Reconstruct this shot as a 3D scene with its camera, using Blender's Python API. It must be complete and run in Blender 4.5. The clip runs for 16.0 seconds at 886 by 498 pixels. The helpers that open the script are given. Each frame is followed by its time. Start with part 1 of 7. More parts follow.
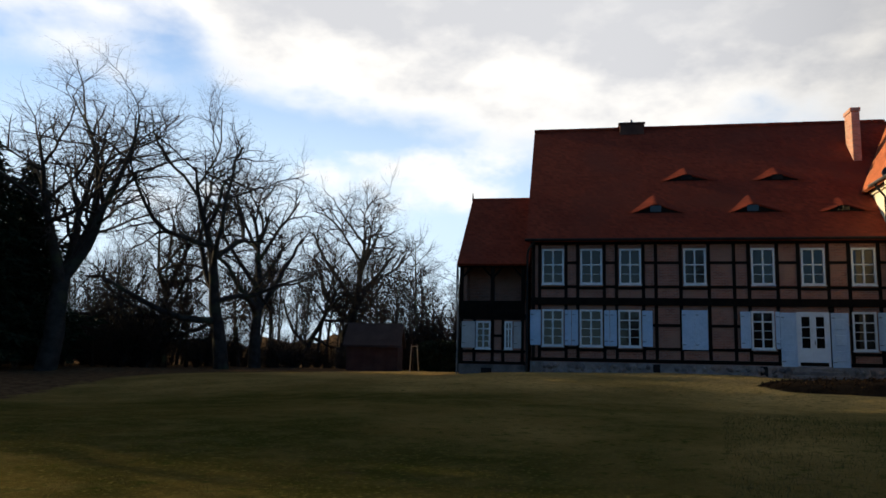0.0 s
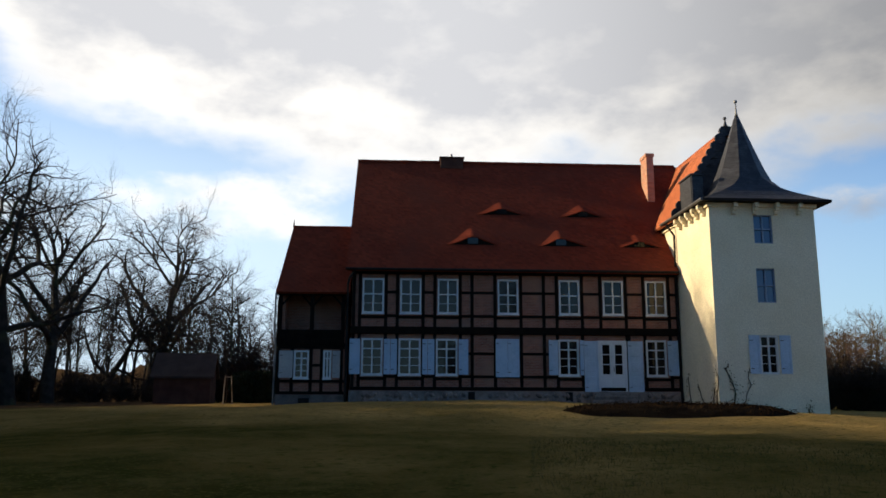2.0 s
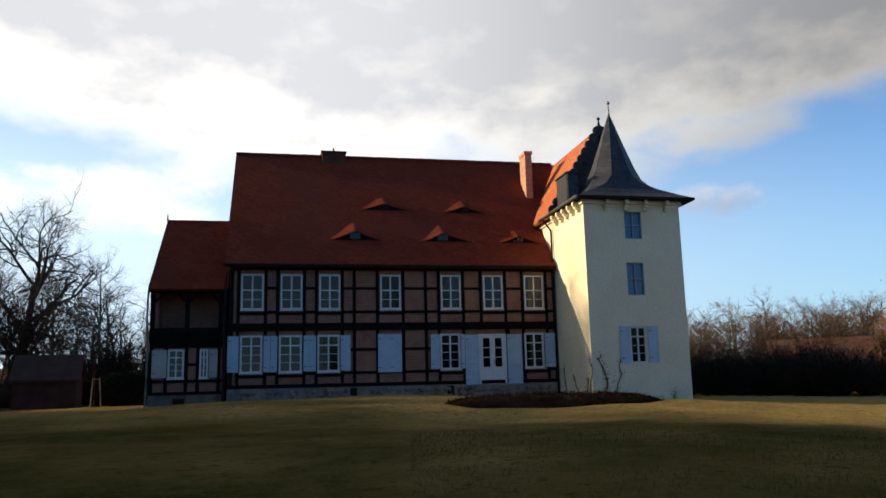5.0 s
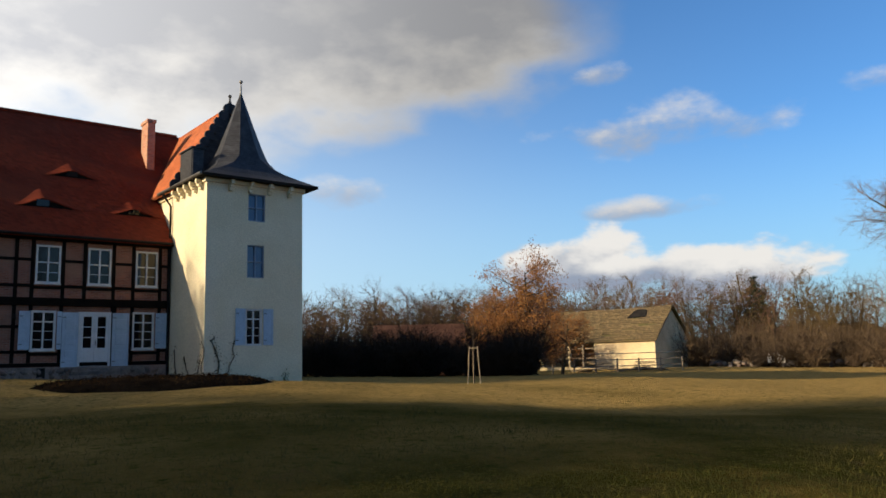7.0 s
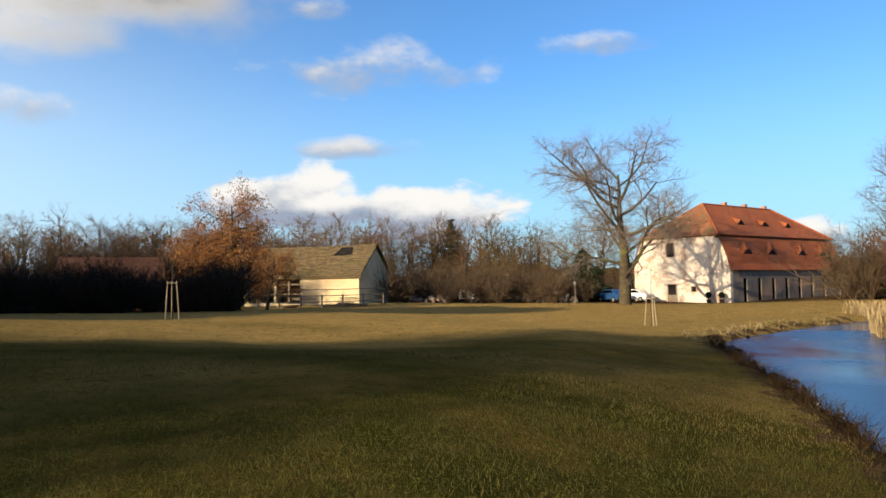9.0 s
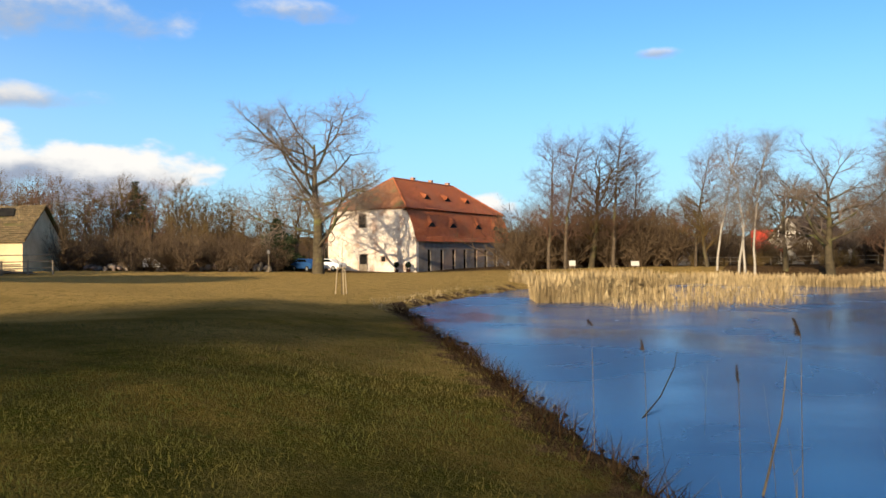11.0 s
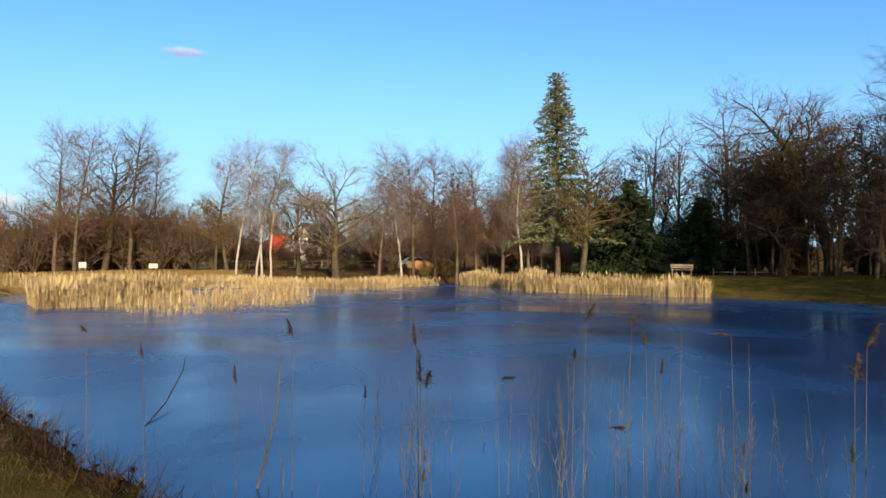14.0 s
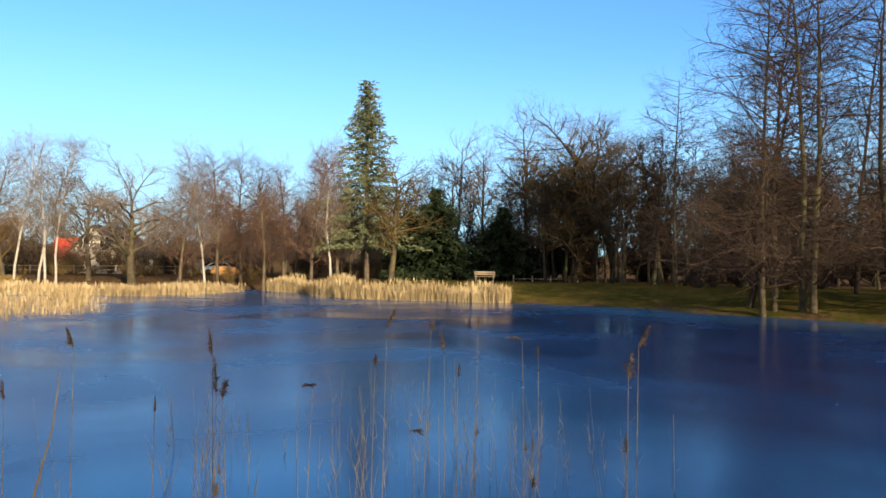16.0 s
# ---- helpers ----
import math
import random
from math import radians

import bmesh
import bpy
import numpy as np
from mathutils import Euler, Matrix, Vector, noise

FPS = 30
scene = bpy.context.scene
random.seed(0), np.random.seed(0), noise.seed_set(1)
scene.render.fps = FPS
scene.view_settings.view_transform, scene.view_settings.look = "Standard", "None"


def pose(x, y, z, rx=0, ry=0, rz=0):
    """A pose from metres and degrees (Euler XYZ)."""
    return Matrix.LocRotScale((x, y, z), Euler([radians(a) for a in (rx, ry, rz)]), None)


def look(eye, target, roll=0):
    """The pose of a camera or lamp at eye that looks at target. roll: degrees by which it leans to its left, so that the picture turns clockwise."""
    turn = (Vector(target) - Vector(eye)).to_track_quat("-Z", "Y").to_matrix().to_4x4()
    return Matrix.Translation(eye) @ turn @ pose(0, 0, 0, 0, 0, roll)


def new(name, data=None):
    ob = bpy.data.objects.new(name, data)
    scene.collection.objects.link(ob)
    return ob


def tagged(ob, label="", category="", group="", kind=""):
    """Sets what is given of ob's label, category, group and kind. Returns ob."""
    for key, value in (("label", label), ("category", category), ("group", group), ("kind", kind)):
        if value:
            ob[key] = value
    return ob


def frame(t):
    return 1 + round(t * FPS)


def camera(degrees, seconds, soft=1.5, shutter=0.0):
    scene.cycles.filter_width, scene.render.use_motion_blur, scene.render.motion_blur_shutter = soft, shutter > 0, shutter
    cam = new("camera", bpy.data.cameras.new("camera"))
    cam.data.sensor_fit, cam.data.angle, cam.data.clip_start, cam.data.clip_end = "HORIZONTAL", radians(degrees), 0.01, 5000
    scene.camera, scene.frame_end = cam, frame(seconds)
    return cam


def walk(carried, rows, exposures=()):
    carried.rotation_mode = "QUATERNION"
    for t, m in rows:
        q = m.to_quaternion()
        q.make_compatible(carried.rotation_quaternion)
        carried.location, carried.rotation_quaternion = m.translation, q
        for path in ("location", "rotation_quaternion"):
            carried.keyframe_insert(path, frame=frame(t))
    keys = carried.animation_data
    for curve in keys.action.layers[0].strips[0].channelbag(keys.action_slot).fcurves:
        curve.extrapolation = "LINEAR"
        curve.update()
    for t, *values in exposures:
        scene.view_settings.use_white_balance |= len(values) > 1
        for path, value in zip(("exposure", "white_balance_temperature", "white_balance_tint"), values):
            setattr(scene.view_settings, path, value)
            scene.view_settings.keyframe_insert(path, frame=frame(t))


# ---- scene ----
cam = camera(59.14, 16.0, soft=1.6)
PATH = [
    (0.0, pose(0.004, 0.317, 2.400, 98.18, -1.20, -0.97)),
    (0.5, pose(0.018, 0.316, 2.400, 98.42, -0.69, -3.43)),
    (1.0, pose(0.036, 0.314, 2.400, 98.87, -0.43, -6.58)),
    (1.5, pose(0.059, 0.310, 2.400, 99.65, -0.37, -10.93)),
    (2.0, pose(0.076, 0.305, 2.400, 100.45, -0.24, -13.95)),
    (2.5, pose(0.083, 0.303, 2.400, 100.60, 0.37, -15.25)),
    (3.0, pose(0.093, 0.301, 2.400, 100.19, 0.76, -17.13)),
    (5.5, pose(0.144, 0.281, 2.400, 99.94, 1.79, -26.78)),
    (6.0, pose(0.180, 0.259, 2.400, 99.70, 1.69, -34.53)),
    (6.5, pose(0.217, 0.230, 2.400, 99.14, 0.62, -43.30)),
    (7.0, pose(0.242, 0.204, 2.400, 98.08, 1.39, -49.70)),
    (7.5, pose(0.261, 0.181, 2.400, 96.90, 1.49, -55.17)),
    (8.0, pose(0.278, 0.156, 2.400, 95.51, 1.51, -60.47)),
    (8.5, pose(0.291, 0.131, 2.400, 94.23, 1.34, -65.68)),
    (11.0, pose(0.320, -0.016, 2.400, 90.40, 0.44, -92.94)),
    (11.5, pose(0.316, -0.050, 2.400, 90.77, 0.72, -99.01)),
    (12.0, pose(0.310, -0.078, 2.400, 90.82, 0.73, -104.18)),
    (12.5, pose(0.303, -0.103, 2.400, 91.57, 0.47, -108.74)),
    (13.0, pose(0.291, -0.133, 2.400, 90.90, 0.35, -114.51)),
    (13.5, pose(0.274, -0.165, 2.400, 90.70, -0.20, -120.96)),
    (14.0, pose(0.256, -0.192, 2.400, 90.68, -0.62, -126.97)),
    (14.5, pose(0.238, -0.214, 2.400, 90.41, -0.99, -132.04)),
    (15.0, pose(0.223, -0.230, 2.400, 90.98, -1.51, -135.90)),
    (15.5, pose(0.210, -0.241, 2.400, 91.53, -1.21, -138.91)),
    (16.0, pose(0.202, -0.248, 2.400, 91.34, -1.02, -140.85)),
]
walk(cam, PATH, exposures=[(0.0, 0.56), (3.0, 0.55), (5.5, 0.70), (6.0, 0.70), (7.0, 0.60), (8.5, 0.76), (11.0, 0.86), (13.0, 0.80), (14.0, 0.92), (16.0, 1.20)])

# ---- light ----
SUN_AZ, SUN_EL = 65.0, 16.5          # degrees left of north, degrees up
SUN_DIR = Vector((-math.sin(radians(SUN_AZ)) * math.cos(radians(SUN_EL)), math.cos(radians(SUN_AZ)) * math.cos(radians(SUN_EL)), math.sin(radians(SUN_EL))))
sun = new("sun", bpy.data.lights.new("sun", "SUN"))
sun.data.energy, sun.data.angle, sun.data.color = 5.0, radians(0.6), (1.0, 0.80, 0.52)
sun.matrix_world = look(SUN_DIR * 200, (0, 0, 0))

world = bpy.data.worlds.new("world")
scene.world = world
world.use_nodes = True
wt = world.node_tree
wt.nodes.clear()


def wnode(kind, **props):
    n = wt.nodes.new(kind)
    for k, v in props.items():
        if k == "operation":
            n.operation = v
        elif k == "blend_type":
            n.blend_type = v
    return n


def wmath(op, a, b=None, clamp=False):
    n = wt.nodes.new("ShaderNodeMath")
    n.operation, n.use_clamp = op, clamp
    for i, v in enumerate((a, b)):
        if v is None:
            continue
        if isinstance(v, (int, float)):
            n.inputs[i].default_value = v
        else:
            wt.links.new(v, n.inputs[i])
    return n.outputs[0]


def wramp(value, lo, hi, a=0.0, b=1.0):
    n = wt.nodes.new("ShaderNodeMapRange")
    n.interpolation_type = "SMOOTHSTEP"
    wt.links.new(value, n.inputs["Value"])
    for k, v in (("From Min", lo), ("From Max", hi), ("To Min", a), ("To Max", b)):
        if isinstance(v, (int, float)):
            n.inputs[k].default_value = v
        else:
            wt.links.new(v, n.inputs[k])
    return n.outputs[0]


def wmix(f, a, b):
    n = wt.nodes.new("ShaderNodeMix")
    n.data_type = "RGBA"
    for i, v in ((0, f), (6, a), (7, b)):
        if isinstance(v, (int, float)):
            n.inputs[i].default_value = v
        elif isinstance(v, tuple):
            n.inputs[i].default_value = (*v, 1)
        else:
            wt.links.new(v, n.inputs[i])
    return n.outputs[2]


def build_sky():
    coord = wt.nodes.new("ShaderNodeTexCoord")
    sep = wt.nodes.new("ShaderNodeSeparateXYZ")
    wt.links.new(coord.outputs["Generated"], sep.inputs[0])
    x, y, z = sep.outputs
    sky = wt.nodes.new("ShaderNodeTexSky")
    sky.sky_type, sky.sun_disc = "NISHITA", False
    sky.sun_elevation, sky.sun_rotation = radians(SUN_EL), radians(-SUN_AZ)
    sky.altitude, sky.air_density, sky.dust_density, sky.ozone_density = 50, 1.0, 0.0, 3.0
    scaled = wt.nodes.new("ShaderNodeVectorMath")
    scaled.operation = "MULTIPLY"
    scaled.inputs[1].default_value = (0.057, 0.087, 0.112)
    wt.links.new(sky.outputs[0], scaled.inputs[0])
    el = wmath("MULTIPLY", wmath("ARCSINE", z), 57.2958)
    az = wmath("MULTIPLY", wmath("ARCTAN2", wmath("MULTIPLY", x, -1.0), y), 57.2958)
    flat = wt.nodes.new("ShaderNodeVectorMath")
    flat.operation = "MULTIPLY"
    flat.inputs[1].default_value = (1.0, 1.0, 1.9)
    wt.links.new(coord.outputs["Generated"], flat.inputs[0])

    def noise_at(scale, detail, rough):
        n = wt.nodes.new("ShaderNodeTexNoise")
        n.inputs["Scale"].default_value, n.inputs["Detail"].default_value, n.inputs["Roughness"].default_value = scale, detail, rough
        wt.links.new(flat.outputs[0], n.inputs["Vector"])
        return wmath("SUBTRACT", n.outputs[0], 0.5)

    billow, ragged = noise_at(4.5, 6, 0.5), noise_at(11.0, 7, 0.55)
    # broad grey cloud sheet over the north and west, its lower edge by bearing
    turn = wmath("ADD", az, 36.0)
    base = wmath("ADD", wmath("MULTIPLY", wmath("MAXIMUM", turn, 0.0), 0.10), wmath("MULTIPLY", wmath("MINIMUM", turn, 0.0), -0.30))
    depth = wmath("SUBTRACT", wmath("SUBTRACT", el, 14.2), base)
    depth = wmath("ADD", depth, wmath("ADD", wmath("MULTIPLY", billow, 12.0), wmath("MULTIPLY", ragged, 4.0)))
    sheet = wramp(depth, -1.6, 3.2)
    sheet = wmath("MULTIPLY", sheet, wramp(noise_at(3.1, 5, 0.5), -0.30, -0.20))
    # blue sky again from the south-west round to the south
    west = wramp(az, 140.0, 85.0)
    sheet = wmath("MULTIPLY", sheet, west)
    # its eastern end
    sheet = wmath("MULTIPLY", sheet, wramp(wmath("ADD", az, wmath("MULTIPLY", billow, 16.0)), -62.0, -54.0))
    sunny = wmath("MULTIPLY", wramp(az, -56.0, -12.0, 0.40, 1.0), wramp(el, 30.0, 60.0, 1.0, 0.45))
    thick = wmath("ADD", wramp(depth, 0.5, 6.5), wmath("MULTIPLY", ragged, 1.2), True)
    body = wmix(thick, (0.84, 0.81, 0.76), (0.49, 0.495, 0.515))
    # small separate clouds: bearing, height, half width, half height

    def clouds(rows, soft, dark, lit):
        heap_max, dim = None, None
        for a, e, w, h in rows:
            u = wmath("DIVIDE", wmath("SUBTRACT", az, a), w)
            v = wmath("DIVIDE", wmath("SUBTRACT", el, e), h)
            q = wmath("SUBTRACT", 1.0, wmath("ADD", wmath("MULTIPLY", u, u), wmath("MULTIPLY", v, v)))
            heap_max = q if heap_max is None else wmath("MAXIMUM", heap_max, q)
            lift = wmath("MULTIPLY", v, wramp(q, -0.3, 0.2))
            dim = lift if dim is None else wmath("ADD", dim, lift)
        puff = wmath("ADD", wmath("ADD", heap_max, wmath("MULTIPLY", ragged, 4.6)), wmath("MULTIPLY", billow, 1.4))
        light = wramp(wmath("ADD", dim, wmath("MULTIPLY", ragged, 2.8)), -0.35, 0.7)
        return wramp(puff, -0.1, soft), wmix(light, dark, lit)

    puffs, puffcol = clouds(((0.5, 13.0, 9.0, 2.4), (15.0, 11.0, 7.0, 1.8), (-66.8, 16.0, 7.5, 2.1), (-83.4, 17.1, 4.6, 1.0), (-65.0, 10.4, 5.5, 0.9), (-42.0, 12.4, 3.4, 1.3), (-62.2, 20.0, 2.4, 0.9), (-108.4, 13.9, 1.6, 0.45)), 1.7, (0.24, 0.275, 0.34), (0.47, 0.46, 0.45))
    bank, bankcol = clouds(((-60.5, 6.6, 5.5, 2.4), (-68.0, 5.4, 7.5, 2.3), (-94.0, 3.0, 6.0, 1.4)), 0.75, (0.20, 0.235, 0.30), (0.56, 0.545, 0.52))
    bright = wt.nodes.new("ShaderNodeVectorMath")
    bright.operation = "SCALE"
    wt.links.new(body, bright.inputs[0])
    wt.links.new(sunny, bright.inputs["Scale"])
    # bright haze low in the sky towards the sun
    haze = wmath("MULTIPLY", wmath("MULTIPLY", wramp(az, -80.0, 22.0), west), wramp(el, 30.0, 8.0, 0.0, 0.95))
    out = wmix(puffs, wmix(haze, wmix(wramp(el, 17.0, 0.0, 0.0, 0.8), scaled.outputs[0], (0.24, 0.39, 0.49)), (0.57, 0.69, 0.80)), wmix(wramp(az, -50.0, -10.0), puffcol, (0.76, 0.75, 0.73)))
    out = wmix(bank, out, bankcol)
    out = wmix(sheet, out, bright.outputs[0])
    bg = wt.nodes.new("ShaderNodeBackground")
    wt.links.new(out, bg.inputs[0])
    bg.inputs[1].default_value = 1.0
    last = wt.nodes.new("ShaderNodeOutputWorld")
    wt.links.new(bg.outputs[0], last.inputs[0])


build_sky()

# ---- materials ----


def material(name, c1, c2, scale=6.0, fine=60.0, rough=0.8, bump=0.3, depth=0.01, c3=None, metal=0.0, pattern=None, size=(0.25, 0.075), mortar=(0.5, 0.45, 0.4), joint=0.012, spec=0.12, random=0.0):
    """A procedural surface: two colours mixed by coarse noise, a third by stains, fine grain in colour and relief; pattern 'brick' adds courses."""
    m = bpy.data.materials.new(name)
    m.use_nodes = True
    nt = m.node_tree
    bsdf = nt.nodes["Principled BSDF"]
    bsdf.inputs["Roughness"].default_value = rough
    bsdf.inputs["Metallic"].default_value = metal
    bsdf.inputs["Specular IOR Level"].default_value = spec
    coord = nt.nodes.new("ShaderNodeTexCoord")
    vec = coord.outputs["Object"]

    def noise_at(sc, detail=5):
        n = nt.nodes.new("ShaderNodeTexNoise")
        n.inputs["Scale"].default_value, n.inputs["Detail"].default_value = sc, detail
        nt.links.new(vec, n.inputs["Vector"])
        return n.outputs[0]

    def mix(f, a, b, blend="MIX"):
        n = nt.nodes.new("ShaderNodeMix")
        n.data_type, n.blend_type = "RGBA", blend
        for i, v in ((0, f), (6, a), (7, b)):
            if isinstance(v, (int, float)):
                n.inputs[i].default_value = v
            elif isinstance(v, tuple):
                n.inputs[i].default_value = (*v, 1)
            else:
                nt.links.new(v, n.inputs[i])
        return n.outputs[2]

    def ramp(v, lo, hi, a=0.0, b=1.0):
        n = nt.nodes.new("ShaderNodeMapRange")
        nt.links.new(v, n.inputs[0])
        for i, q in ((1, lo), (2, hi), (3, a), (4, b)):
            n.inputs[i].default_value = q
        return n.outputs[0]

    colour = mix(ramp(noise_at(scale), 0.35, 0.65), c1, c2)
    height = noise_at(fine, 3)
    if pattern == "brick":
        sep = nt.nodes.new("ShaderNodeSeparateXYZ")
        nt.links.new(vec, sep.inputs[0])
        add = nt.nodes.new("ShaderNodeMath")
        add.operation = "ADD"
        nt.links.new(sep.outputs[0], add.inputs[0])
        nt.links.new(sep.outputs[1], add.inputs[1])
        comb = nt.nodes.new("ShaderNodeCombineXYZ")
        nt.links.new(add.outputs[0], comb.inputs[0])
        nt.links.new(sep.outputs[2], comb.inputs[1])
        b = nt.nodes.new("ShaderNodeTexBrick")
        b.inputs["Scale"].default_value = 1.0
        b.inputs["Brick Width"].default_value, b.inputs["Row Height"].default_value = size
        b.inputs["Mortar Size"].default_value = joint
        b.inputs["Mortar Smooth"].default_value = 0.3
        b.inputs["Color1"].default_value, b.inputs["Color2"].default_value = (0.75, 0.75, 0.75, 1), (1.15, 1.1, 1.05, 1)
        b.inputs["Mortar"].default_value = (1, 1, 1, 1)
        nt.links.new(comb.outputs[0], b.inputs["Vector"])
        toned = mix(1.0, colour, b.outputs["Color"], "MULTIPLY")
        colour = mix(b.outputs["Fac"], toned, mortar)
        low = nt.nodes.new("ShaderNodeMath")
        low.operation = "MULTIPLY_ADD"
        low.inputs[1].default_value = -1.5
        nt.links.new(b.outputs["Fac"], low.inputs[0])
        nt.links.new(height, low.inputs[2])
        height = low.outputs[0]
    if c3:
        colour = mix(ramp(noise_at(scale * 0.23, 8), 0.52, 0.66), colour, c3)
    colour = mix(0.5, colour, mix(1.0, colour, ramp_grey(nt, height), "MULTIPLY"))
    if random:
        info = nt.nodes.new("ShaderNodeObjectInfo")
        hsv = nt.nodes.new("ShaderNodeHueSaturation")
        nt.links.new(colour, hsv.inputs["Color"])
        nt.links.new(ramp(info.outputs["Random"], 0, 1, 1 - random, 1 + random), hsv.inputs["Value"])
        colour = hsv.outputs[0]
    nt.links.new(colour, bsdf.inputs["Base Color"])
    if bump:
        bn = nt.nodes.new("ShaderNodeBump")
        bn.inputs["Strength"].default_value, bn.inputs["Distance"].default_value = bump, depth
        nt.links.new(height, bn.inputs["Height"])
        nt.links.new(bn.outputs[0], bsdf.inputs["Normal"])
    return m


def ramp_grey(nt, v):
    n = nt.nodes.new("ShaderNodeMapRange")
    nt.links.new(v, n.inputs[0])
    for i, q in ((1, 0.3), (2, 0.7), (3, 0.65), (4, 1.25)):
        n.inputs[i].default_value = q
    return n.outputs[0]


def glass(name, tint, rough=0.03, spec=0.5):
    m = bpy.data.materials.new(name)
    m.use_nodes = True
    nt = m.node_tree
    b = nt.nodes["Principled BSDF"]
    b.inputs["Base Color"].default_value = (*tint, 1)
    b.inputs["Roughness"].default_value = rough
    b.inputs["Specular IOR Level"].default_value = spec
    n = nt.nodes.new("ShaderNodeTexNoise")
    n.inputs["Scale"].default_value = 1.6
    c = nt.nodes.new("ShaderNodeTexCoord")
    nt.links.new(c.outputs["Object"], n.inputs["Vector"])
    bn = nt.nodes.new("ShaderNodeBump")
    bn.inputs["Strength"].default_value, bn.inputs["Distance"].default_value = 0.12, 0.02
    nt.links.new(n.outputs[0], bn.inputs["Height"])
    nt.links.new(bn.outputs[0], b.inputs["Normal"])
    return m


M_BRICK = material("brick_infill", (0.21, 0.074, 0.046), (0.285, 0.112, 0.072), 2.2, 40, 0.9, 0.5, 0.01, (0.29, 0.16, 0.11), pattern="brick", mortar=(0.34, 0.24, 0.19), spec=0.05)
M_TIMBER = material("black_timber", (0.005, 0.004, 0.0035), (0.012, 0.009, 0.007), 3.0, 50, 0.85, 0.4, 0.006, spec=0.04)
# main roof's red is darkened, so the shade of its slope is in the colour
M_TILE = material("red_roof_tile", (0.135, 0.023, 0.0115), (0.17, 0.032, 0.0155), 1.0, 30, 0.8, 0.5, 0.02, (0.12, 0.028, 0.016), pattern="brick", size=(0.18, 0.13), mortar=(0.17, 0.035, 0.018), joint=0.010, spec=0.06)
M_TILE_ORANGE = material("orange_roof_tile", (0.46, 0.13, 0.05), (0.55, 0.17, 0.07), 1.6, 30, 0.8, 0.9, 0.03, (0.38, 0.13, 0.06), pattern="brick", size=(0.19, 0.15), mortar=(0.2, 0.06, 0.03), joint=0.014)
M_TILE_OLD = material("weathered_brown_tile", (0.30, 0.12, 0.06), (0.40, 0.19, 0.10), 2.5, 30, 0.9, 0.9, 0.03, (0.16, 0.13, 0.06), pattern="brick", size=(0.19, 0.15), mortar=(0.12, 0.06, 0.035), joint=0.016)
M_MOSS_TILE = material("mossy_grey_tile", (0.17, 0.13, 0.07), (0.27, 0.20, 0.11), 1.8, 30, 0.95, 0.9, 0.04, (0.10, 0.10, 0.035), pattern="brick", size=(0.22, 0.17), mortar=(0.05, 0.04, 0.03), joint=0.022)
M_SLATE = material("dark_slate", (0.026, 0.028, 0.036), (0.052, 0.055, 0.066), 3.0, 40, 0.5, 0.8, 0.012, pattern="brick", size=(0.24, 0.12), mortar=(0.015, 0.016, 0.02), joint=0.01, spec=0.28)
M_LEAD = material("grey_sheet_metal", (0.20, 0.20, 0.20), (0.28, 0.28, 0.27), 2.0, 30, 0.5, 0.2, 0.004, metal=0.3)
M_PLASTER = material("cream_plaster", (0.66, 0.58, 0.40), (0.71, 0.63, 0.455), 0.8, 18, 0.9, 0.12, 0.004, (0.62, 0.54, 0.40), spec=0.05)
M_LIME = material("patched_lime_plaster", (0.56, 0.47, 0.39), (0.70, 0.63, 0.56), 3.4, 16, 0.95, 0.8, 0.04, (0.46, 0.33, 0.26))
# barn's rubble grey, darkened to hold the long wall's shade in its colour
M_STONEWALL_SHADE = material("shaded_grey_lime_wall", (0.16, 0.14, 0.125), (0.26, 0.23, 0.20), 0.9, 14, 0.95, 0.7, 0.03, (0.34, 0.24, 0.18))
M_FIELDSTONE = material("fieldstone", (0.11, 0.095, 0.085), (0.20, 0.17, 0.15), 1.8, 12, 0.9, 0.9, 0.05, (0.25, 0.17, 0.14), random=0.3)
M_WHITE = material("white_window_paint", (0.52, 0.53, 0.52), (0.60, 0.60, 0.58), 3.0, 40, 0.5, 0.1, 0.002)
M_SHUTTER = material("pale_blue_shutter_paint", (0.34, 0.44, 0.54), (0.40, 0.50, 0.60), 2.0, 30, 0.55, 0.15, 0.003)
M_TOWERWOOD = material("grey_blue_frame_paint", (0.16, 0.22, 0.30), (0.20, 0.26, 0.34), 2.0, 30, 0.5, 0.1, 0.002)
M_SHUTTER_GREY = material("pale_grey_shutter_paint", (0.36, 0.34, 0.32), (0.42, 0.40, 0.37), 2.0, 30, 0.6, 0.15, 0.003)
M_DOORWHITE = material("white_door_paint", (0.54, 0.57, 0.59), (0.60, 0.63, 0.64), 2.0, 30, 0.5, 0.15, 0.003)
M_PANE = glass("window_pane", (0.003, 0.004, 0.006), spec=0.35)
# upper tower panes: the blue base colour paints in a reflection of the sky
M_PANE_SKY = glass("painted_sky_pane", (0.035, 0.095, 0.20))
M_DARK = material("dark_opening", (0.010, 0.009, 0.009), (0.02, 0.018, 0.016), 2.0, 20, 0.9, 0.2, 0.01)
M_ZINC = material("zinc_pipe", (0.10, 0.10, 0.10), (0.16, 0.155, 0.15), 3.0, 30, 0.45, 0.1, 0.003, metal=0.6)
M_CHIM = material("chimney_brick", (0.42, 0.17, 0.10), (0.52, 0.25, 0.16), 2.0, 30, 0.9, 0.6, 0.01, pattern="brick", mortar=(0.45, 0.36, 0.29))
M_BARK = material("oak_bark", (0.060, 0.045, 0.032), (0.11, 0.085, 0.06), 3.0, 25, 0.95, 0.9, 0.03, (0.08, 0.085, 0.04), random=0.25)
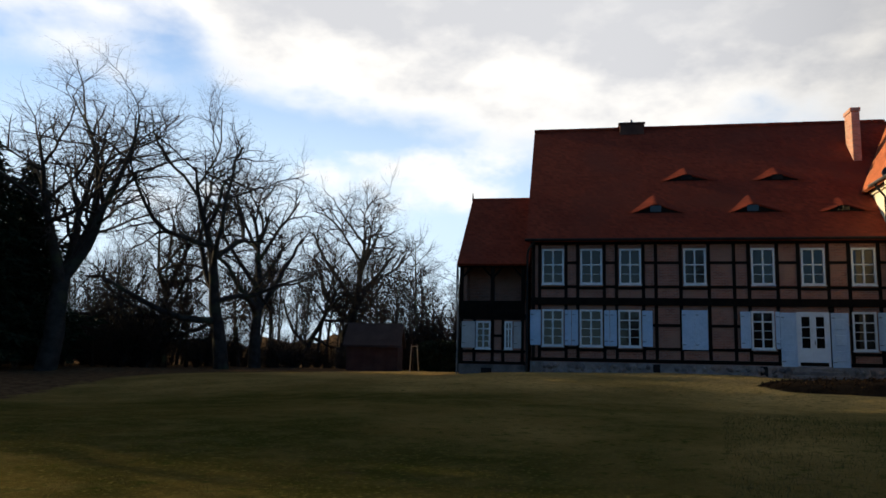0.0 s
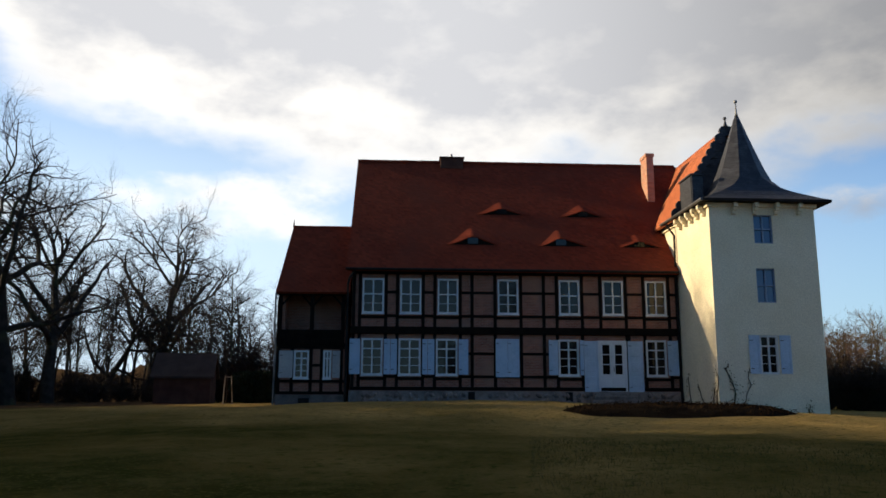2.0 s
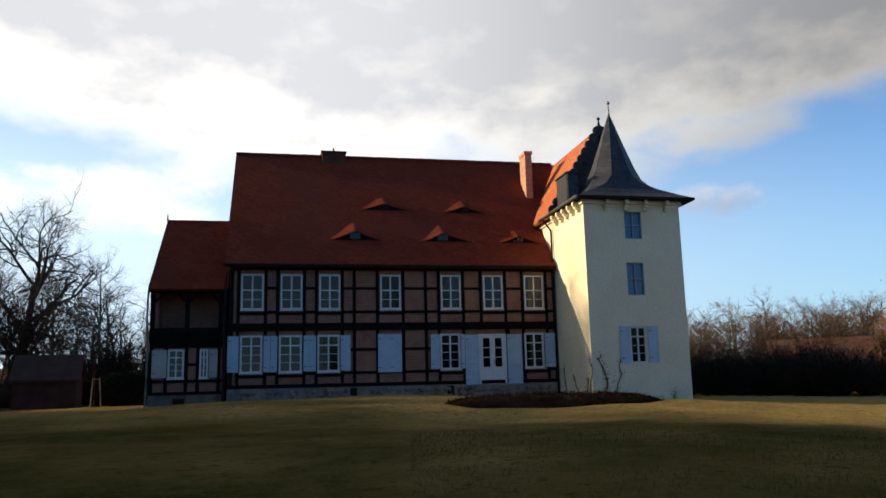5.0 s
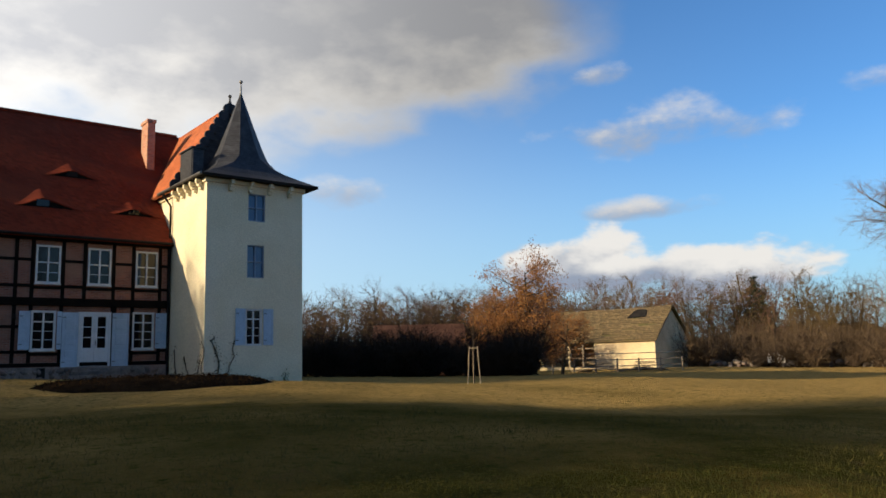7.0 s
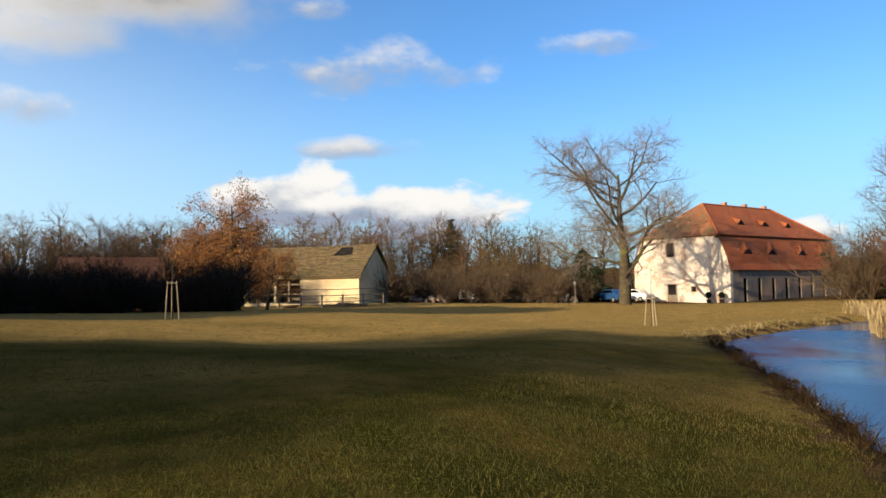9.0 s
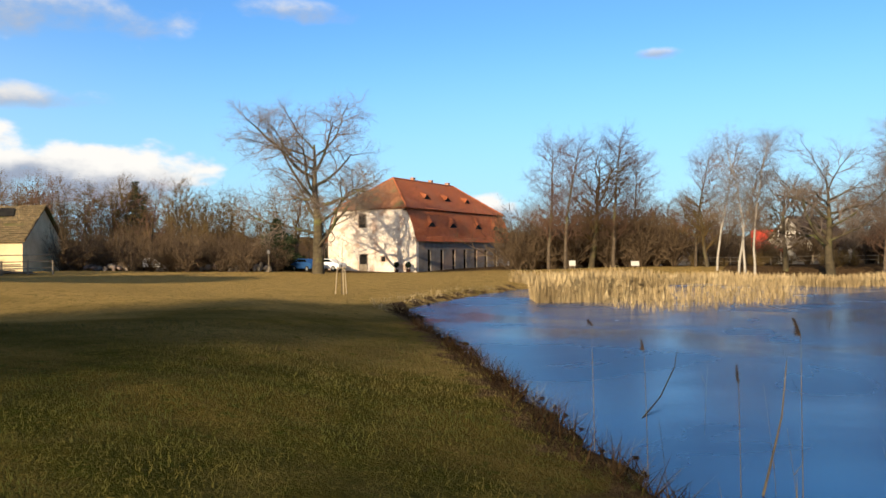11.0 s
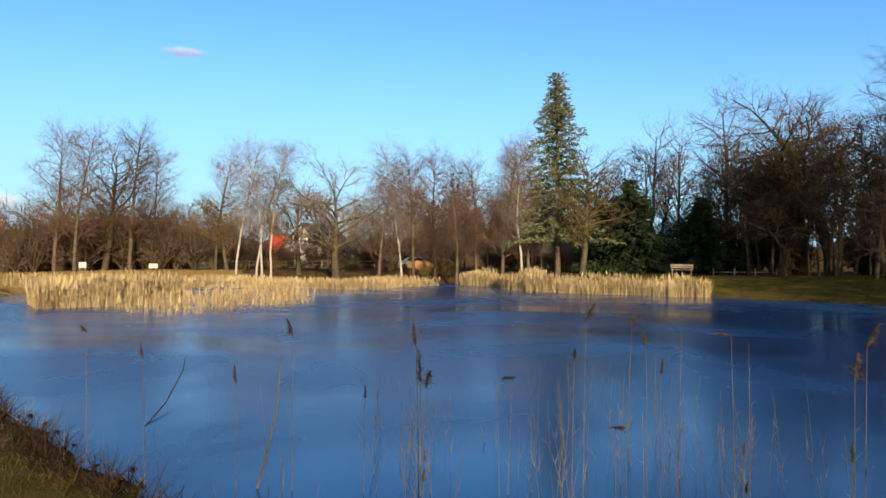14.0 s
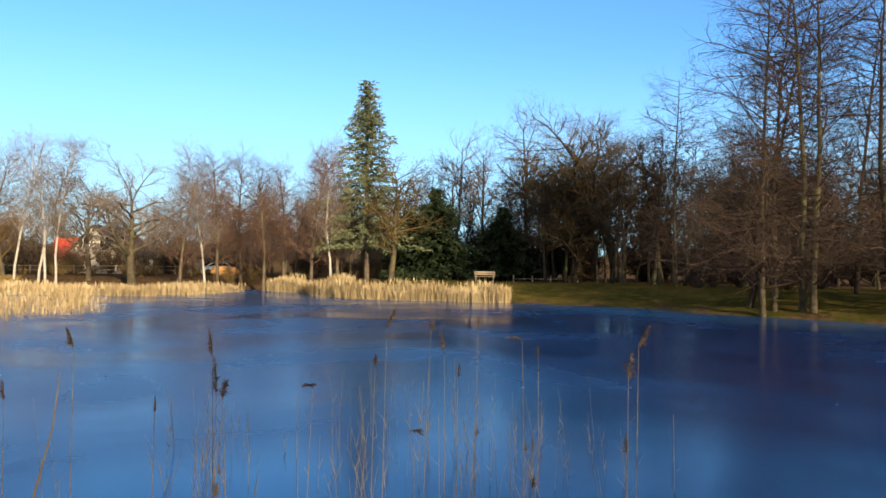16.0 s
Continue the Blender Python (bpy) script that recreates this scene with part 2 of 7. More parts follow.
# dark bark; for the shaded and backlit woods it holds their shade in the colour
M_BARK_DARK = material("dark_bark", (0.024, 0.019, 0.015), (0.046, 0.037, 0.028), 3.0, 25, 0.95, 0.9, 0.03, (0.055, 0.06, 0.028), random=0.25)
M_BARK_LICHEN = material("lichened_bark", (0.050, 0.040, 0.026), (0.085, 0.068, 0.042), 3.0, 25, 0.95, 0.9, 0.03, (0.12, 0.125, 0.045), random=0.2)
M_BIRCH = material("birch_bark", (0.27, 0.245, 0.21), (0.38, 0.345, 0.30), 3.0, 25, 0.8, 0.4, 0.01, (0.10, 0.085, 0.07))
M_TWIG = material("brown_twigs", (0.070, 0.048, 0.030), (0.105, 0.074, 0.047), 0.6, 10, 0.9, 0.0, random=0.25)
M_TWIG_RED = material("reddish_twigs", (0.094, 0.054, 0.038), (0.132, 0.079, 0.053), 0.6, 10, 0.9, 0.0, random=0.25)
M_TWIG_GOLD = material("golden_twigs", (0.078, 0.052, 0.021), (0.115, 0.079, 0.032), 0.6, 10, 0.9, 0.0, random=0.25)
M_TWIG_ALDER = material("brown_alder_twigs", (0.042, 0.028, 0.021), (0.066, 0.044, 0.031), 0.6, 10, 0.9, 0.0, random=0.25)
M_TWIG_GREY = material("grey_twigs", (0.12, 0.095, 0.078), (0.17, 0.135, 0.11), 0.6, 10, 0.9, 0.0, random=0.2)
# brown twigs darkened to near-black: the shade of hedge and woods is painted in
M_TWIG_SHADE = material("shade_dark_twigs", (0.022, 0.017, 0.013), (0.042, 0.031, 0.023), 0.6, 10, 0.9, 0.0, random=0.25)
M_OAKLEAF = material("russet_oak_leaves", (0.20, 0.085, 0.027), (0.28, 0.135, 0.045), 0.8, 9, 0.8, 0.0, c3=(0.14, 0.065, 0.028))
M_NEEDLE = material("spruce_needles", (0.066, 0.078, 0.042), (0.118, 0.128, 0.066), 0.9, 9, 0.7, 0.0)
M_YEW = material("dark_yew_foliage", (0.010, 0.018, 0.008), (0.022, 0.032, 0.013), 0.9, 9, 0.7, 0.0)
M_IVY = material("ivy_leaves", (0.035, 0.06, 0.02), (0.07, 0.10, 0.03), 1.5, 12, 0.55, 0.0)
M_REED = material("dry_reed", (0.27, 0.200, 0.105), (0.40, 0.310, 0.175), 0.5, 8, 0.85, 0.0, c3=(0.19, 0.13, 0.06))
M_REED_NEAR = material("dry_reed_stem", (0.085, 0.070, 0.046), (0.135, 0.112, 0.076), 3.0, 20, 0.8, 0.0)
M_PLUME = material("reed_plume", (0.040, 0.029, 0.022), (0.080, 0.058, 0.040), 8.0, 40, 0.95, 0.0)
M_BLADE = material("grass_blades", (0.046, 0.052, 0.010), (0.078, 0.068, 0.016), 0.5, 6, 0.85, 0.0, c3=(0.095, 0.078, 0.023))
M_LITTER = material("dead_leaf_litter", (0.017, 0.010, 0.006), (0.034, 0.021, 0.011), 1.5, 12, 0.95, 0.0, c3=(0.05, 0.032, 0.016), spec=0.0)
M_STAKE = material("pale_stake_wood", (0.27, 0.21, 0.14), (0.36, 0.29, 0.20), 4.0, 40, 0.85, 0.3, 0.004)
M_PLANK = material("grey_weathered_wood", (0.16, 0.13, 0.10), (0.25, 0.21, 0.16), 4.0, 40, 0.9, 0.4, 0.005)
M_FARWALL = material("pale_render_wall", (0.55, 0.51, 0.44), (0.63, 0.58, 0.51), 1.0, 20, 0.9, 0.3, 0.01)
M_FARWALL_SAND = material("sand_plaster_wall", (0.56, 0.45, 0.27), (0.66, 0.54, 0.34), 0.9, 15, 0.9, 0.4, 0.02, (0.44, 0.34, 0.22))
M_FAR_RED = material("bright_red_tile", (0.33, 0.038, 0.024), (0.40, 0.052, 0.03), 1.0, 20, 0.7, 0.5, 0.02)
M_FAR_DARK = material("dark_brown_tile", (0.038, 0.027, 0.022), (0.060, 0.042, 0.033), 1.0, 20, 0.8, 0.5, 0.02)
M_FAR_BRICK = material("old_shed_brick", (0.055, 0.027, 0.020), (0.085, 0.043, 0.030), 1.5, 30, 0.9, 0.4, 0.01)
M_CARBLUE = material("blue_car_paint", (0.02, 0.07, 0.20), (0.025, 0.08, 0.22), 1.0, 20, 0.25, 0.0, spec=0.6)
M_CARWHITE = material("white_car_paint", (0.72, 0.72, 0.72), (0.76, 0.76, 0.76), 1.0, 20, 0.3, 0.0, spec=0.6)
M_RUBBER = material("black_rubber", (0.015, 0.015, 0.015), (0.025, 0.025, 0.025), 4.0, 30, 0.8, 0.0)
M_SIGN = material("white_sign_board", (0.36, 0.36, 0.34), (0.42, 0.42, 0.40), 3.0, 30, 0.5, 0.0)
M_ORANGE = material("orange_tarpaulin", (0.48, 0.24, 0.09), (0.56, 0.30, 0.12), 2.0, 20, 0.7, 0.2, 0.02)
M_SOIL = material("bare_soil", (0.009, 0.0065, 0.0045), (0.020, 0.014, 0.009), 3.0, 20, 0.95, 0.8, 0.05, spec=0.0)


def ground_material():
    m = bpy.data.materials.new("winter_lawn")
    m.use_nodes = True
    nt = m.node_tree
    bsdf = nt.nodes["Principled BSDF"]
    bsdf.inputs["Roughness"].default_value = 0.95
    bsdf.inputs["Specular IOR Level"].default_value = 0.0
    coord = nt.nodes.new("ShaderNodeTexCoord")

    def noise_at(sc, detail=6):
        n = nt.nodes.new("ShaderNodeTexNoise")
        n.inputs["Scale"].default_value, n.inputs["Detail"].default_value, n.inputs["Roughness"].default_value = sc, detail, 0.6
        nt.links.new(coord.outputs["Object"], n.inputs["Vector"])
        return n.outputs[0]

    def ramp(v, lo, hi):
        n = nt.nodes.new("ShaderNodeMapRange")
        n.interpolation_type = "SMOOTHSTEP"
        nt.links.new(v, n.inputs[0])
        n.inputs[1].default_value, n.inputs[2].default_value = lo, hi
        return n.outputs[0]

    def mix(f, a, b, blend="MIX"):
        n = nt.nodes.new("ShaderNodeMix")
        n.data_type, n.blend_type = "RGBA", blend
        for i, v in ((0, f), (6, a), (7, b)):
            if isinstance(v, (int, float)):
                n.inputs[i].default_value = v
            elif isinstance(v, tuple):
                n.inputs[i].default_value = (*v, 1)
            else:
                nt.links.new(v, n.inputs[i])
        return n.outputs[2]

    grass = mix(ramp(noise_at(0.35), 0.4, 0.62), (0.042, 0.042, 0.009), (0.084, 0.062, 0.016))
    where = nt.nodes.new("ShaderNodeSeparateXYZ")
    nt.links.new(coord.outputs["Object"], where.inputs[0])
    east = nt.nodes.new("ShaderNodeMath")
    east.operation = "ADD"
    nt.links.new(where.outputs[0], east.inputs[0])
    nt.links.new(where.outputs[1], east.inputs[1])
    # straw tone grows north-eastward: real dry grass plus sunlight painted into the far lawn
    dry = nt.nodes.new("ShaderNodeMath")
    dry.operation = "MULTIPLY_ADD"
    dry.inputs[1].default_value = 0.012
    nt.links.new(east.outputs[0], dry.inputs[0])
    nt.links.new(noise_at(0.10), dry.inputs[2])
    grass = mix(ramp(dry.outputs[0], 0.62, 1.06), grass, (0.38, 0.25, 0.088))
    grass = mix(ramp(noise_at(4.5), 0.52, 0.72), grass, (0.036, 0.044, 0.008))
    grass = mix(ramp(noise_at(1.3), 0.40, 1.0), grass, (0.16, 0.115, 0.038))
    grass = mix(ramp(noise_at(9.0), 0.45, 1.0), grass, (0.058, 0.066, 0.014))
    grass = mix(ramp(noise_at(14.0, 3), 0.50, 0.78), grass, (0.14, 0.11, 0.030))
    grain = noise_at(55.0, 4)
    grass = mix(0.7, grass, mix(1.0, grass, ramp_grey(nt, grain), "MULTIPLY"))
    attr = nt.nodes.new("ShaderNodeAttribute")
    attr.attribute_name = "litter"
    brown = mix(ramp(noise_at(3.0), 0.35, 0.65), (0.055, 0.034, 0.019), (0.11, 0.07, 0.036))
    ragged = nt.nodes.new("ShaderNodeMath")
    ragged.operation = "ADD"
    nt.links.new(attr.outputs["Fac"], ragged.inputs[0])
    nt.links.new(ramp(noise_at(1.6), 0.2, 0.8), ragged.inputs[1])
    colour = mix(ramp(ragged.outputs[0], 0.75, 1.25), grass, brown)
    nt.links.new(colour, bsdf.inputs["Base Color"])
    bn = nt.nodes.new("ShaderNodeBump")
    bn.inputs["Strength"].default_value, bn.inputs["Distance"].default_value = 1.0, 0.08
    nt.links.new(noise_at(22.0, 6), bn.inputs["Height"])
    nt.links.new(bn.outputs[0], bsdf.inputs["Normal"])
    return m


def water_material():
    m = bpy.data.materials.new("pond_ice_and_water")
    m.use_nodes = True
    nt = m.node_tree
    bsdf = nt.nodes["Principled BSDF"]
    coord = nt.nodes.new("ShaderNodeTexCoord")

    def noise_at(sc, detail=5, dist=0.0):
        n = nt.nodes.new("ShaderNodeTexNoise")
        n.inputs["Scale"].default_value, n.inputs["Detail"].default_value, n.inputs["Distortion"].default_value = sc, detail, dist
        nt.links.new(coord.outputs["Object"], n.inputs["Vector"])
        return n.outputs[0]

    ramp = nt.nodes.new("ShaderNodeMapRange")
    nt.links.new(noise_at(0.16, 6, 0.6), ramp.inputs[0])
    for i, q in ((1, 0.38), (2, 0.62), (3, 0.13), (4, 0.29)):
        ramp.inputs[i].default_value = q
    nt.links.new(ramp.outputs[0], bsdf.inputs["Roughness"])
    tone = nt.nodes.new("ShaderNodeMix")
    tone.data_type = "RGBA"
    nt.links.new(noise_at(0.22, 8, 0.9), tone.inputs[0])
    tone.inputs[6].default_value, tone.inputs[7].default_value = (0.0005, 0.020, 0.085, 1), (0.010, 0.072, 0.20, 1)
    nt.links.new(tone.outputs[2], bsdf.inputs["Base Color"])
    bsdf.inputs["IOR"].default_value = 1.33
    bsdf.inputs["Specular IOR Level"].default_value = 0.48
    bn = nt.nodes.new("ShaderNodeBump")
    bn.inputs["Strength"].default_value, bn.inputs["Distance"].default_value = 0.10, 0.02
    nt.links.new(noise_at(1.2, 4), bn.inputs["Height"])
    nt.links.new(bn.outputs[0], bsdf.inputs["Normal"])
    return m


# ---- building helpers ----


def mesh_of(bm, mat, smooth=False):
    me = bpy.data.meshes.new("mesh")
    bm.to_mesh(me)
    bm.free()
    me.materials.append(mat)
    if smooth:
        me.polygons.foreach_set("use_smooth", [True] * len(me.polygons))
    return me


def part(name, bm, mat, parent, label="", smooth=False):
    """One bmesh (or finished mesh) as one object under a thing or a part."""
    me = bm if isinstance(bm, bpy.types.Mesh) else mesh_of(bm, mat, smooth)
    ob = new(name, me)
    ob.parent = parent
    if label:
        tagged(ob, label)
    return ob


def thing(name, m, label, category, group="", kind=""):
    ob = new(name)
    ob.empty_display_size = 0.5
    ob.matrix_world = m
    return tagged(ob, label, category, group, kind)


def box(bm, x0, x1, y0, y1, z0, z1, bevel=0.0):
    m = Matrix.LocRotScale(((x0 + x1) / 2, (y0 + y1) / 2, (z0 + z1) / 2), None, (abs(x1 - x0), abs(y1 - y0), abs(z1 - z0)))
    made = bmesh.ops.create_cube(bm, size=1, matrix=m)["verts"]
    if bevel:
        edges = list({e for v in made for e in v.link_edges})
        bmesh.ops.bevel(bm, geom=edges, offset=bevel, segments=1, affect="EDGES")


def boxm(*a, bevel=0.0):
    bm = bmesh.new()
    box(bm, *a, bevel=bevel)
    return bm


def poly(bm, pts):
    return bm.faces.new([bm.verts.new(p) for p in pts])


def slab(bm, pts, thick):
    """A flat polygon given thickness against its normal."""
    f = poly(bm, pts)
    f.normal_update()
    n = f.normal.copy()
    r = bmesh.ops.extrude_face_region(bm, geom=[f])
    vs = [v for v in r["geom"] if isinstance(v, bmesh.types.BMVert)]
    bmesh.ops.translate(bm, verts=vs, vec=-n * thick)
    bmesh.ops.recalc_face_normals(bm, faces=bm.faces)


def pipe_mesh(bm, pts, r, k=8):
    pts = [Vector(p) for p in pts]
    rings = []
    for i, p in enumerate(pts):
        d = (pts[min(i + 1, len(pts) - 1)] - pts[max(i - 1, 0)]).normalized()
        a = d.orthogonal().normalized()
        b = d.cross(a)
        rr = r[i] if isinstance(r, (list, tuple)) else r
        rings.append([bm.verts.new(p + (a * math.cos(2 * math.pi * j / k) + b * math.sin(2 * math.pi * j / k)) * rr) for j in range(k)])
    for q, w in zip(rings, rings[1:]):
        for j in range(k):
            bm.faces.new((q[j], q[(j + 1) % k], w[(j + 1) % k], w[j]))
    bm.faces.new(rings[0][::-1])
    bm.faces.new(rings[-1])
    bmesh.ops.recalc_face_normals(bm, faces=bm.faces)


def wall_with_openings(bm, x0, x1, z0, z1, y0, y1, holes):
    """A wall along x from y0 (front) to y1 with rectangular holes (x0, x1, z0, z1) cut through."""
    xs = sorted({x0, x1, *(h[0] for h in holes), *(h[1] for h in holes)})
    for a, b in zip(xs, xs[1:]):
        cuts = sorted((h[2], h[3]) for h in holes if h[0] <= a + 1e-6 and h[1] >= b - 1e-6)
        z = z0
        for lo, hi in cuts:
            if lo > z:
                box(bm, a, b, y0, y1, z, lo)
            z = hi
        if z1 > z:
            box(bm, a, b, y0, y1, z, z1)
    bmesh.ops.remove_doubles(bm, verts=bm.verts, dist=1e-4)


def raw_mesh(verts, faces, mat, smooth=False):
    """A mesh from numpy arrays; faces is an (n, 3) or (n, 4) array, or a list of such arrays."""
    me = bpy.data.meshes.new("mesh")
    fl = faces if isinstance(faces, list) else [faces]
    fl = [np.asarray(f, dtype=np.int32) for f in fl if len(f)]
    me.vertices.add(len(verts))
    me.vertices.foreach_set("co", np.asarray(verts, dtype=np.float32).ravel())
    loops = np.concatenate([f.ravel() for f in fl])
    sizes = np.concatenate([np.full(len(f), f.shape[1], dtype=np.int32) for f in fl])
    me.loops.add(len(loops))
    me.loops.foreach_set("vertex_index", loops)
    me.polygons.add(len(sizes))
    me.polygons.foreach_set("loop_start", np.concatenate(([0], np.cumsum(sizes)[:-1])).astype(np.int32))
    if smooth:
        me.polygons.foreach_set("use_smooth", np.ones(len(sizes), dtype=bool))
    me.update(calc_edges=True)
    me.materials.append(mat)
    return me


def polar(az, d):
    """Plan position at a bearing (degrees left of north) and distance from where the camera stands."""
    return -math.sin(radians(az)) * d, math.cos(radians(az)) * d


# ---- ground and water ----
SHORE = [(7.8, -2.7), (9.6, -2.6), (11.6, -2.4), (14.0, -2.2), (17.7, -1.9), (22.5, -1.4), (28.2, -0.7), (33.9, -0.3), (37.6, -1.3), (46.3, -4.9), (53, -8.5),
         (60, -16), (66, -24), (66, -36), (61, -46), (52, -46), (44, -41), (37, -42.5), (30.3, -46), (26.4, -46), (21, -46.8), (14.9, -44.2), (10.5, -43.8), (7.4, -43),
         (-2, -42), (-12, -34), (-13, -20), (-6, -10), (1, -6), (4.5, -3.9)]
# x, y, height of the lawn
LEVELS = [(0, 0, 0.75), (5, 37, 2.05), (12, 34, 2.1), (20, 32, 1.98), (18, 28.5, 1.85), (24, 29, 1.5), (-2, 40, 1.65), (-8, 50, 1.7), (-15, 46, 1.6), (-22, 40, 1.25), (-12, 22, 1.05), (8, 20, 1.35),
          (30, 24, 1.25), (27, 28, 1.3), (64, 38, 1.0), (75, 33, 1.1), (84, 20, 0.75), (88, 3, 0.4), (41, 3.2, 0.36), (60, 12, 0.55), (25, 10, 0.75), (100, -20, 0.7), (70, -30, 1.0), (60, -58, 1.1), (40, -62, 1.25),
          (22, -70, 1.3), (5, -70, 1.35), (-15, -55, 1.4), (-20, -10, 1.0), (-40, 20, 1.3)]
LEV = np.array(LEVELS)
SH = np.array(SHORE)


def shore_distance(x, y):
    """Signed distance to the pond's edge, positive on land (numpy arrays)."""
    p = np.stack([x, y], -1)[..., None, :]
    a, b = SH, np.roll(SH, -1, 0)
    ab = b - a
    t = np.clip(((p - a) * ab).sum(-1) / (ab ** 2).sum(-1), 0, 1)
    d = np.sqrt((((a + t[..., None] * ab) - p) ** 2).sum(-1)).min(-1)
    cond = (a[:, 1] > y[..., None]) != (b[:, 1] > y[..., None])
    xi = ab[:, 0] * (y[..., None] - a[:, 1]) / np.where(ab[:, 1] == 0, 1e-9, ab[:, 1]) + a[:, 0]
    inside = (cond & (x[..., None] < xi)).sum(-1) % 2 == 1
    return np.where(inside, -d, d)


def ground_heights(x, y):
    x, y = np.asarray(x, float), np.asarray(y, float)
    d2 = (x[..., None] - LEV[:, 0]) ** 2 + (y[..., None] - LEV[:, 1]) ** 2
    w = 1 / (d2 + 16.0) ** 1.6
    z = (w * LEV[:, 2]).sum(-1) / w.sum(-1)
    r = np.hypot(x, y)
    # wooded rise in the north-east, level land elsewhere
    az = np.degrees(np.arctan2(-x, y))
    rise = np.clip((r - 88) / 60, 0, 1) * np.clip(1 - np.abs(az + 58) / 34, 0, 1)
    z = z + 5.5 * rise ** 1.2
    ridge = np.clip((r - 150) / 50, 0, 1) * (6.5 + 0.9 * np.sin(az * 0.31) + 0.8 * np.sin(az * 1.13 + 1) + 0.7 * np.sin(az * 3.7) + 0.5 * np.sin(az * 9.1))
    z = np.where(r > 150, np.maximum(z, 1.0) * np.clip(1 - (r - 150) / 60, 0, 1) + ridge * np.clip(2 - r / 1200, 0.6, 1), z)
    z = z + 0.05 * np.sin(x * 0.31 + 1.3) * np.cos(y * 0.27) + 0.02 * np.sin(x * 1.7) * np.sin(y * 1.9 + 0.5)
    wob = 0.08 * np.sin(x * 1.9 + y * 0.7) + 0.10 * np.sin(x * 4.3 - y * 3.1) - 0.3
    d = shore_distance(x, y) + wob
    k = np.clip(d / 6.5, 0, 1)
    k = k * k * (3 - 2 * k)
    bank = 0.04 + 0.20 * np.clip(d / 0.5, 0, 1)
    land = bank + (np.maximum(z, bank) - bank) * k
    return np.where(d > 0, land, np.maximum(0.04 + d * 0.5, -0.7)), d


def gz(x, y):
    return float(ground_heights(np.array([x]), np.array([y]))[0][0])


def build_ground():
    rings = np.concatenate([[0.0], np.geomspace(0.8, 140, 140), np.array([150, 160, 172, 186, 200, 215, 260, 350, 500, 800, 1500, 3800])])
    n = 360
    ang = np.linspace(0, 2 * np.pi, n, endpoint=False)
    R, A = np.meshgrid(rings[1:], ang, indexing="ij")
    x, y = R * np.sin(A), R * np.cos(A)
    z, d = ground_heights(x, y)
    c = gz(0, 0)
    verts = np.concatenate([[[0, 0, c]], np.stack([x, y, z], -1).reshape(-1, 3)])
    m = len(rings) - 1
    i, j = np.meshgrid(np.arange(m - 1), np.arange(n), indexing="ij")
    a = 1 + i * n + j
    b = 1 + i * n + (j + 1) % n
    quads = np.stack([a, b, b + n, a + n], -1).reshape(-1, 4)[:, ::-1]
    jj = np.arange(n)
    tris = np.stack([np.zeros(n, int), 1 + (jj + 1) % n, 1 + jj], -1)[:, ::-1]
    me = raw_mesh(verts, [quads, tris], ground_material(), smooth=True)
    # leaf litter on the water's edge and under the woods
    lit = np.clip(1.0 - np.abs(d - 0.35) / 0.8, 0, 1)
    r = np.hypot(x, y)
    az = np.degrees(np.arctan2(-x, y))
    edge = np.interp(az, [2, 12, 20, 28, 40], [47, 44, 36, 25, 22])
    lit = np.maximum(lit, np.clip((r - edge) / 3, 0, 1) * ((az > 2) & (az < 75)))
    lit = np.maximum(lit, np.clip((r - 66) / 8, 0, 1) * ((az < -112) | (az > 100)))
    lit = np.maximum(lit, np.clip((r - 84) / 8, 0, 1))
    at = me.attributes.new("litter", "FLOAT", "POINT")
    at.data.foreach_set("value", np.concatenate([[0.0], lit.ravel()]).astype(np.float32))
    tagged(new("ground", me), "winter lawn of short green and straw-brown grass, far sunlit part painted brighter", "lawn", kind="structure")
    bm = bmesh.new()
    bmesh.ops.create_grid(bm, x_segments=4, y_segments=4, size=0.5, matrix=Matrix.LocRotScale((27, -24, 0), None, (84, 50, 1)))
    tagged(new("water", mesh_of(bm, water_material())), "still blue pond partly covered by thin ice", "pond", kind="structure")


build_ground()

# ---- manor house ----
HOUSE = pose(4.79, 37.39, 0, 0, 0, -11)
house = thing("house", HOUSE, "long half-timbered brick manor with red tiled roof and cream tower", "house")
UPPER = [(0.49, 1.53), (2.29, 3.31), (4.09, 5.09), (6.99, 8.00), (9.97, 10.98), (12.11, 13.12), (14.22, 15.24)]
LOWER = [(0.50, 1.50), (2.25, 3.30), (4.02, 5.05), (9.89, 10.88), (14.14, 15.14)]
DOOR = (11.81, 13.19, 2.46, 4.91)
POSTS = [0.09, 0.38, 1.62, 2.17, 3.40, 3.96, 5.18, 5.75, 6.86, 8.11, 9.22, 9.86, 11.09, 11.99, 13.24, 14.12, 15.36, 15.78]


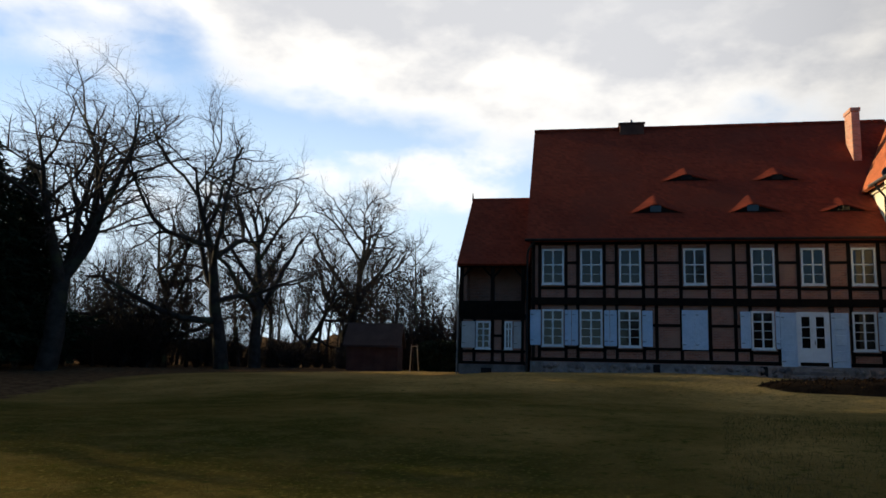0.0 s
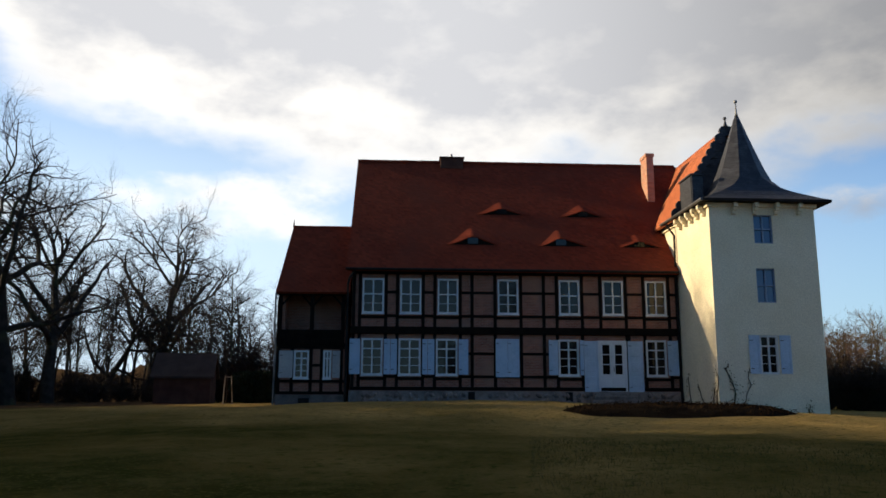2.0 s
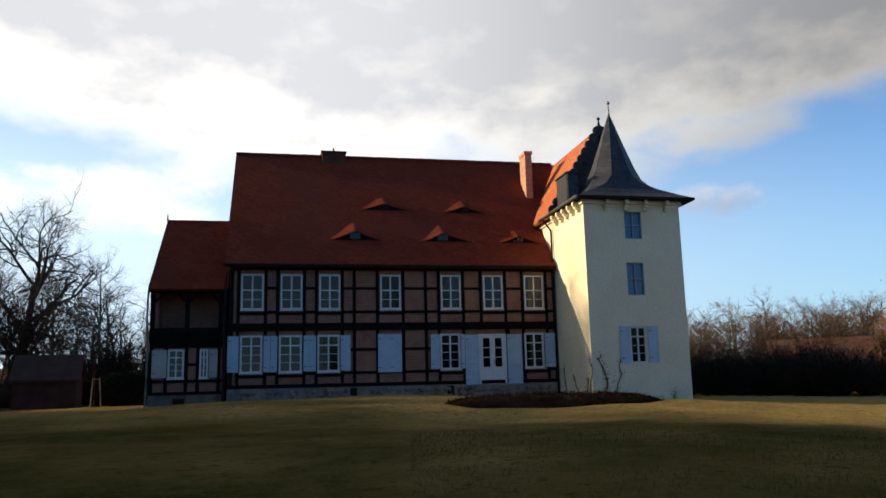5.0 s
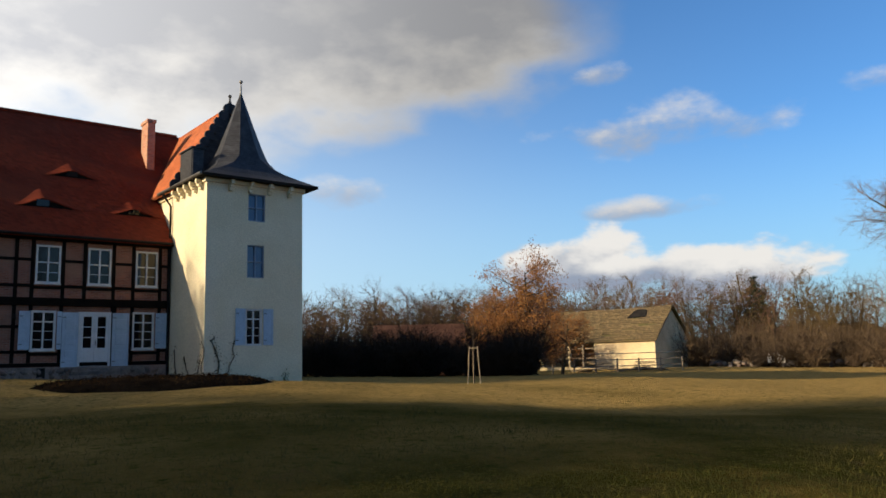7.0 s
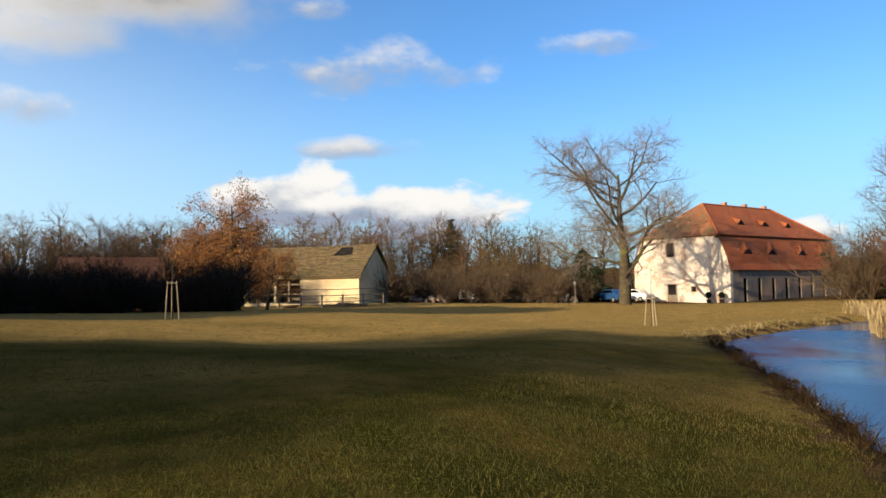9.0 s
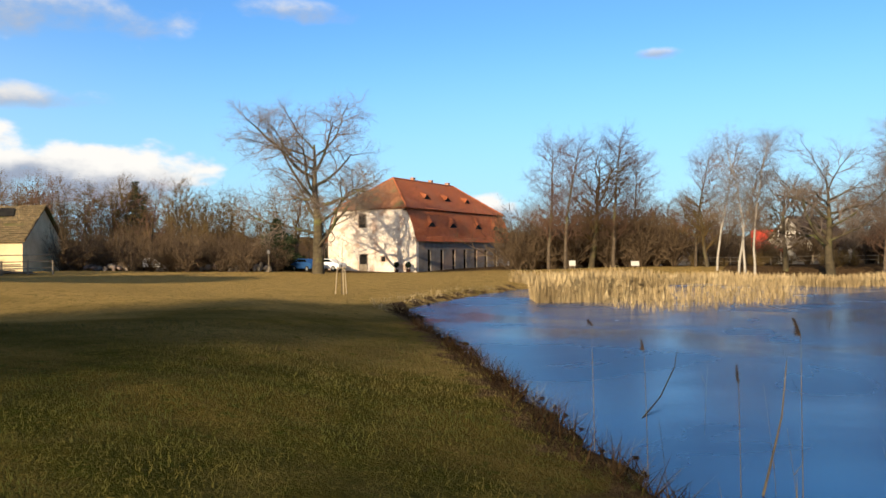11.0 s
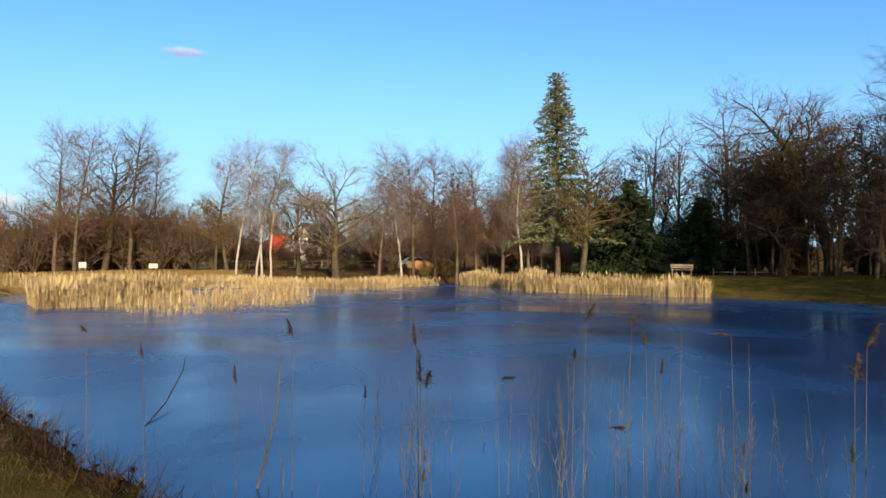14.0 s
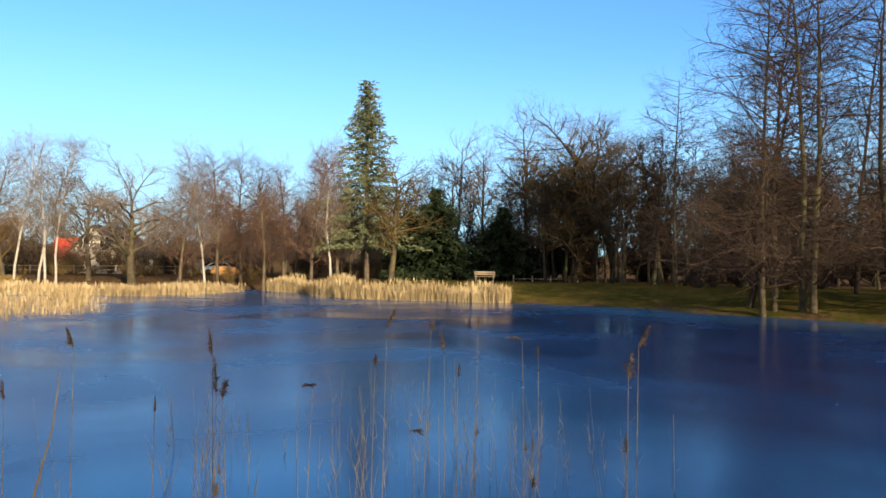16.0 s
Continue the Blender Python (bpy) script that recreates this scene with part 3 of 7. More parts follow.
def window(parent, x0, x1, z0, z1, y, pane, rows_n, transom, sill=True, f=0.085, wood=None):
    """Casement window: frame, mullion, transom, glazing bars, panes, sill; y is the wall's face."""
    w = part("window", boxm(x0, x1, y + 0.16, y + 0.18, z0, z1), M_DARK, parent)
    wood = wood or M_WHITE
    bm = bmesh.new()
    for a in ((x0, x0 + f, z0, z1), (x1 - f, x1, z0, z1), (x0 + f, x1 - f, z0, z0 + f), (x0 + f, x1 - f, z1 - f, z1)):
        box(bm, a[0], a[1], y - 0.05, y + 0.10, a[2], a[3])
    part("frame", bm, wood, w)
    xm = (x0 + x1) / 2
    part("mullion", boxm(xm - 0.035, xm + 0.035, y - 0.035, y + 0.09, z0 + f, z1 - f), wood, w)
    zt = z0 + (z1 - z0) * transom
    for a, b in ((x0 + f, xm - 0.035), (xm + 0.035, x1 - f)):
        part("transom", boxm(a, b, y - 0.03, y + 0.085, zt - 0.028, zt + 0.028), wood, w)
        lo = z0 + f
        for q in range(rows_n):
            hi = z0 + f + (zt - z0 - f - 0.035) * (q + 1) / rows_n
            part("pane", boxm(a, b, y + 0.045, y + 0.06, lo + 0.01, hi), pane, w)
            if q < rows_n - 1:
                part("glazing_bar", boxm(a, b, y + 0.01, y + 0.07, hi - 0.012, hi + 0.012), wood, w)
            lo = hi
        part("pane", boxm(a, b, y + 0.04, y + 0.055, zt + 0.035, z1 - f), pane, w)
    if sill:
        part("window_sill", boxm(x0 - 0.03, x1 + 0.03, y - 0.09, y + 0.0, z0 - 0.05, z0, bevel=0.01), wood, w)
    return w


def shutter(parent, x0, x1, z0, z1, y, mat, name="shutter"):
    bm = bmesh.new()
    box(bm, x0, x1, y - 0.045, y - 0.012, z0, z1, bevel=0.006)
    f = 0.07
    s = part(name, bm, mat, parent)
    bm = bmesh.new()
    zm = (z0 + z1) / 2
    for a in ((x0, x0 + f, z0, z1), (x1 - f, x1, z0, z1), (x0 + f, x1 - f, z0, z0 + f), (x0 + f, x1 - f, z1 - f, z1), (x0 + f, x1 - f, zm - f / 2, zm + f / 2)):
        box(bm, a[0], a[1], y - 0.062, y - 0.045, a[2], a[3])
    part("rail", bm, mat, s)
    for z in (z0 + 0.22, z1 - 0.22):
        part("hinge", boxm(x0 + 0.02, x0 + 0.16, y - 0.070, y - 0.0625, z - 0.018, z + 0.018), M_ZINC, s)
    return s


def build_house_walls():
    holes = [(a, b, 6.13, 7.82) for a, b in UPPER] + [(a, b, 3.22, 4.94) for a, b in LOWER] + [DOOR]
    bm = bmesh.new()
    wall_with_openings(bm, 0, 15.86, 2.5, 8.15, 0.0, 0.35, holes)
    part("wall", bm, M_BRICK, house, "red brick infill between black timbers")
    bm = bmesh.new()
    box(bm, 0, 0.35, 0.35, 11.65, 2.5, 8.15)
    box(bm, 0, 22, 11.65, 12.0, 1.2, 8.15)
    box(bm, 0.35, 15.9, 0.35, 11.6, 8.0, 8.14)
    # gable wall
    v = [bm.verts.new(p) for p in ((0, 0, 8.15), (0, 12, 8.15), (0, 6, 15.2), (0.3, 0, 8.15), (0.3, 12, 8.15), (0.3, 6, 15.2))]
    for f in ((0, 1, 2), (3, 5, 4), (0, 2, 5, 3), (1, 4, 5, 2)):
        bm.faces.new([v[i] for i in f])
    part("side_wall", bm, M_BRICK, house)
    bm = bmesh.new()
    box(bm, -0.06, 15.86, -0.07, 0.3, 1.0, 2.5)
    box(bm, -0.06, 0.3, 0.3, 12, 1.0, 2.5)
    part("plinth", bm, M_FIELDSTONE, house, "grey fieldstone plinth")
    rng = random.Random(5)
    x = -0.02
    # fieldstones standing out of the plinth
    while x < 15.7:
        for z in (1.75, 2.02, 2.27):
            w, h = rng.uniform(0.22, 0.42), rng.uniform(0.18, 0.26)
            bm = bmesh.new()
            bmesh.ops.create_icosphere(bm, subdivisions=1, radius=0.5, matrix=Matrix.LocRotScale((x + rng.uniform(0, 0.3), -0.075, z + rng.uniform(-0.03, 0.06)), Euler((0, rng.uniform(0, 3), 0)), (w, 0.10, h)))
            if abs(x - 5.9) > 0.4:
                part("fieldstone", bm, M_FIELDSTONE, house, smooth=True)
            else:
                bm.free()
        x += 0.38
    for xv in (5.55, 10.2):
        part("cellar_vent", boxm(xv, xv + 0.32, -0.10, -0.02, 2.02, 2.46), M_DARK, house, "dark cellar opening")
    y0, y1 = -0.035, 0.05

    def rail(a, b, z, h=0.15):
        part("rail", boxm(a, b, y0, y1, z - h / 2, z + h / 2), M_TIMBER, house)

    def post(x, z0, z1, w=0.15):
        part("post", boxm(x - w / 2, x + w / 2, y0 - 0.003, y1, z0, z1), M_TIMBER, house)

    rail(-0.02, 15.84, 2.60, 0.17)
    part("beam", boxm(-0.05, 15.84, -0.10, 0.05, 5.15, 5.50), M_TIMBER, house, "black storey beam")
    part("beam", boxm(-0.05, 15.84, -0.10, 0.05, 8.02, 8.22), M_TIMBER, house, "black eaves beam")
    for i, x in enumerate(POSTS):
        post(x, 5.50, 8.02)
        shifted = x if i not in (12, 13) else (11.07 if i == 12 else 13.34)
        if i in (12, 13):
            post(shifted, 2.69, 5.15)
        else:
            post(x, 2.69, 5.15)
    # rails bay by bay, leaving the windows free
    openings_u = UPPER
    openings_l = LOWER + [(11.07, 13.34)]
    for a, b in zip(POSTS, POSTS[1:]):
        if b - a < 0.34:
            continue
        mid = (a + b) / 2
        if not any(p < mid < q for p, q in openings_u):
            rail(a + 0.075, b - 0.075, 7.15, 0.13)
            rail(a + 0.075, b - 0.075, 6.02, 0.13)
        else:
            rail(a + 0.075, b - 0.075, 5.955, 0.13)
        if not any(p < mid < q for p, q in openings_l):
            rail(a + 0.075, b - 0.075, 4.24, 0.13)
        if not 11.1 < mid < 13.3:
            rail(a + 0.075, b - 0.075, 3.06 if any(p < mid < q for p, q in LOWER) else 3.16, 0.13)
    for a, b in UPPER:
        window(house, a, b, 6.13, 7.82, 0.0, M_PANE, 2, 0.55)
    for a, b in LOWER:
        window(house, a, b, 3.22, 4.94, 0.0, M_PANE, 3, 0.72)
    for a, b in ((-0.06, 0.44), (1.56, 1.86), (1.88, 2.18), (3.38, 3.62), (3.64, 3.95), (5.10, 5.56), (9.42, 9.86), (10.92, 11.10), (15.19, 15.70)):
        shutter(house, a, b, 3.26, 4.91, -0.04, M_SHUTTER)
    for a, b in ((6.87, 7.43), (7.44, 8.0)):
        shutter(house, a, b, 3.15, 4.95, -0.04, M_SHUTTER)
    # french door with tall folded shutters
    x0, x1, z0, z1 = DOOR
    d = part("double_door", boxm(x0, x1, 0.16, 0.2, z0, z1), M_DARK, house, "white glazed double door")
    bm = bmesh.new()
    for a in ((x0, x0 + 0.09, z0, z1), (x1 - 0.09, x1, z0, z1), (x0 + 0.09, x1 - 0.09, z1 - 0.1, z1)):
        box(bm, a[0], a[1], -0.06, 0.12, a[2], a[3])
    part("frame", bm, M_DOORWHITE, d)
    xm = (x0 + x1) / 2
    for a, b in ((x0 + 0.09, xm - 0.005), (xm + 0.005, x1 - 0.09)):
        bm = bmesh.new()
        for q in ((a, a + 0.12, z0, z1 - 0.1), (b - 0.12, b, z0, z1 - 0.1), (a + 0.12, b - 0.12, z0, z0 + 0.85), (a + 0.12, b - 0.12, z1 - 0.2, z1 - 0.1)):
            box(bm, q[0], q[1], -0.02, 0.06, q[2], q[3])
        for k in (1, 2):
            z = z0 + 0.85 + (z1 - 0.2 - z0 - 0.85) * k / 3
            box(bm, a + 0.12, b - 0.12, -0.01, 0.05, z - 0.018, z + 0.018)
        box(bm, a + 0.18, b - 0.18, -0.03, -0.02, z0 + 0.2, z0 + 0.72)
        part("door_leaf", bm, M_DOORWHITE, d)
        part("pane", boxm(a + 0.12, b - 0.12, 0.015, 0.03, z0 + 0.85, z1 - 0.2), M_PANE, d)
    part("door_handle", boxm(xm + 0.04, xm + 0.07, -0.08, -0.02, z0 + 1.0, z0 + 1.18), M_ZINC, d)
    for a, b in ((11.12, 11.79), (13.24, 13.97)):
        s = shutter(house, a, b, 2.48, 4.88, -0.05, M_SHUTTER, "door_shutter")
        for z in (2.75, 3.45, 4.15):
            part("panel", boxm(a + 0.14, b - 0.14, -0.125, -0.098, z, z + 0.45, bevel=0.01), M_SHUTTER, s)
    for k in range(3):
        part("door_step", boxm(11.5 - k * 0.15, 13.5 + k * 0.15, -0.55 - 0.32 * k, -0.07, 1.4, 2.44 - 0.16 * k, bevel=0.02), M_FIELDSTONE, house)
    # wall lamp and drainpipe
    part("wall_lamp", boxm(9.15, 9.29, -0.18, -0.04, 4.55, 4.78, bevel=0.03), M_DARK, house)
    bm = bmesh.new()
    pipe_mesh(bm, [(0.15, -0.42, 8.12), (-0.12, -0.3, 7.8), (-0.2, -0.16, 7.5), (-0.2, -0.16, 1.6)], 0.055)
    part("drainpipe", bm, M_DARK, house, "dark drainpipe")
    bm = bmesh.new()
    pipe_mesh(bm, [(-0.3, -0.50, 8.2), (15.8, -0.50, 8.2)], 0.065)
    part("gutter", bm, M_DARK, house)


def roof_z(y):
    return 8.22 + (y + 0.42) * 1.125


def build_house_roof():
    bm = bmesh.new()
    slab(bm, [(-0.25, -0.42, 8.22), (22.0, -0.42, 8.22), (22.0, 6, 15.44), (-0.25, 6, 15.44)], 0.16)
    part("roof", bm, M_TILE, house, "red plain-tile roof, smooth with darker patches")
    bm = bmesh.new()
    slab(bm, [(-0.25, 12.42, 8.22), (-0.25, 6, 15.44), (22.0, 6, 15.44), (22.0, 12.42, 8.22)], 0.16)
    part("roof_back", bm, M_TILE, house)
    rng = random.Random(3)
    # ridge tiles
    x = -0.25
    i = 0
    while x < 18:
        bm = bmesh.new()
        pipe_mesh(bm, [(x, 6, 15.43 + rng.uniform(-0.01, 0.01)), (x + 0.38, 6, 15.45)], [0.13, 0.11], 8)
        part("ridge_tile", bm, M_TILE, house)
        x += 0.36
    # eyebrow dormers: sweeping hoods with a dark front
    for xa, xb, xp, zb, h, lit in ((4.53, 7.38, 5.88, 9.76, 0.46, True), (9.15, 12.05, 10.32, 9.74, 0.44, True), (13.15, 15.7, 14.3, 9.72, 0.34, True), (6.22, 9.08, 7.56, 11.72, 0.36, False), (10.6, 13.25, 11.87, 11.64, 0.36, False)):
        yb = (zb - 8.22) / 1.125 - 0.42
        n, m = 28, 10
        top = bmesh.new()
        front = bmesh.new()
        grid = []
        fr = []
        for i in range(n + 1):
            u = i / n
            x = xa + (xb - xa) * u
            s = (x - xp) / ((xp - xa) if x < xp else (xb - xp))
            bump = (0.6 * (1 - min(1, abs(s))) ** 1.5 + 0.4 * (0.5 + 0.5 * math.cos(math.pi * max(-1, min(1, s))))) * h
            depth = 0.12 + bump / 0.52
            y0 = yb - 0.12
            col = []
            for j in range(m + 1):
                v = j / m
                y = y0 + depth * v
                zr = roof_z(y) + 0.025
                rise = bump * (1 - v) ** 1.1
                col.append(top.verts.new((x, y, zr + rise + 0.02)))
            grid.append(col)
            fr.append((front.verts.new((x, y0 + 0.06, roof_z(y0) + 0.02)), front.verts.new((x, y0 + 0.06, roof_z(y0) + 0.02 + bump * 0.93))))
        for a, b in zip(grid, grid[1:]):
            for j in range(m):
                top.faces.new((a[j], b[j], b[j + 1], a[j + 1]))
        for a, b in zip(fr, fr[1:]):
            front.faces.new((a[0], b[0], b[1], a[1]))
        d = part("eyebrow_dormer", top, M_TILE, house, "sweeping eyebrow dormer", smooth=True)
        part("dormer_front", front, M_TIMBER, d)
        part("pane", boxm(xp - 0.26, xp + 0.26, yb - 0.09, yb - 0.07, zb - 0.02, zb + h * 0.62), M_PANE if lit else M_DARK, d)
    bm = bmesh.new()
    box(bm, 4.46, 5.77, 5.6, 6.5, 15.0, 15.62, bevel=0.02)
    box(bm, 4.40, 5.83, 5.54, 6.56, 15.62, 15.69)
    chimney = part("chimney", bm, M_FAR_BRICK, house, "low wide dark brick chimney")
    bm = bmesh.new()
    pipe_mesh(bm, [(5.12, 6.05, 15.66), (5.12, 6.05, 15.98)], 0.06, 8)
    part("flue_pipe", bm, M_LEAD, chimney, "short pale flue pipe")
    bm = bmesh.new()
    box(bm, 15.74, 16.14, 3.6, 4.6, 12.2, 15.30, bevel=0.015)
    box(bm, 15.70, 16.18, 3.56, 4.64, 15.30, 15.48)
    part("chimney", bm, M_CHIM, house, "tall brick chimney")


def build_wing():
    # lower side wing with an open timber gallery
    holes = [(-2.68, -1.97, 3.04, 4.36), (-1.30, -0.92, 3.04, 4.36)]
    bm = bmesh.new()
    wall_with_openings(bm, -3.45, -0.3, 1.0, 4.62, 0.25, 0.5, holes)
    box(bm, -3.45, -3.2, 0.5, 6.3, 1.0, 7.1)
    box(bm, -3.45, -0.3, 6.3, 6.6, 1.0, 7.1)
    part("wing_wall", bm, M_BRICK, house)
    part("gallery_back_wall", boxm(-3.2, -0.3, 1.5, 1.7, 4.62, 7.1), M_BRICK, house, "reddish wall inside the gallery")
    part("gallery_floor", boxm(-3.5, -0.3, 0.2, 1.5, 4.56, 4.7), M_TIMBER, house)
    bm = bmesh.new()
    box(bm, -3.52, -0.35, 0.18, 0.24, 4.66, 5.34)
    par = part("gallery_parapet", bm, M_TIMBER, house, "black boarded gallery parapet")
    for k in range(16):
        x = -3.5 + k * 0.2
        part("board", boxm(x, x + 0.17, 0.15, 0.178, 4.68, 5.32), M_TIMBER, par)
    for x in (-3.42, -1.9, -0.42):
        part("post", boxm(x - 0.09, x + 0.09, 0.2, 0.38, 5.34, 7.1), M_TIMBER, house)
        for sgn in (-1, 1):
            if -3.3 < x + sgn * 0.5 < -0.4:
                bm = bmesh.new()
                pipe_mesh(bm, [(x, 0.29, 6.45), (x + sgn * 0.5, 0.29, 7.0)], 0.055, 4)
                part("brace", bm, M_TIMBER, house)
    part("beam", boxm(-3.6, -0.3, 0.12, 0.4, 6.98, 7.2), M_TIMBER, house)
    for x in (-3.38, -2.76, -1.88, -1.37, -0.45):
        part("post", boxm(x - 0.075, x + 0.075, 0.205, 0.3, 2.35, 4.56), M_TIMBER, house)
    for z in (2.38, 2.92, 4.5):
        part("rail", boxm(-3.45, -0.3, 0.215, 0.3, z - 0.07, z + 0.07), M_TIMBER, house)
    part("rail", boxm(-1.8, -1.45, 0.215, 0.3, 3.6, 3.73), M_TIMBER, house)
    for a in holes:
        window(house, a[0], a[1], a[2], a[3], 0.25, M_PANE, 3, 0.72)
    shutter(house, -3.36, -2.72, 3.08, 4.34, 0.2, M_SHUTTER_GREY)
    shutter(house, -0.86, -0.5, 3.08, 4.34, 0.2, M_SHUTTER_GREY)
    part("wing_plinth", boxm(-3.5, -0.3, 0.16, 0.6, 0.9, 2.3), M_FIELDSTONE, house, "reddish fieldstone plinth")
    part("cellar_vent", boxm(-2.4, -1.9, 0.10, 0.2, 1.86, 2.14), M_DARK, house)
    bm = bmesh.new()
    slab(bm, [(-3.62, -0.05, 7.12), (-0.1, -0.05, 7.12), (-0.1, 3.3, 11.05), (-3.35, 3.3, 11.05)], 0.14)
    part("wing_roof", bm, M_TILE, house)
    bm = bmesh.new()
    slab(bm, [(-3.62, 6.65, 7.12), (-3.35, 3.3, 11.05), (-0.1, 3.3, 11.05), (-0.1, 6.65, 7.12)], 0.14)
    part("wing_roof_back", bm, M_TILE, house)
    bm = bmesh.new()
    v = [bm.verts.new(p) for p in ((-3.36, 0.3, 7.1), (-3.36, 6.3, 7.1), (-3.3, 3.3, 10.9), (-3.2, 0.3, 7.1), (-3.2, 6.3, 7.1), (-3.14, 3.3, 10.9))]
    for f in ((0, 1, 2), (3, 5, 4), (0, 2, 5, 3), (1, 4, 5, 2), (0, 3, 4, 1)):
        bm.faces.new([v[i] for i in f])
    part("wing_gable", bm, M_TIMBER, house)
    bm = bmesh.new()
    pipe_mesh(bm, [(-3.36, 3.3, 10.95), (-3.36, 3.3, 11.35)], [0.06, 0.02], 6)
    part("finial", bm, M_ZINC, house)
    bm = bmesh.new()
    pipe_mesh(bm, [(-3.6, 0.0, 7.05), (-3.62, 0.05, 5.4), (-3.55, 0.12, 4.6), (-3.58, 0.12, 1.5)], 0.045)
    part("drainpipe", bm, M_ZINC, house)


def build_tower():
    x0, x1, y0, y1 = 15.86, 20.62, -4.34, 7.5
    w3 = [(17.84, 18.69, 8.93, 10.22), (17.81, 18.65, 6.31, 7.82), (17.76, 18.59, 3.24, 4.91)]
    bm = bmesh.new()
    wall_with_openings(bm, x0, x1, 0.9, 10.72, y0, y0 + 0.45, w3)
    part("tower_wall", bm, M_PLASTER, house, "cream plaster tower wall with stains")
    bm = bmesh.new()
    box(bm, x0, x0 + 0.45, y0 + 0.45, y1, 0.9, 10.72)
    box(bm, x1 - 0.45, x1, y0 + 0.45, y1, 0.9, 10.72)
    part("tower_side_wall", bm, M_PLASTER, house)
    for k, (a, b, c, d) in enumerate(w3):
        window(house, a, b, c, d, y0 + 0.10, M_PANE_SKY if k < 2 else M_PANE, 1 if k < 2 else 3, 0.5 if k < 2 else 0.72, sill=k > 1, f=0.05 if k < 2 else 0.09, wood=M_TOWERWOOD if k < 2 else None)
    shutter(house, 17.27, 17.73, 3.26, 4.9, y0, M_SHUTTER)
    shutter(house, 18.62, 19.1, 3.26, 4.9, y0, M_SHUTTER)
    # projecting eaves with moulding and brackets
    bm = bmesh.new()
    box(bm, x0 - 0.10, x1 + 0.10, y0 - 0.10, y1, 10.55, 10.72)
    part("cornice", bm, M_PLASTER, house)
    bm = bmesh.new()
    box(bm, x0 - 0.42, x1 + 0.6, y0 - 0.5, 0.6, 10.72, 10.84)
    part("eaves_board", bm, M_DARK, house)

    def bracket(m):
        b = bmesh.new()
        for q in ((0.0, 0.36, 10.50, 10.71), (0.0, 0.26, 10.36, 10.50), (0.0, 0.16, 10.22, 10.36)):
            box(b, -0.09, 0.09, -q[1], 0.02, q[2], q[3], bevel=0.02)
        o = part("bracket", b, M_PLASTER, house)
        o.matrix_local = m

    for x in (16.95, 17.9, 18.85, 19.9):
        bracket(pose(x, y0 - 0.0, 0))
    for y in (-3.9, -3.15, -2.4, -1.65, -0.9):
        bracket(pose(x0, y, 0, 0, 0, -90))
    bm = bmesh.new()
    pipe_mesh(bm, [(x0 - 0.45, y0 - 0.45, 10.80), (x0 - 0.45, 0.75, 10.80)], 0.07)
    part("gutter", bm, M_ZINC, house)
    bm = bmesh.new()
    pipe_mesh(bm, [(x0 - 0.42, 0.1, 10.7), (x0 - 0.1, -0.12, 10.1), (x0 - 0.09, -0.12, 1.6)], 0.055)
    part("drainpipe", bm, M_DARK, house)
    # bell-cast slate spire on a square plan
    cx, cy = 18.25, -2.45
    prof = [(1.0, 10.84), (0.93, 10.92), (0.78, 11.14), (0.64, 11.42), (0.52, 11.78), (0.43, 12.2), (0.35, 12.75), (0.27, 13.4), (0.18, 14.15), (0.09, 14.95), (0.012, 15.62)]
    bm = bmesh.new()
    rings = []
    hx0, hx1, hy0, hy1 = cx - (x0 - 0.42), (x1 + 0.6) - cx, cy - (y0 - 0.5), 0.0 - cy
    for k, z in prof:
        # square at the eaves, eight-sided higher up
        cut = 0.30 * max(0.02, min(1, (0.72 - k) / 0.3))
        pts = []
        for sx, sy in ((-1, -1), (1, -1), (1, 1), (-1, 1)):
            ex, ey = (hx0 if sx < 0 else hx1) * k, (hy0 if sy < 0 else hy1) * k
            first, second = (cx + sx * ex, cy + sy * ey * (1 - 2 * cut)), (cx + sx * ex * (1 - 2 * cut), cy + sy * ey)
            pts += [first, second] if sx * sy > 0 else [second, first]
        rings.append([bm.verts.new((*p, z)) for p in pts])
    for a, b in zip(rings, rings[1:]):
        for j in range(8):
            bm.faces.new((a[j], a[(j + 1) % 8], b[(j + 1) % 8], b[j]))
    bm.faces.new(rings[0][::-1])
    bm.faces.new(rings[-1])
    part("spire", bm, M_SLATE, house, "concave dark slate spire")
    bm = bmesh.new()
    pipe_mesh(bm, [(cx, cy, 15.5), (cx, cy, 15.7), (cx, cy, 16.2)], [0.08, 0.05, 0.02], 8)
    bmesh.ops.create_uvsphere(bm, u_segments=12, v_segments=8, radius=0.09, matrix=Matrix.Translation((cx, cy, 16.22)))
    part("finial", bm, M_LEAD, house, "iron ball finial", smooth=True)
    # lead-sided box dormer by the spire
    bm = bmesh.new()
    box(bm, 15.80, 16.35, -2.7, -1.2, 10.84, 12.45, bevel=0.02)
    d = part("box_dormer", bm, M_SLATE, house)
    part("cheek", boxm(15.765, 15.795, -2.66, -1.25, 10.9, 12.4), M_SLATE, d, "dark slate cheek")
    part("cap", boxm(15.72, 16.42, -2.78, -1.15, 12.45, 12.52), M_SLATE, d)
    # steep cross roof behind the spire: orange tiles, scalloped verge
    zr, ze, xr, xe = 15.35, 10.75, 18.25, 15.42
    yg = -1.15
    # brighter tile than the main roof: sunlight is put into this slope's colour
    bm = bmesh.new()
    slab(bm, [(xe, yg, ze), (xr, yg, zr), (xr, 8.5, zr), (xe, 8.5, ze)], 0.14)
    part("cross_roof", bm, M_TILE_ORANGE, house, "orange tile slope, sunlight put into its colour")
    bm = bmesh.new()
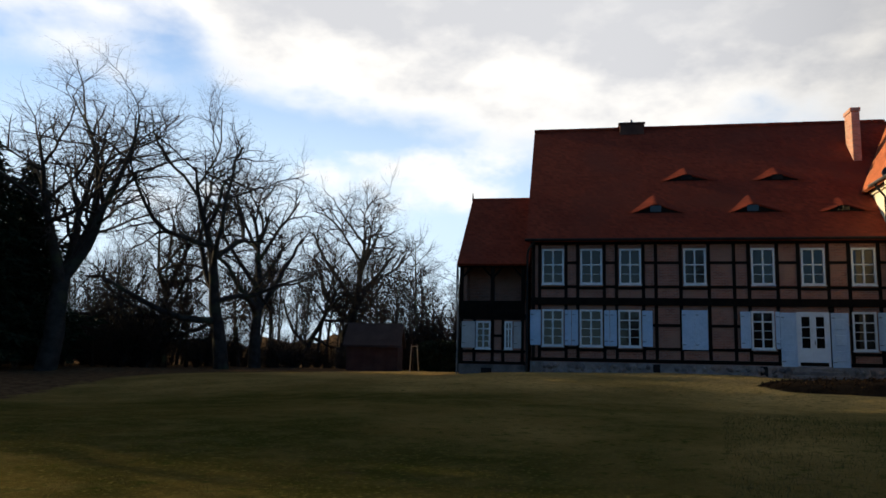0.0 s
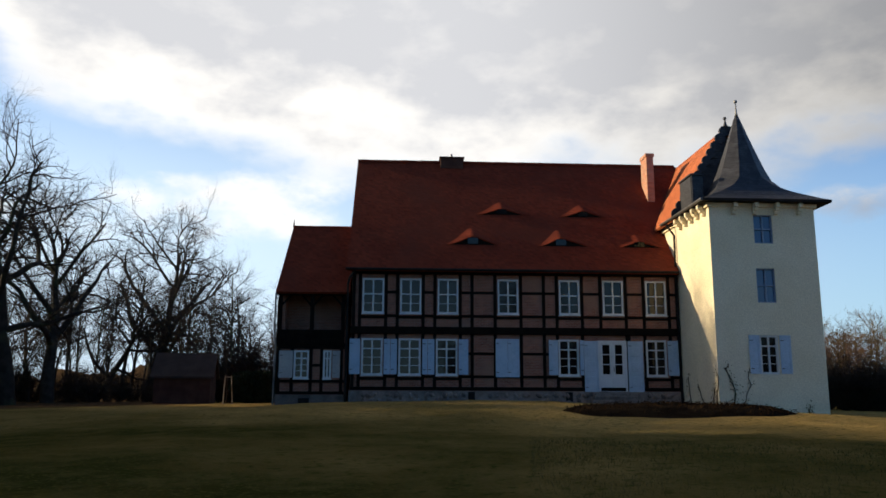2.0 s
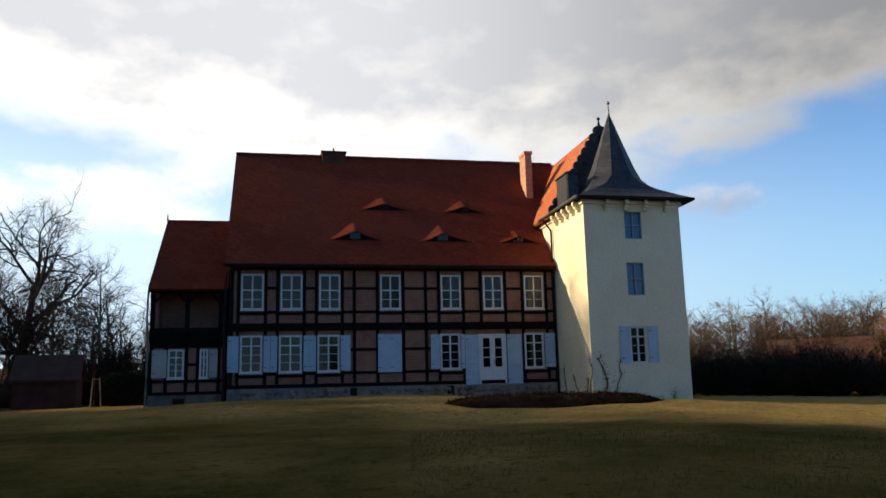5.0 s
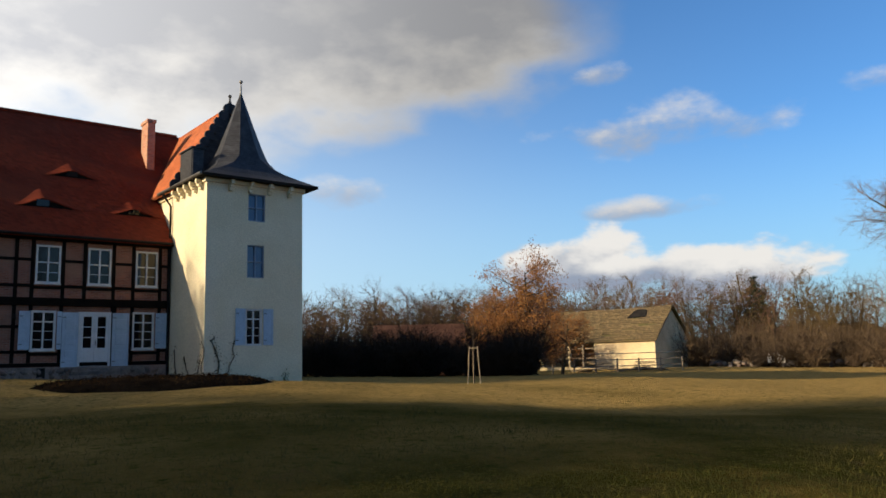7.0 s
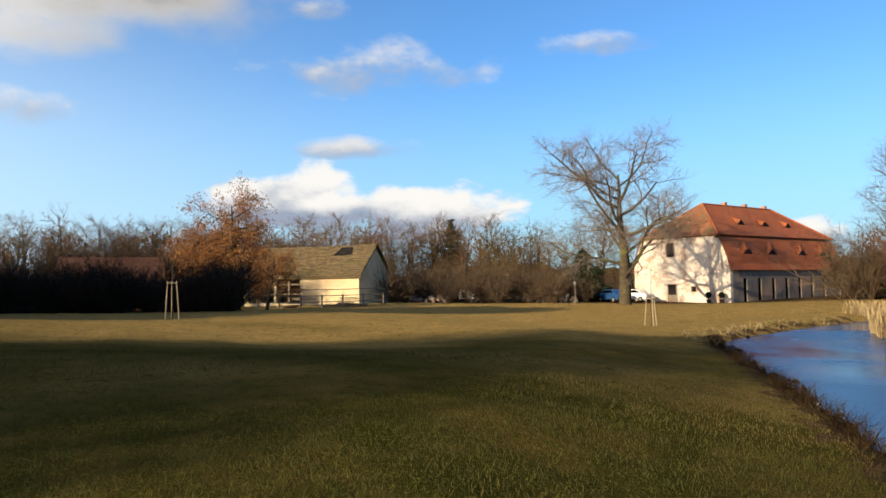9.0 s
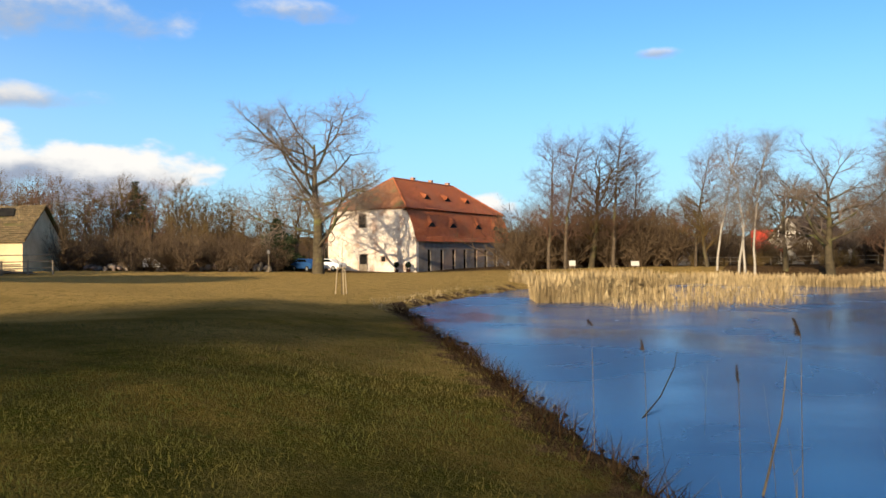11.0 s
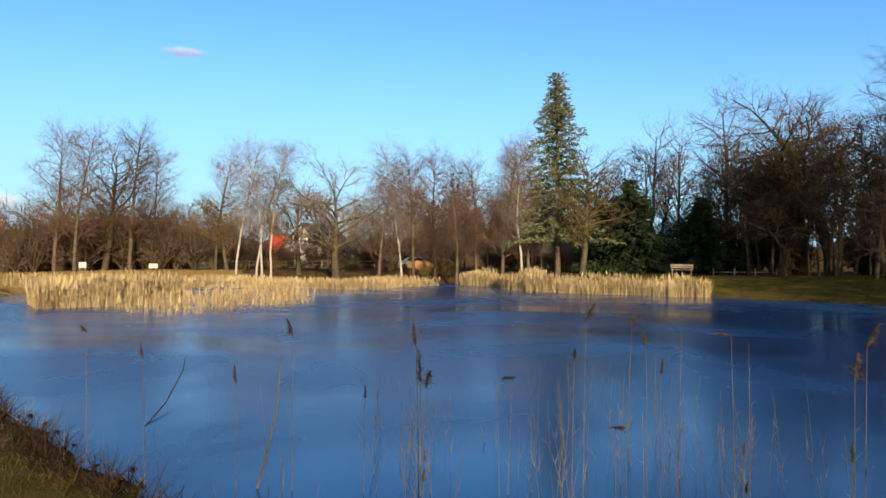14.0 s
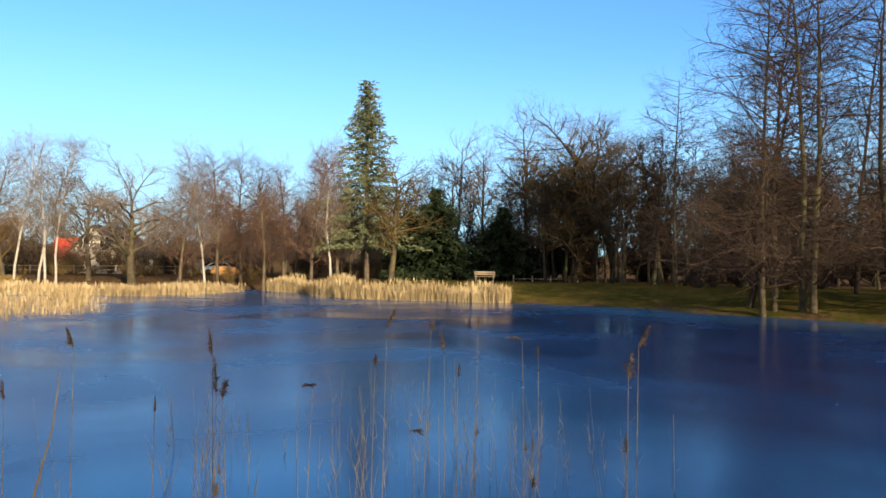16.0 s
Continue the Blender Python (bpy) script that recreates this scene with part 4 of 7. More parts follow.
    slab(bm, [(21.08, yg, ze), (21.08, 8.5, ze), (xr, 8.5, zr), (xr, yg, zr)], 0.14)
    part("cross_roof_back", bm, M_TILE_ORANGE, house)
    bm = bmesh.new()
    poly(bm, [(xe + 0.2, yg + 0.08, ze), (21.0, yg + 0.08, ze), (xr, yg + 0.08, zr - 0.12)])
    slabbed = bm.faces[:]
    r = bmesh.ops.extrude_face_region(bm, geom=slabbed)
    bmesh.ops.translate(bm, verts=[v for v in r["geom"] if isinstance(v, bmesh.types.BMVert)], vec=(0, 0.2, 0))
    bmesh.ops.recalc_face_normals(bm, faces=bm.faces)
    part("cross_gable", bm, M_SLATE, house, "dark slated gable")
    # scalloped verge boards: a row of slate lobes up each rake
    n = 12
    for side in (-1, 1):
        xa = xe if side < 0 else 21.08
        for i in range(n):
            t = (i + 0.5) / n
            px, pz = xa + (xr - xa) * t, ze + (zr - ze) * t
            bm = bmesh.new()
            bmesh.ops.create_cone(bm, cap_ends=True, segments=12, radius1=0.25, radius2=0.25, depth=0.12, matrix=Matrix.Translation((px, yg - 0.05, pz + 0.02)) @ Euler((radians(90), 0, 0)).to_matrix().to_4x4())
            part("scallop", bm, M_SLATE, house)
    bm = bmesh.new()
    pipe_mesh(bm, [(xr, yg, zr), (xr, yg, zr + 0.25), (xr, yg, zr + 0.55)], [0.16, 0.06, 0.02], 8)
    bmesh.ops.create_uvsphere(bm, u_segments=10, v_segments=6, radius=0.09, matrix=Matrix.Translation((xr, yg, zr + 0.5)))
    part("finial", bm, M_SLATE, house, smooth=True)


build_house_walls()
build_house_roof()
build_wing()
build_tower()


# ---- barn by the pond ----
def build_barn():
    L, D = 25.0, 12.8
    b = thing("barn", pose(90.3, -1.55, 0.0, 0, 0, -33), "long lime-plastered barn with an orange-red mansard tile roof", "barn")
    zb, ze, zk, zr = -0.3, 4.2, 7.9, 12.0
    kin = 1.35   # set-in of the roof's break
    # gable end with a curved flank following the lower roof; front faces local -x
    prof = []
    for i in range(9):
        t = i / 8
        prof.append((kin * (t ** 1.6), ze + (zk - ze) * t))

    def gable(x, thick, name):
        bm = bmesh.new()
        pts = [(x, 0, zb)] + [(x, p, z) for p, z in prof] + [(x, D - p, z) for p, z in reversed(prof)] + [(x, D, zb)]
        f = poly(bm, pts)
        r = bmesh.ops.extrude_face_region(bm, geom=[f])
        bmesh.ops.translate(bm, verts=[v for v in r["geom"] if isinstance(v, bmesh.types.BMVert)], vec=(thick, 0, 0))
        bmesh.ops.recalc_face_normals(bm, faces=bm.faces)
        return part(name, bm, M_LIME, b, "patched pinkish-white plaster gable")

    gable(0.0, 0.5, "gable_wall")
    gable(L - 0.5, 0.5, "gable_wall")
    slots = [(2.55 + k * 2.95, 3.3 + k * 2.95, 0.35, 3.0) for k in range(7)]
    bm = bmesh.new()
    wall_with_openings(bm, 0.5, L - 0.5, zb, ze, 0.0, 0.5, slots)
    part("long_wall", bm, M_STONEWALL_SHADE, b, "grey rubble wall with tall slots, shade put into its colour")
    part("long_wall", boxm(0.5, L - 0.5, D - 0.5, D, zb, ze), M_STONEWALL_SHADE, b)
    for s in slots:
        w = part("slot_window", boxm(s[0], s[1], 0.25, 0.3, s[2], s[3]), M_PANE, b)
        part("frame", boxm(s[0], s[0] + 0.08, 0.15, 0.25, s[2], s[3]), M_TIMBER, w)
        part("frame", boxm(s[1] - 0.08, s[1], 0.15, 0.25, s[2], s[3]), M_TIMBER, w)
    # openings on the gable
    y = lambda px: D * (737 - px) / 159.0
    for (pa, pb, za, zt, nm) in ((637, 649, 5.95 - 0.3, 7.4 - 0.15, "loft_hatch"), (638, 651, 0.3, 2.45, "door"), (677, 684, 1.62, 2.2, "small_window")):
        ya, yb = y(pb), y(pa)
        d = part(nm, boxm(-0.03, 0.05, ya, yb, za, zt), M_DARK, b, "dark opening")
        bm = bmesh.new()
        for q in ((ya - 0.12, ya, za, zt + 0.12), (yb, yb + 0.12, za, zt + 0.12), (ya, yb, zt, zt + 0.12)):
            box(bm, -0.07, 0.02, q[0], q[1], q[2], q[3])
        part("surround", bm, M_STONEWALL_SHADE, d)
        if nm == "door":
            part("lower_panel", boxm(-0.05, -0.031, ya, yb, za, za + 1.0), M_PLANK, d)
    # lower steep roof, slightly curved, and upper roof hipped at the ends
    bm = bmesh.new()
    strip = [(-0.35, ze - 0.25)] + [(p - 0.02, z) for p, z in prof[1:]]
    for side in (0, 1):
        prev = None
        for p, z in strip:
            yy = p if side == 0 else D - p
            cur = (bm.verts.new((-0.25, yy, z)), bm.verts.new((L + 0.25, yy, z)))
            if prev:
                bm.faces.new((prev[0], prev[1], cur[1], cur[0]) if side == 0 else (prev[0], cur[0], cur[1], prev[1]))
            prev = cur
    part("lower_roof", bm, M_TILE_ORANGE, b, "orange-red lower roof slope")
    hip = 5.3
    o = 0.35
    a0, a1 = -o, L + o
    y0, y1, ym = kin - o, D - kin + o, D / 2
    bm = bmesh.new()
    slab(bm, [(a0, y0, zk), (a1, y0, zk), (a1 - hip, ym, zr), (a0 + hip, ym, zr)], 0.15)
    part("upper_roof", bm, M_TILE_ORANGE, b, "bright orange upper roof slope")
    bm = bmesh.new()
    slab(bm, [(a1, y1, zk), (a0, y1, zk), (a0 + hip, ym, zr), (a1 - hip, ym, zr)], 0.15)
    part("upper_roof", bm, M_TILE_ORANGE, b)
    bm = bmesh.new()
    slab(bm, [(a0, y1, zk), (a0, y0, zk), (a0 + hip, ym, zr)], 0.15)
    part("hip_roof", bm, M_TILE_OLD, b, "weathered brown hip end")
    bm = bmesh.new()
    slab(bm, [(a1, y0, zk), (a1, y1, zk), (a1 - hip, ym, zr)], 0.15)
    part("hip_roof", bm, M_TILE_OLD, b)
    # near-black strip in place of the shadow below the upper eaves
    part("roof_break", boxm(-0.3, L + 0.3, kin - 0.12, kin + 0.2, zk - 0.35, zk - 0.16), M_TIMBER, b, "dark strip standing for the shade under the roof break")
    for pa, pb in (((a0, y0, zk), (a0 + hip, ym, zr)), ((a1, y0, zk), (a1 - hip, ym, zr)), ((a0 + hip, ym, zr), (a1 - hip, ym, zr)), ((a0, y1, zk), (a0 + hip, ym, zr))):
        bm = bmesh.new()
        pipe_mesh(bm, [pa, pb], 0.13, 6)
        part("ridge_tiles", bm, M_TILE_ORANGE, b)

    # small swept dormers
    def dormer(x, y, z, slope, w, h):
        n = 12
        top, fr = bmesh.new(), bmesh.new()
        cols, fs = [], []
        for i in range(n + 1):
            s = -1 + 2 * i / n
            bump = (0.5 + 0.5 * math.cos(math.pi * s)) ** 0.9 * h
            col = []
            for j in range(6):
                v = j / 5
                dy = v * (0.25 + bump / (slope * 0.75))
                col.append(top.verts.new((x + s * w, y - 0.12 + dy, z + dy * slope + bump * (1 - v) + 0.03)))
            cols.append(col)
            fs.append((fr.verts.new((x + s * w, y - 0.09, z - 0.02)), fr.verts.new((x + s * w, y - 0.09, z + bump * 0.9))))
        for p, q in zip(cols, cols[1:]):
            for j in range(5):
                top.faces.new((p[j], q[j], q[j + 1], p[j + 1]))
        for p, q in zip(fs, fs[1:]):
            fr.faces.new((p[0], q[0], q[1], p[1]))
        d = part("swept_dormer", top, M_TILE_ORANGE, b, smooth=True)
        part("dormer_front", fr, M_DARK, d)

    su = (zr - zk) / (ym - y0)
    for x in (7.2, 12.4, 17.8):
        dormer(x, y0 + 1.9, zk + 1.9 * su, su, 0.85, 0.55)
    for x in (4.2, 9.4, 16.2, 21.4):
        dormer(x, 0.40, ze + 1.5, 2.9, 1.15, 0.62)
    for x in (9.5, 14.0, 18.6):
        bm = bmesh.new()
        box(bm, x, x + 0.5, ym - 0.1, ym + 0.4, zr - 0.4, zr + 0.35, bevel=0.02)
        box(bm, x - 0.05, x + 0.55, ym - 0.15, ym + 0.45, zr + 0.35, zr + 0.42)
        part("chimney", bm, M_CHIM, b)
    return b


build_barn()


# ---- ruined outbuilding, far houses, sheds ----
def gable_house(name, m, w, d, ze, zr, wallm, roofm, label, category, over=0.35, windows=(), gable_windows=(), zb=-0.6, sag=0.0, openings=()):
    """A house with its ridge along x; windows: (x, z, width, height) on the front, gable_windows on the gable at x = 0."""
    h = thing(name, m, label, category)
    bm = bmesh.new()
    wall_with_openings(bm, 0, w, zb, ze, 0, 0.3, [(a, a + c, z, z + e) for a, z, c, e in (*windows, *openings)])
    part("wall", bm, wallm, h)
    bm = bmesh.new()
    box(bm, 0, w, d - 0.3, d, zb, ze)
    part("back_wall", bm, wallm, h)
    for x in (0.0, w - 0.3):
        bm = bmesh.new()
        f = poly(bm, [(x, 0.3, zb), (x, 0.3, ze), (x, d / 2, zr - 0.2), (x, d - 0.3, ze), (x, d - 0.3, zb)])
        r = bmesh.ops.extrude_face_region(bm, geom=[f])
        bmesh.ops.translate(bm, verts=[v for v in r["geom"] if isinstance(v, bmesh.types.BMVert)], vec=(0.3, 0, 0))
        bmesh.ops.recalc_face_normals(bm, faces=bm.faces)
        part("gable_wall", bm, wallm, h)
    k = (zr - ze) / (d / 2)
    for side in (0, 1):
        n = 12 if sag else 1
        bm = bmesh.new()
        cols = []
        for i in range(n + 1):
            x = -over + (w + 2 * over) * i / n
            drop = sag * (0.3 * math.sin(i * 1.7) - math.sin(math.pi * i / n))
            y = -over if side == 0 else d + over
            cols.append([bm.verts.new(p) for p in ((x, y, ze - over * k), (x, d / 2, zr + drop), (x, d / 2, zr + drop - 0.16), (x, y, ze - over * k - 0.14))])
        for p, q in zip(cols, cols[1:]):
            for i in range(4):
                j = (i + 1) % 4
                bm.faces.new((p[i], q[i], q[j], p[j]))
        bm.faces.new(cols[0])
        bm.faces.new(cols[-1][::-1])
        bmesh.ops.recalc_face_normals(bm, faces=bm.faces)
        part("roof", bm, roofm, h)
    for a, z, c, e in windows:
        w0 = part("window", boxm(a, a + c, 0.12, 0.16, z, z + e), M_PANE, h)
        part("frame", boxm(a + c / 2 - 0.04, a + c / 2 + 0.04, 0.05, 0.12, z, z + e), M_WHITE, w0)
    for yy, z, c, e in gable_windows:
        w0 = part("window", boxm(-0.03, 0.02, yy, yy + c, z, z + e), M_PANE, h)
        part("frame", boxm(-0.06, -0.031, yy + c / 2 - 0.05, yy + c / 2 + 0.05, z, z + e), M_WHITE, w0)
    return h


def on_ground(az, d, rz, dz=0.0):
    x, y = polar(az, d)
    return pose(x, y, gz(x, y) + dz, 0, 0, rz)


# mossy-roofed ruin: sunlit front towards the lawn, shaded gable to the south, open timber bays at its north end
RUIN_L, RUIN_D = 13.5, 8.0
ruin = gable_house("outbuilding", pose(72.3, 34.1 + RUIN_L, 1.0, 0, 0, -90), RUIN_L, RUIN_D, 3.2, 6.4, M_FARWALL_SAND, M_MOSS_TILE, "derelict sand-plastered outbuilding with a sagging mossy tile roof", "outbuilding", over=0.35, sag=0.10, openings=((0.6, 0.3, 3.0, 2.7), (3.9, 0.3, 2.9, 2.7)))
rng = random.Random(11)
slope = math.degrees(math.atan2(3.2, RUIN_D / 2))
# uneven courses of old tiles, slipped and gapped
for k in range(17):
    t = (k + 0.4) / 17
    y = -0.35 + t * (RUIN_D / 2 + 0.3)
    x = -0.3
    while x < RUIN_L:
        w = rng.uniform(0.8, 2.6)
        w = min(w, RUIN_L + 0.3 - x)
        if rng.random() > 0.07 and not (9.3 < x + w / 2 < 11.6 and 0.62 < t < 0.92):
            o = part("tile_course", boxm(0, w, -0.13, 0.13, 0, 0.05), M_MOSS_TILE, ruin)
            sag = -0.10 * math.sin(math.pi * (x + w / 2) / RUIN_L) * t
            o.matrix_local = pose(x, y, 3.2 + y * 0.8 + 0.03 + sag + rng.uniform(0, 0.03), slope - 7, rng.uniform(-1, 1), rng.uniform(-1.2, 1.2))
        x += w + rng.uniform(0.0, 0.12)
bm = bmesh.new()
slab(bm, [(9.4, 2.4, 5.22), (11.5, 2.5, 5.30), (11.2, 3.5, 6.06), (9.9, 3.6, 6.13)], 0.04)
part("roof_hole", bm, M_DARK, ruin)
for x in (0.5, 2.0, 3.7, 5.4, 6.9):
    part("post", boxm(x - 0.09, x + 0.09, 0.02, 0.2, -0.3, 3.1), M_PLANK, ruin)
for z in (1.2, 2.2):
    part("rail", boxm(0.5, 6.9, 0.22, 0.30, z - 0.06, z + 0.06), M_PLANK, ruin)

gable_house("farmhouse", on_ground(-44.9, 68, -47, 0.0), 7.5, 6.6, 2.0, 4.4, M_FAR_BRICK, M_FAR_BRICK, "brown-roofed farmhouse half hidden by bare bushes", "house")
gable_house("garden_shed", pose(*polar(6.0, 51), 1.5, 0, 0, -4), 3.3, 3.0, 2.0, 3.3, M_FAR_BRICK, M_FAR_DARK, "small dark brick garden shed under bare trees", "shed", over=0.2, zb=-0.4)
gable_house("cottage", on_ground(-118.3, 104, -57), 9.0, 6.5, 2.6, 6.0, M_FARWALL, M_FAR_DARK, "white rendered cottage with a steep dark roof", "house", windows=((1.4, 0.9, 1.3, 1.3), (4.2, 0.9, 1.3, 1.3), (7.0, 0.9, 1.3, 1.3)), gable_windows=((1.2, 3.2, 1.1, 1.3), (4.0, 3.2, 1.1, 1.3), (1.0, 0.8, 1.3, 1.4), (4.0, 0.8, 1.3, 1.4)))
gable_house("cottage", on_ground(-114.6, 106, -115), 3.4, 6.0, 2.0, 4.4, M_FARWALL, M_FAR_RED, "low white house with a bright red roof", "house", windows=((0.4, 0.6, 1.0, 1.1), (2.0, 0.6, 1.0, 1.1)))
gable_house("shed", on_ground(-107.4, 106, -108), 8.0, 5.0, 3.2, 4.1, M_FARWALL, M_LEAD, "long grey shed behind bare shrubs", "shed")
gable_house("bungalow", on_ground(-122.8, 106, -122), 6.0, 6.0, 2.2, 4.2, M_FARWALL, M_FAR_DARK, "small dark-roofed bungalow between the trees", "house", windows=((2.0, 0.8, 1.4, 1.2),))

# ---- trees ----


def unit(v):
    return v / (np.linalg.norm(v) + 1e-9)


def grow(seed, height, r0, style):
    """Branches of one tree: a list of (points, radii, level). style: counts, lengths, angles and bends of each level."""
    rng = np.random.default_rng(seed)
    out = []

    def branch(p, d, length, r, level):
        st = style[level]
        n = st["n"]
        pts, rad = [p], [r]
        step = length / (n - 1)
        tip = st.get("tip", 0.25)
        for i in range(1, n):
            d = unit(d + rng.normal(0, st["bend"], 3) + np.array([0, 0, st["up"]]))
            p = p + d * step
            pts.append(p)
            rad.append(r * (1 - (1 - tip) * i / (n - 1)))
        out.append((np.array(pts), np.array(rad), level))
        if level + 1 >= len(style):
            return
        nx = style[level + 1]
        count = int(round(nx["count"] * (1 if level == 0 else length / st["ref"]) * rng.uniform(0.85, 1.15)))
        phase = rng.uniform(0, 6.28)
        for k in range(max(count, 1)):
            f = nx["from"] + (1 - nx["from"]) * ((k + rng.uniform(0.2, 0.9)) / max(count, 1))
            f = min(f, 0.99)
            i = min(int(f * (n - 1)), n - 2)
            q = f * (n - 1) - i
            base = pts[i] * (1 - q) + pts[i + 1] * q
            rb = rad[i] * (1 - q) + rad[i + 1] * q
            t = unit(pts[i + 1] - pts[i])
            ref = np.array([0, 0, 1.0]) if abs(t[2]) < 0.9 else np.array([1.0, 0, 0])
            a = unit(np.cross(t, ref))
            b = np.cross(t, a)
            ph = phase + k * 2.4 + rng.normal(0, 0.4)
            ang = radians(rng.normal(nx["angle"], nx["angle"] * 0.18))
            nd = t * math.cos(ang) + (a * math.cos(ph) + b * math.sin(ph)) * math.sin(ang)
            taper = 1 - nx.get("fade", 0.45) * f
            branch(base, nd, nx["ref"] * rng.uniform(0.7, 1.2) * taper, min(rb * 0.8, nx["r"] * rng.uniform(0.8, 1.2)), level + 1)

    branch(np.array([0, 0, -0.3]), np.array(style[0].get("lean", (0, 0, 1.0)), float), height * style[0]["share"] + 0.3, r0, 0)
    return out


def tubes(branches, sides):
    """Tapered tubes for branches of equal point counts, vectorised; returns vertices and quads."""
    vs, fs, off = [], [], 0
    groups = {}
    for p, r, lv in branches:
        groups.setdefault((len(p), sides[min(lv, len(sides) - 1)]), []).append((p, r))
    for (n, k), items in groups.items():
        P = np.stack([i[0] for i in items])
        R = np.stack([i[1] for i in items])
        T = np.empty_like(P)
        T[:, 1:-1] = P[:, 2:] - P[:, :-2]
        T[:, 0], T[:, -1] = P[:, 1] - P[:, 0], P[:, -1] - P[:, -2]
        T /= np.linalg.norm(T, axis=-1, keepdims=True) + 1e-9
        main = T.mean(1, keepdims=True)
        ref = np.where(np.abs(main[..., 2:3]) < 0.8, np.array([0, 0, 1.0]), np.array([1.0, 0, 0]))
        A = np.cross(T, np.broadcast_to(ref, T.shape))
        A /= np.linalg.norm(A, axis=-1, keepdims=True) + 1e-9
        B = np.cross(T, A)
        th = np.arange(k) * 2 * np.pi / k
        V = P[:, :, None] + (A[:, :, None] * np.cos(th)[None, None, :, None] + B[:, :, None] * np.sin(th)[None, None, :, None]) * R[:, :, None, None]
        b, i, j = np.meshgrid(np.arange(len(items)), np.arange(n - 1), np.arange(k), indexing="ij")
        base = off + (b * n + i) * k
        a0, a1 = base + j, base + (j + 1) % k
        fs.append(np.stack([a0, a1, a1 + k, a0 + k], -1).reshape(-1, 4))
        vs.append(V.reshape(-1, 3))
        off += V.size // 3
    return np.concatenate(vs), np.concatenate(fs)


def thin_twigs(branches, grow_r=1.0, spray=1):
    """Each outermost twig as slim tapering blades turned at random; spray: blades to a twig, fanning out."""
    P0 = np.stack([b[0][0] for b in branches])
    P1 = np.stack([b[0][-1] for b in branches])
    R = np.array([b[1][0] for b in branches])[:, None] * grow_r
    rng = np.random.default_rng(len(branches))
    vs = []
    for k in range(spray):
        ln = np.linalg.norm(P1 - P0, axis=1, keepdims=True)
        q0 = P0 + (P1 - P0) * (rng.uniform(0.1, 0.75, (len(P0), 1)) if k else 0.0)
        q1 = P1 + (rng.normal(0, 0.34, P0.shape) * ln if k else 0.0)
        r = R * (0.62 if k else 0.8) if spray > 1 else R
        side = np.cross(q1 - q0, rng.normal(0, 1, P0.shape))
        side /= np.linalg.norm(side, axis=1, keepdims=True) + 1e-9
        vs.append(np.stack([q0 - side * r, q0 + side * r, q1], 1).reshape(-1, 3))
    v = np.concatenate(vs)
    return v, np.arange(len(v)).reshape(-1, 3)


def thinned(branches, step=2):
    return [(p[::step] if len(p) % 2 else np.concatenate([p[:-1:step], p[-1:]]), r[::step] if len(r) % 2 else np.concatenate([r[:-1:step], r[-1:]]), lv) for p, r, lv in branches]


def leaves_at(points, per, size, seed, droop=0.0, spread=0.25):
    """Small leaf quads scattered round given points."""
    rng = np.random.default_rng(seed)
    c = np.repeat(points, per, 0) + rng.normal(0, spread, (len(points) * per, 3))
    n = len(c)
    a = rng.normal(0, 1, (n, 3))
    a[:, 2] -= droop
    a /= np.linalg.norm(a, axis=1, keepdims=True)
    b = np.cross(a, rng.normal(0, 1, (n, 3)))
    b /= np.linalg.norm(b, axis=1, keepdims=True) + 1e-9
    s = size * rng.uniform(0.6, 1.3, (n, 1))
    v = np.stack([c - a * s, c + b * s * 0.45, c + a * s, c - b * s * 0.45], 1).reshape(-1, 3)
    return v, np.arange(4 * n).reshape(-1, 4)


def L(n, count, start, angle, ref, r, bend, up, fade=0.45, tip=0.3, share=1.0, lean=(0, 0, 1.0)):
    return {"n": n, "count": count, "from": start, "angle": angle, "ref": ref, "r": r, "bend": bend, "up": up, "fade": fade, "tip": tip, "share": share, "lean": lean}


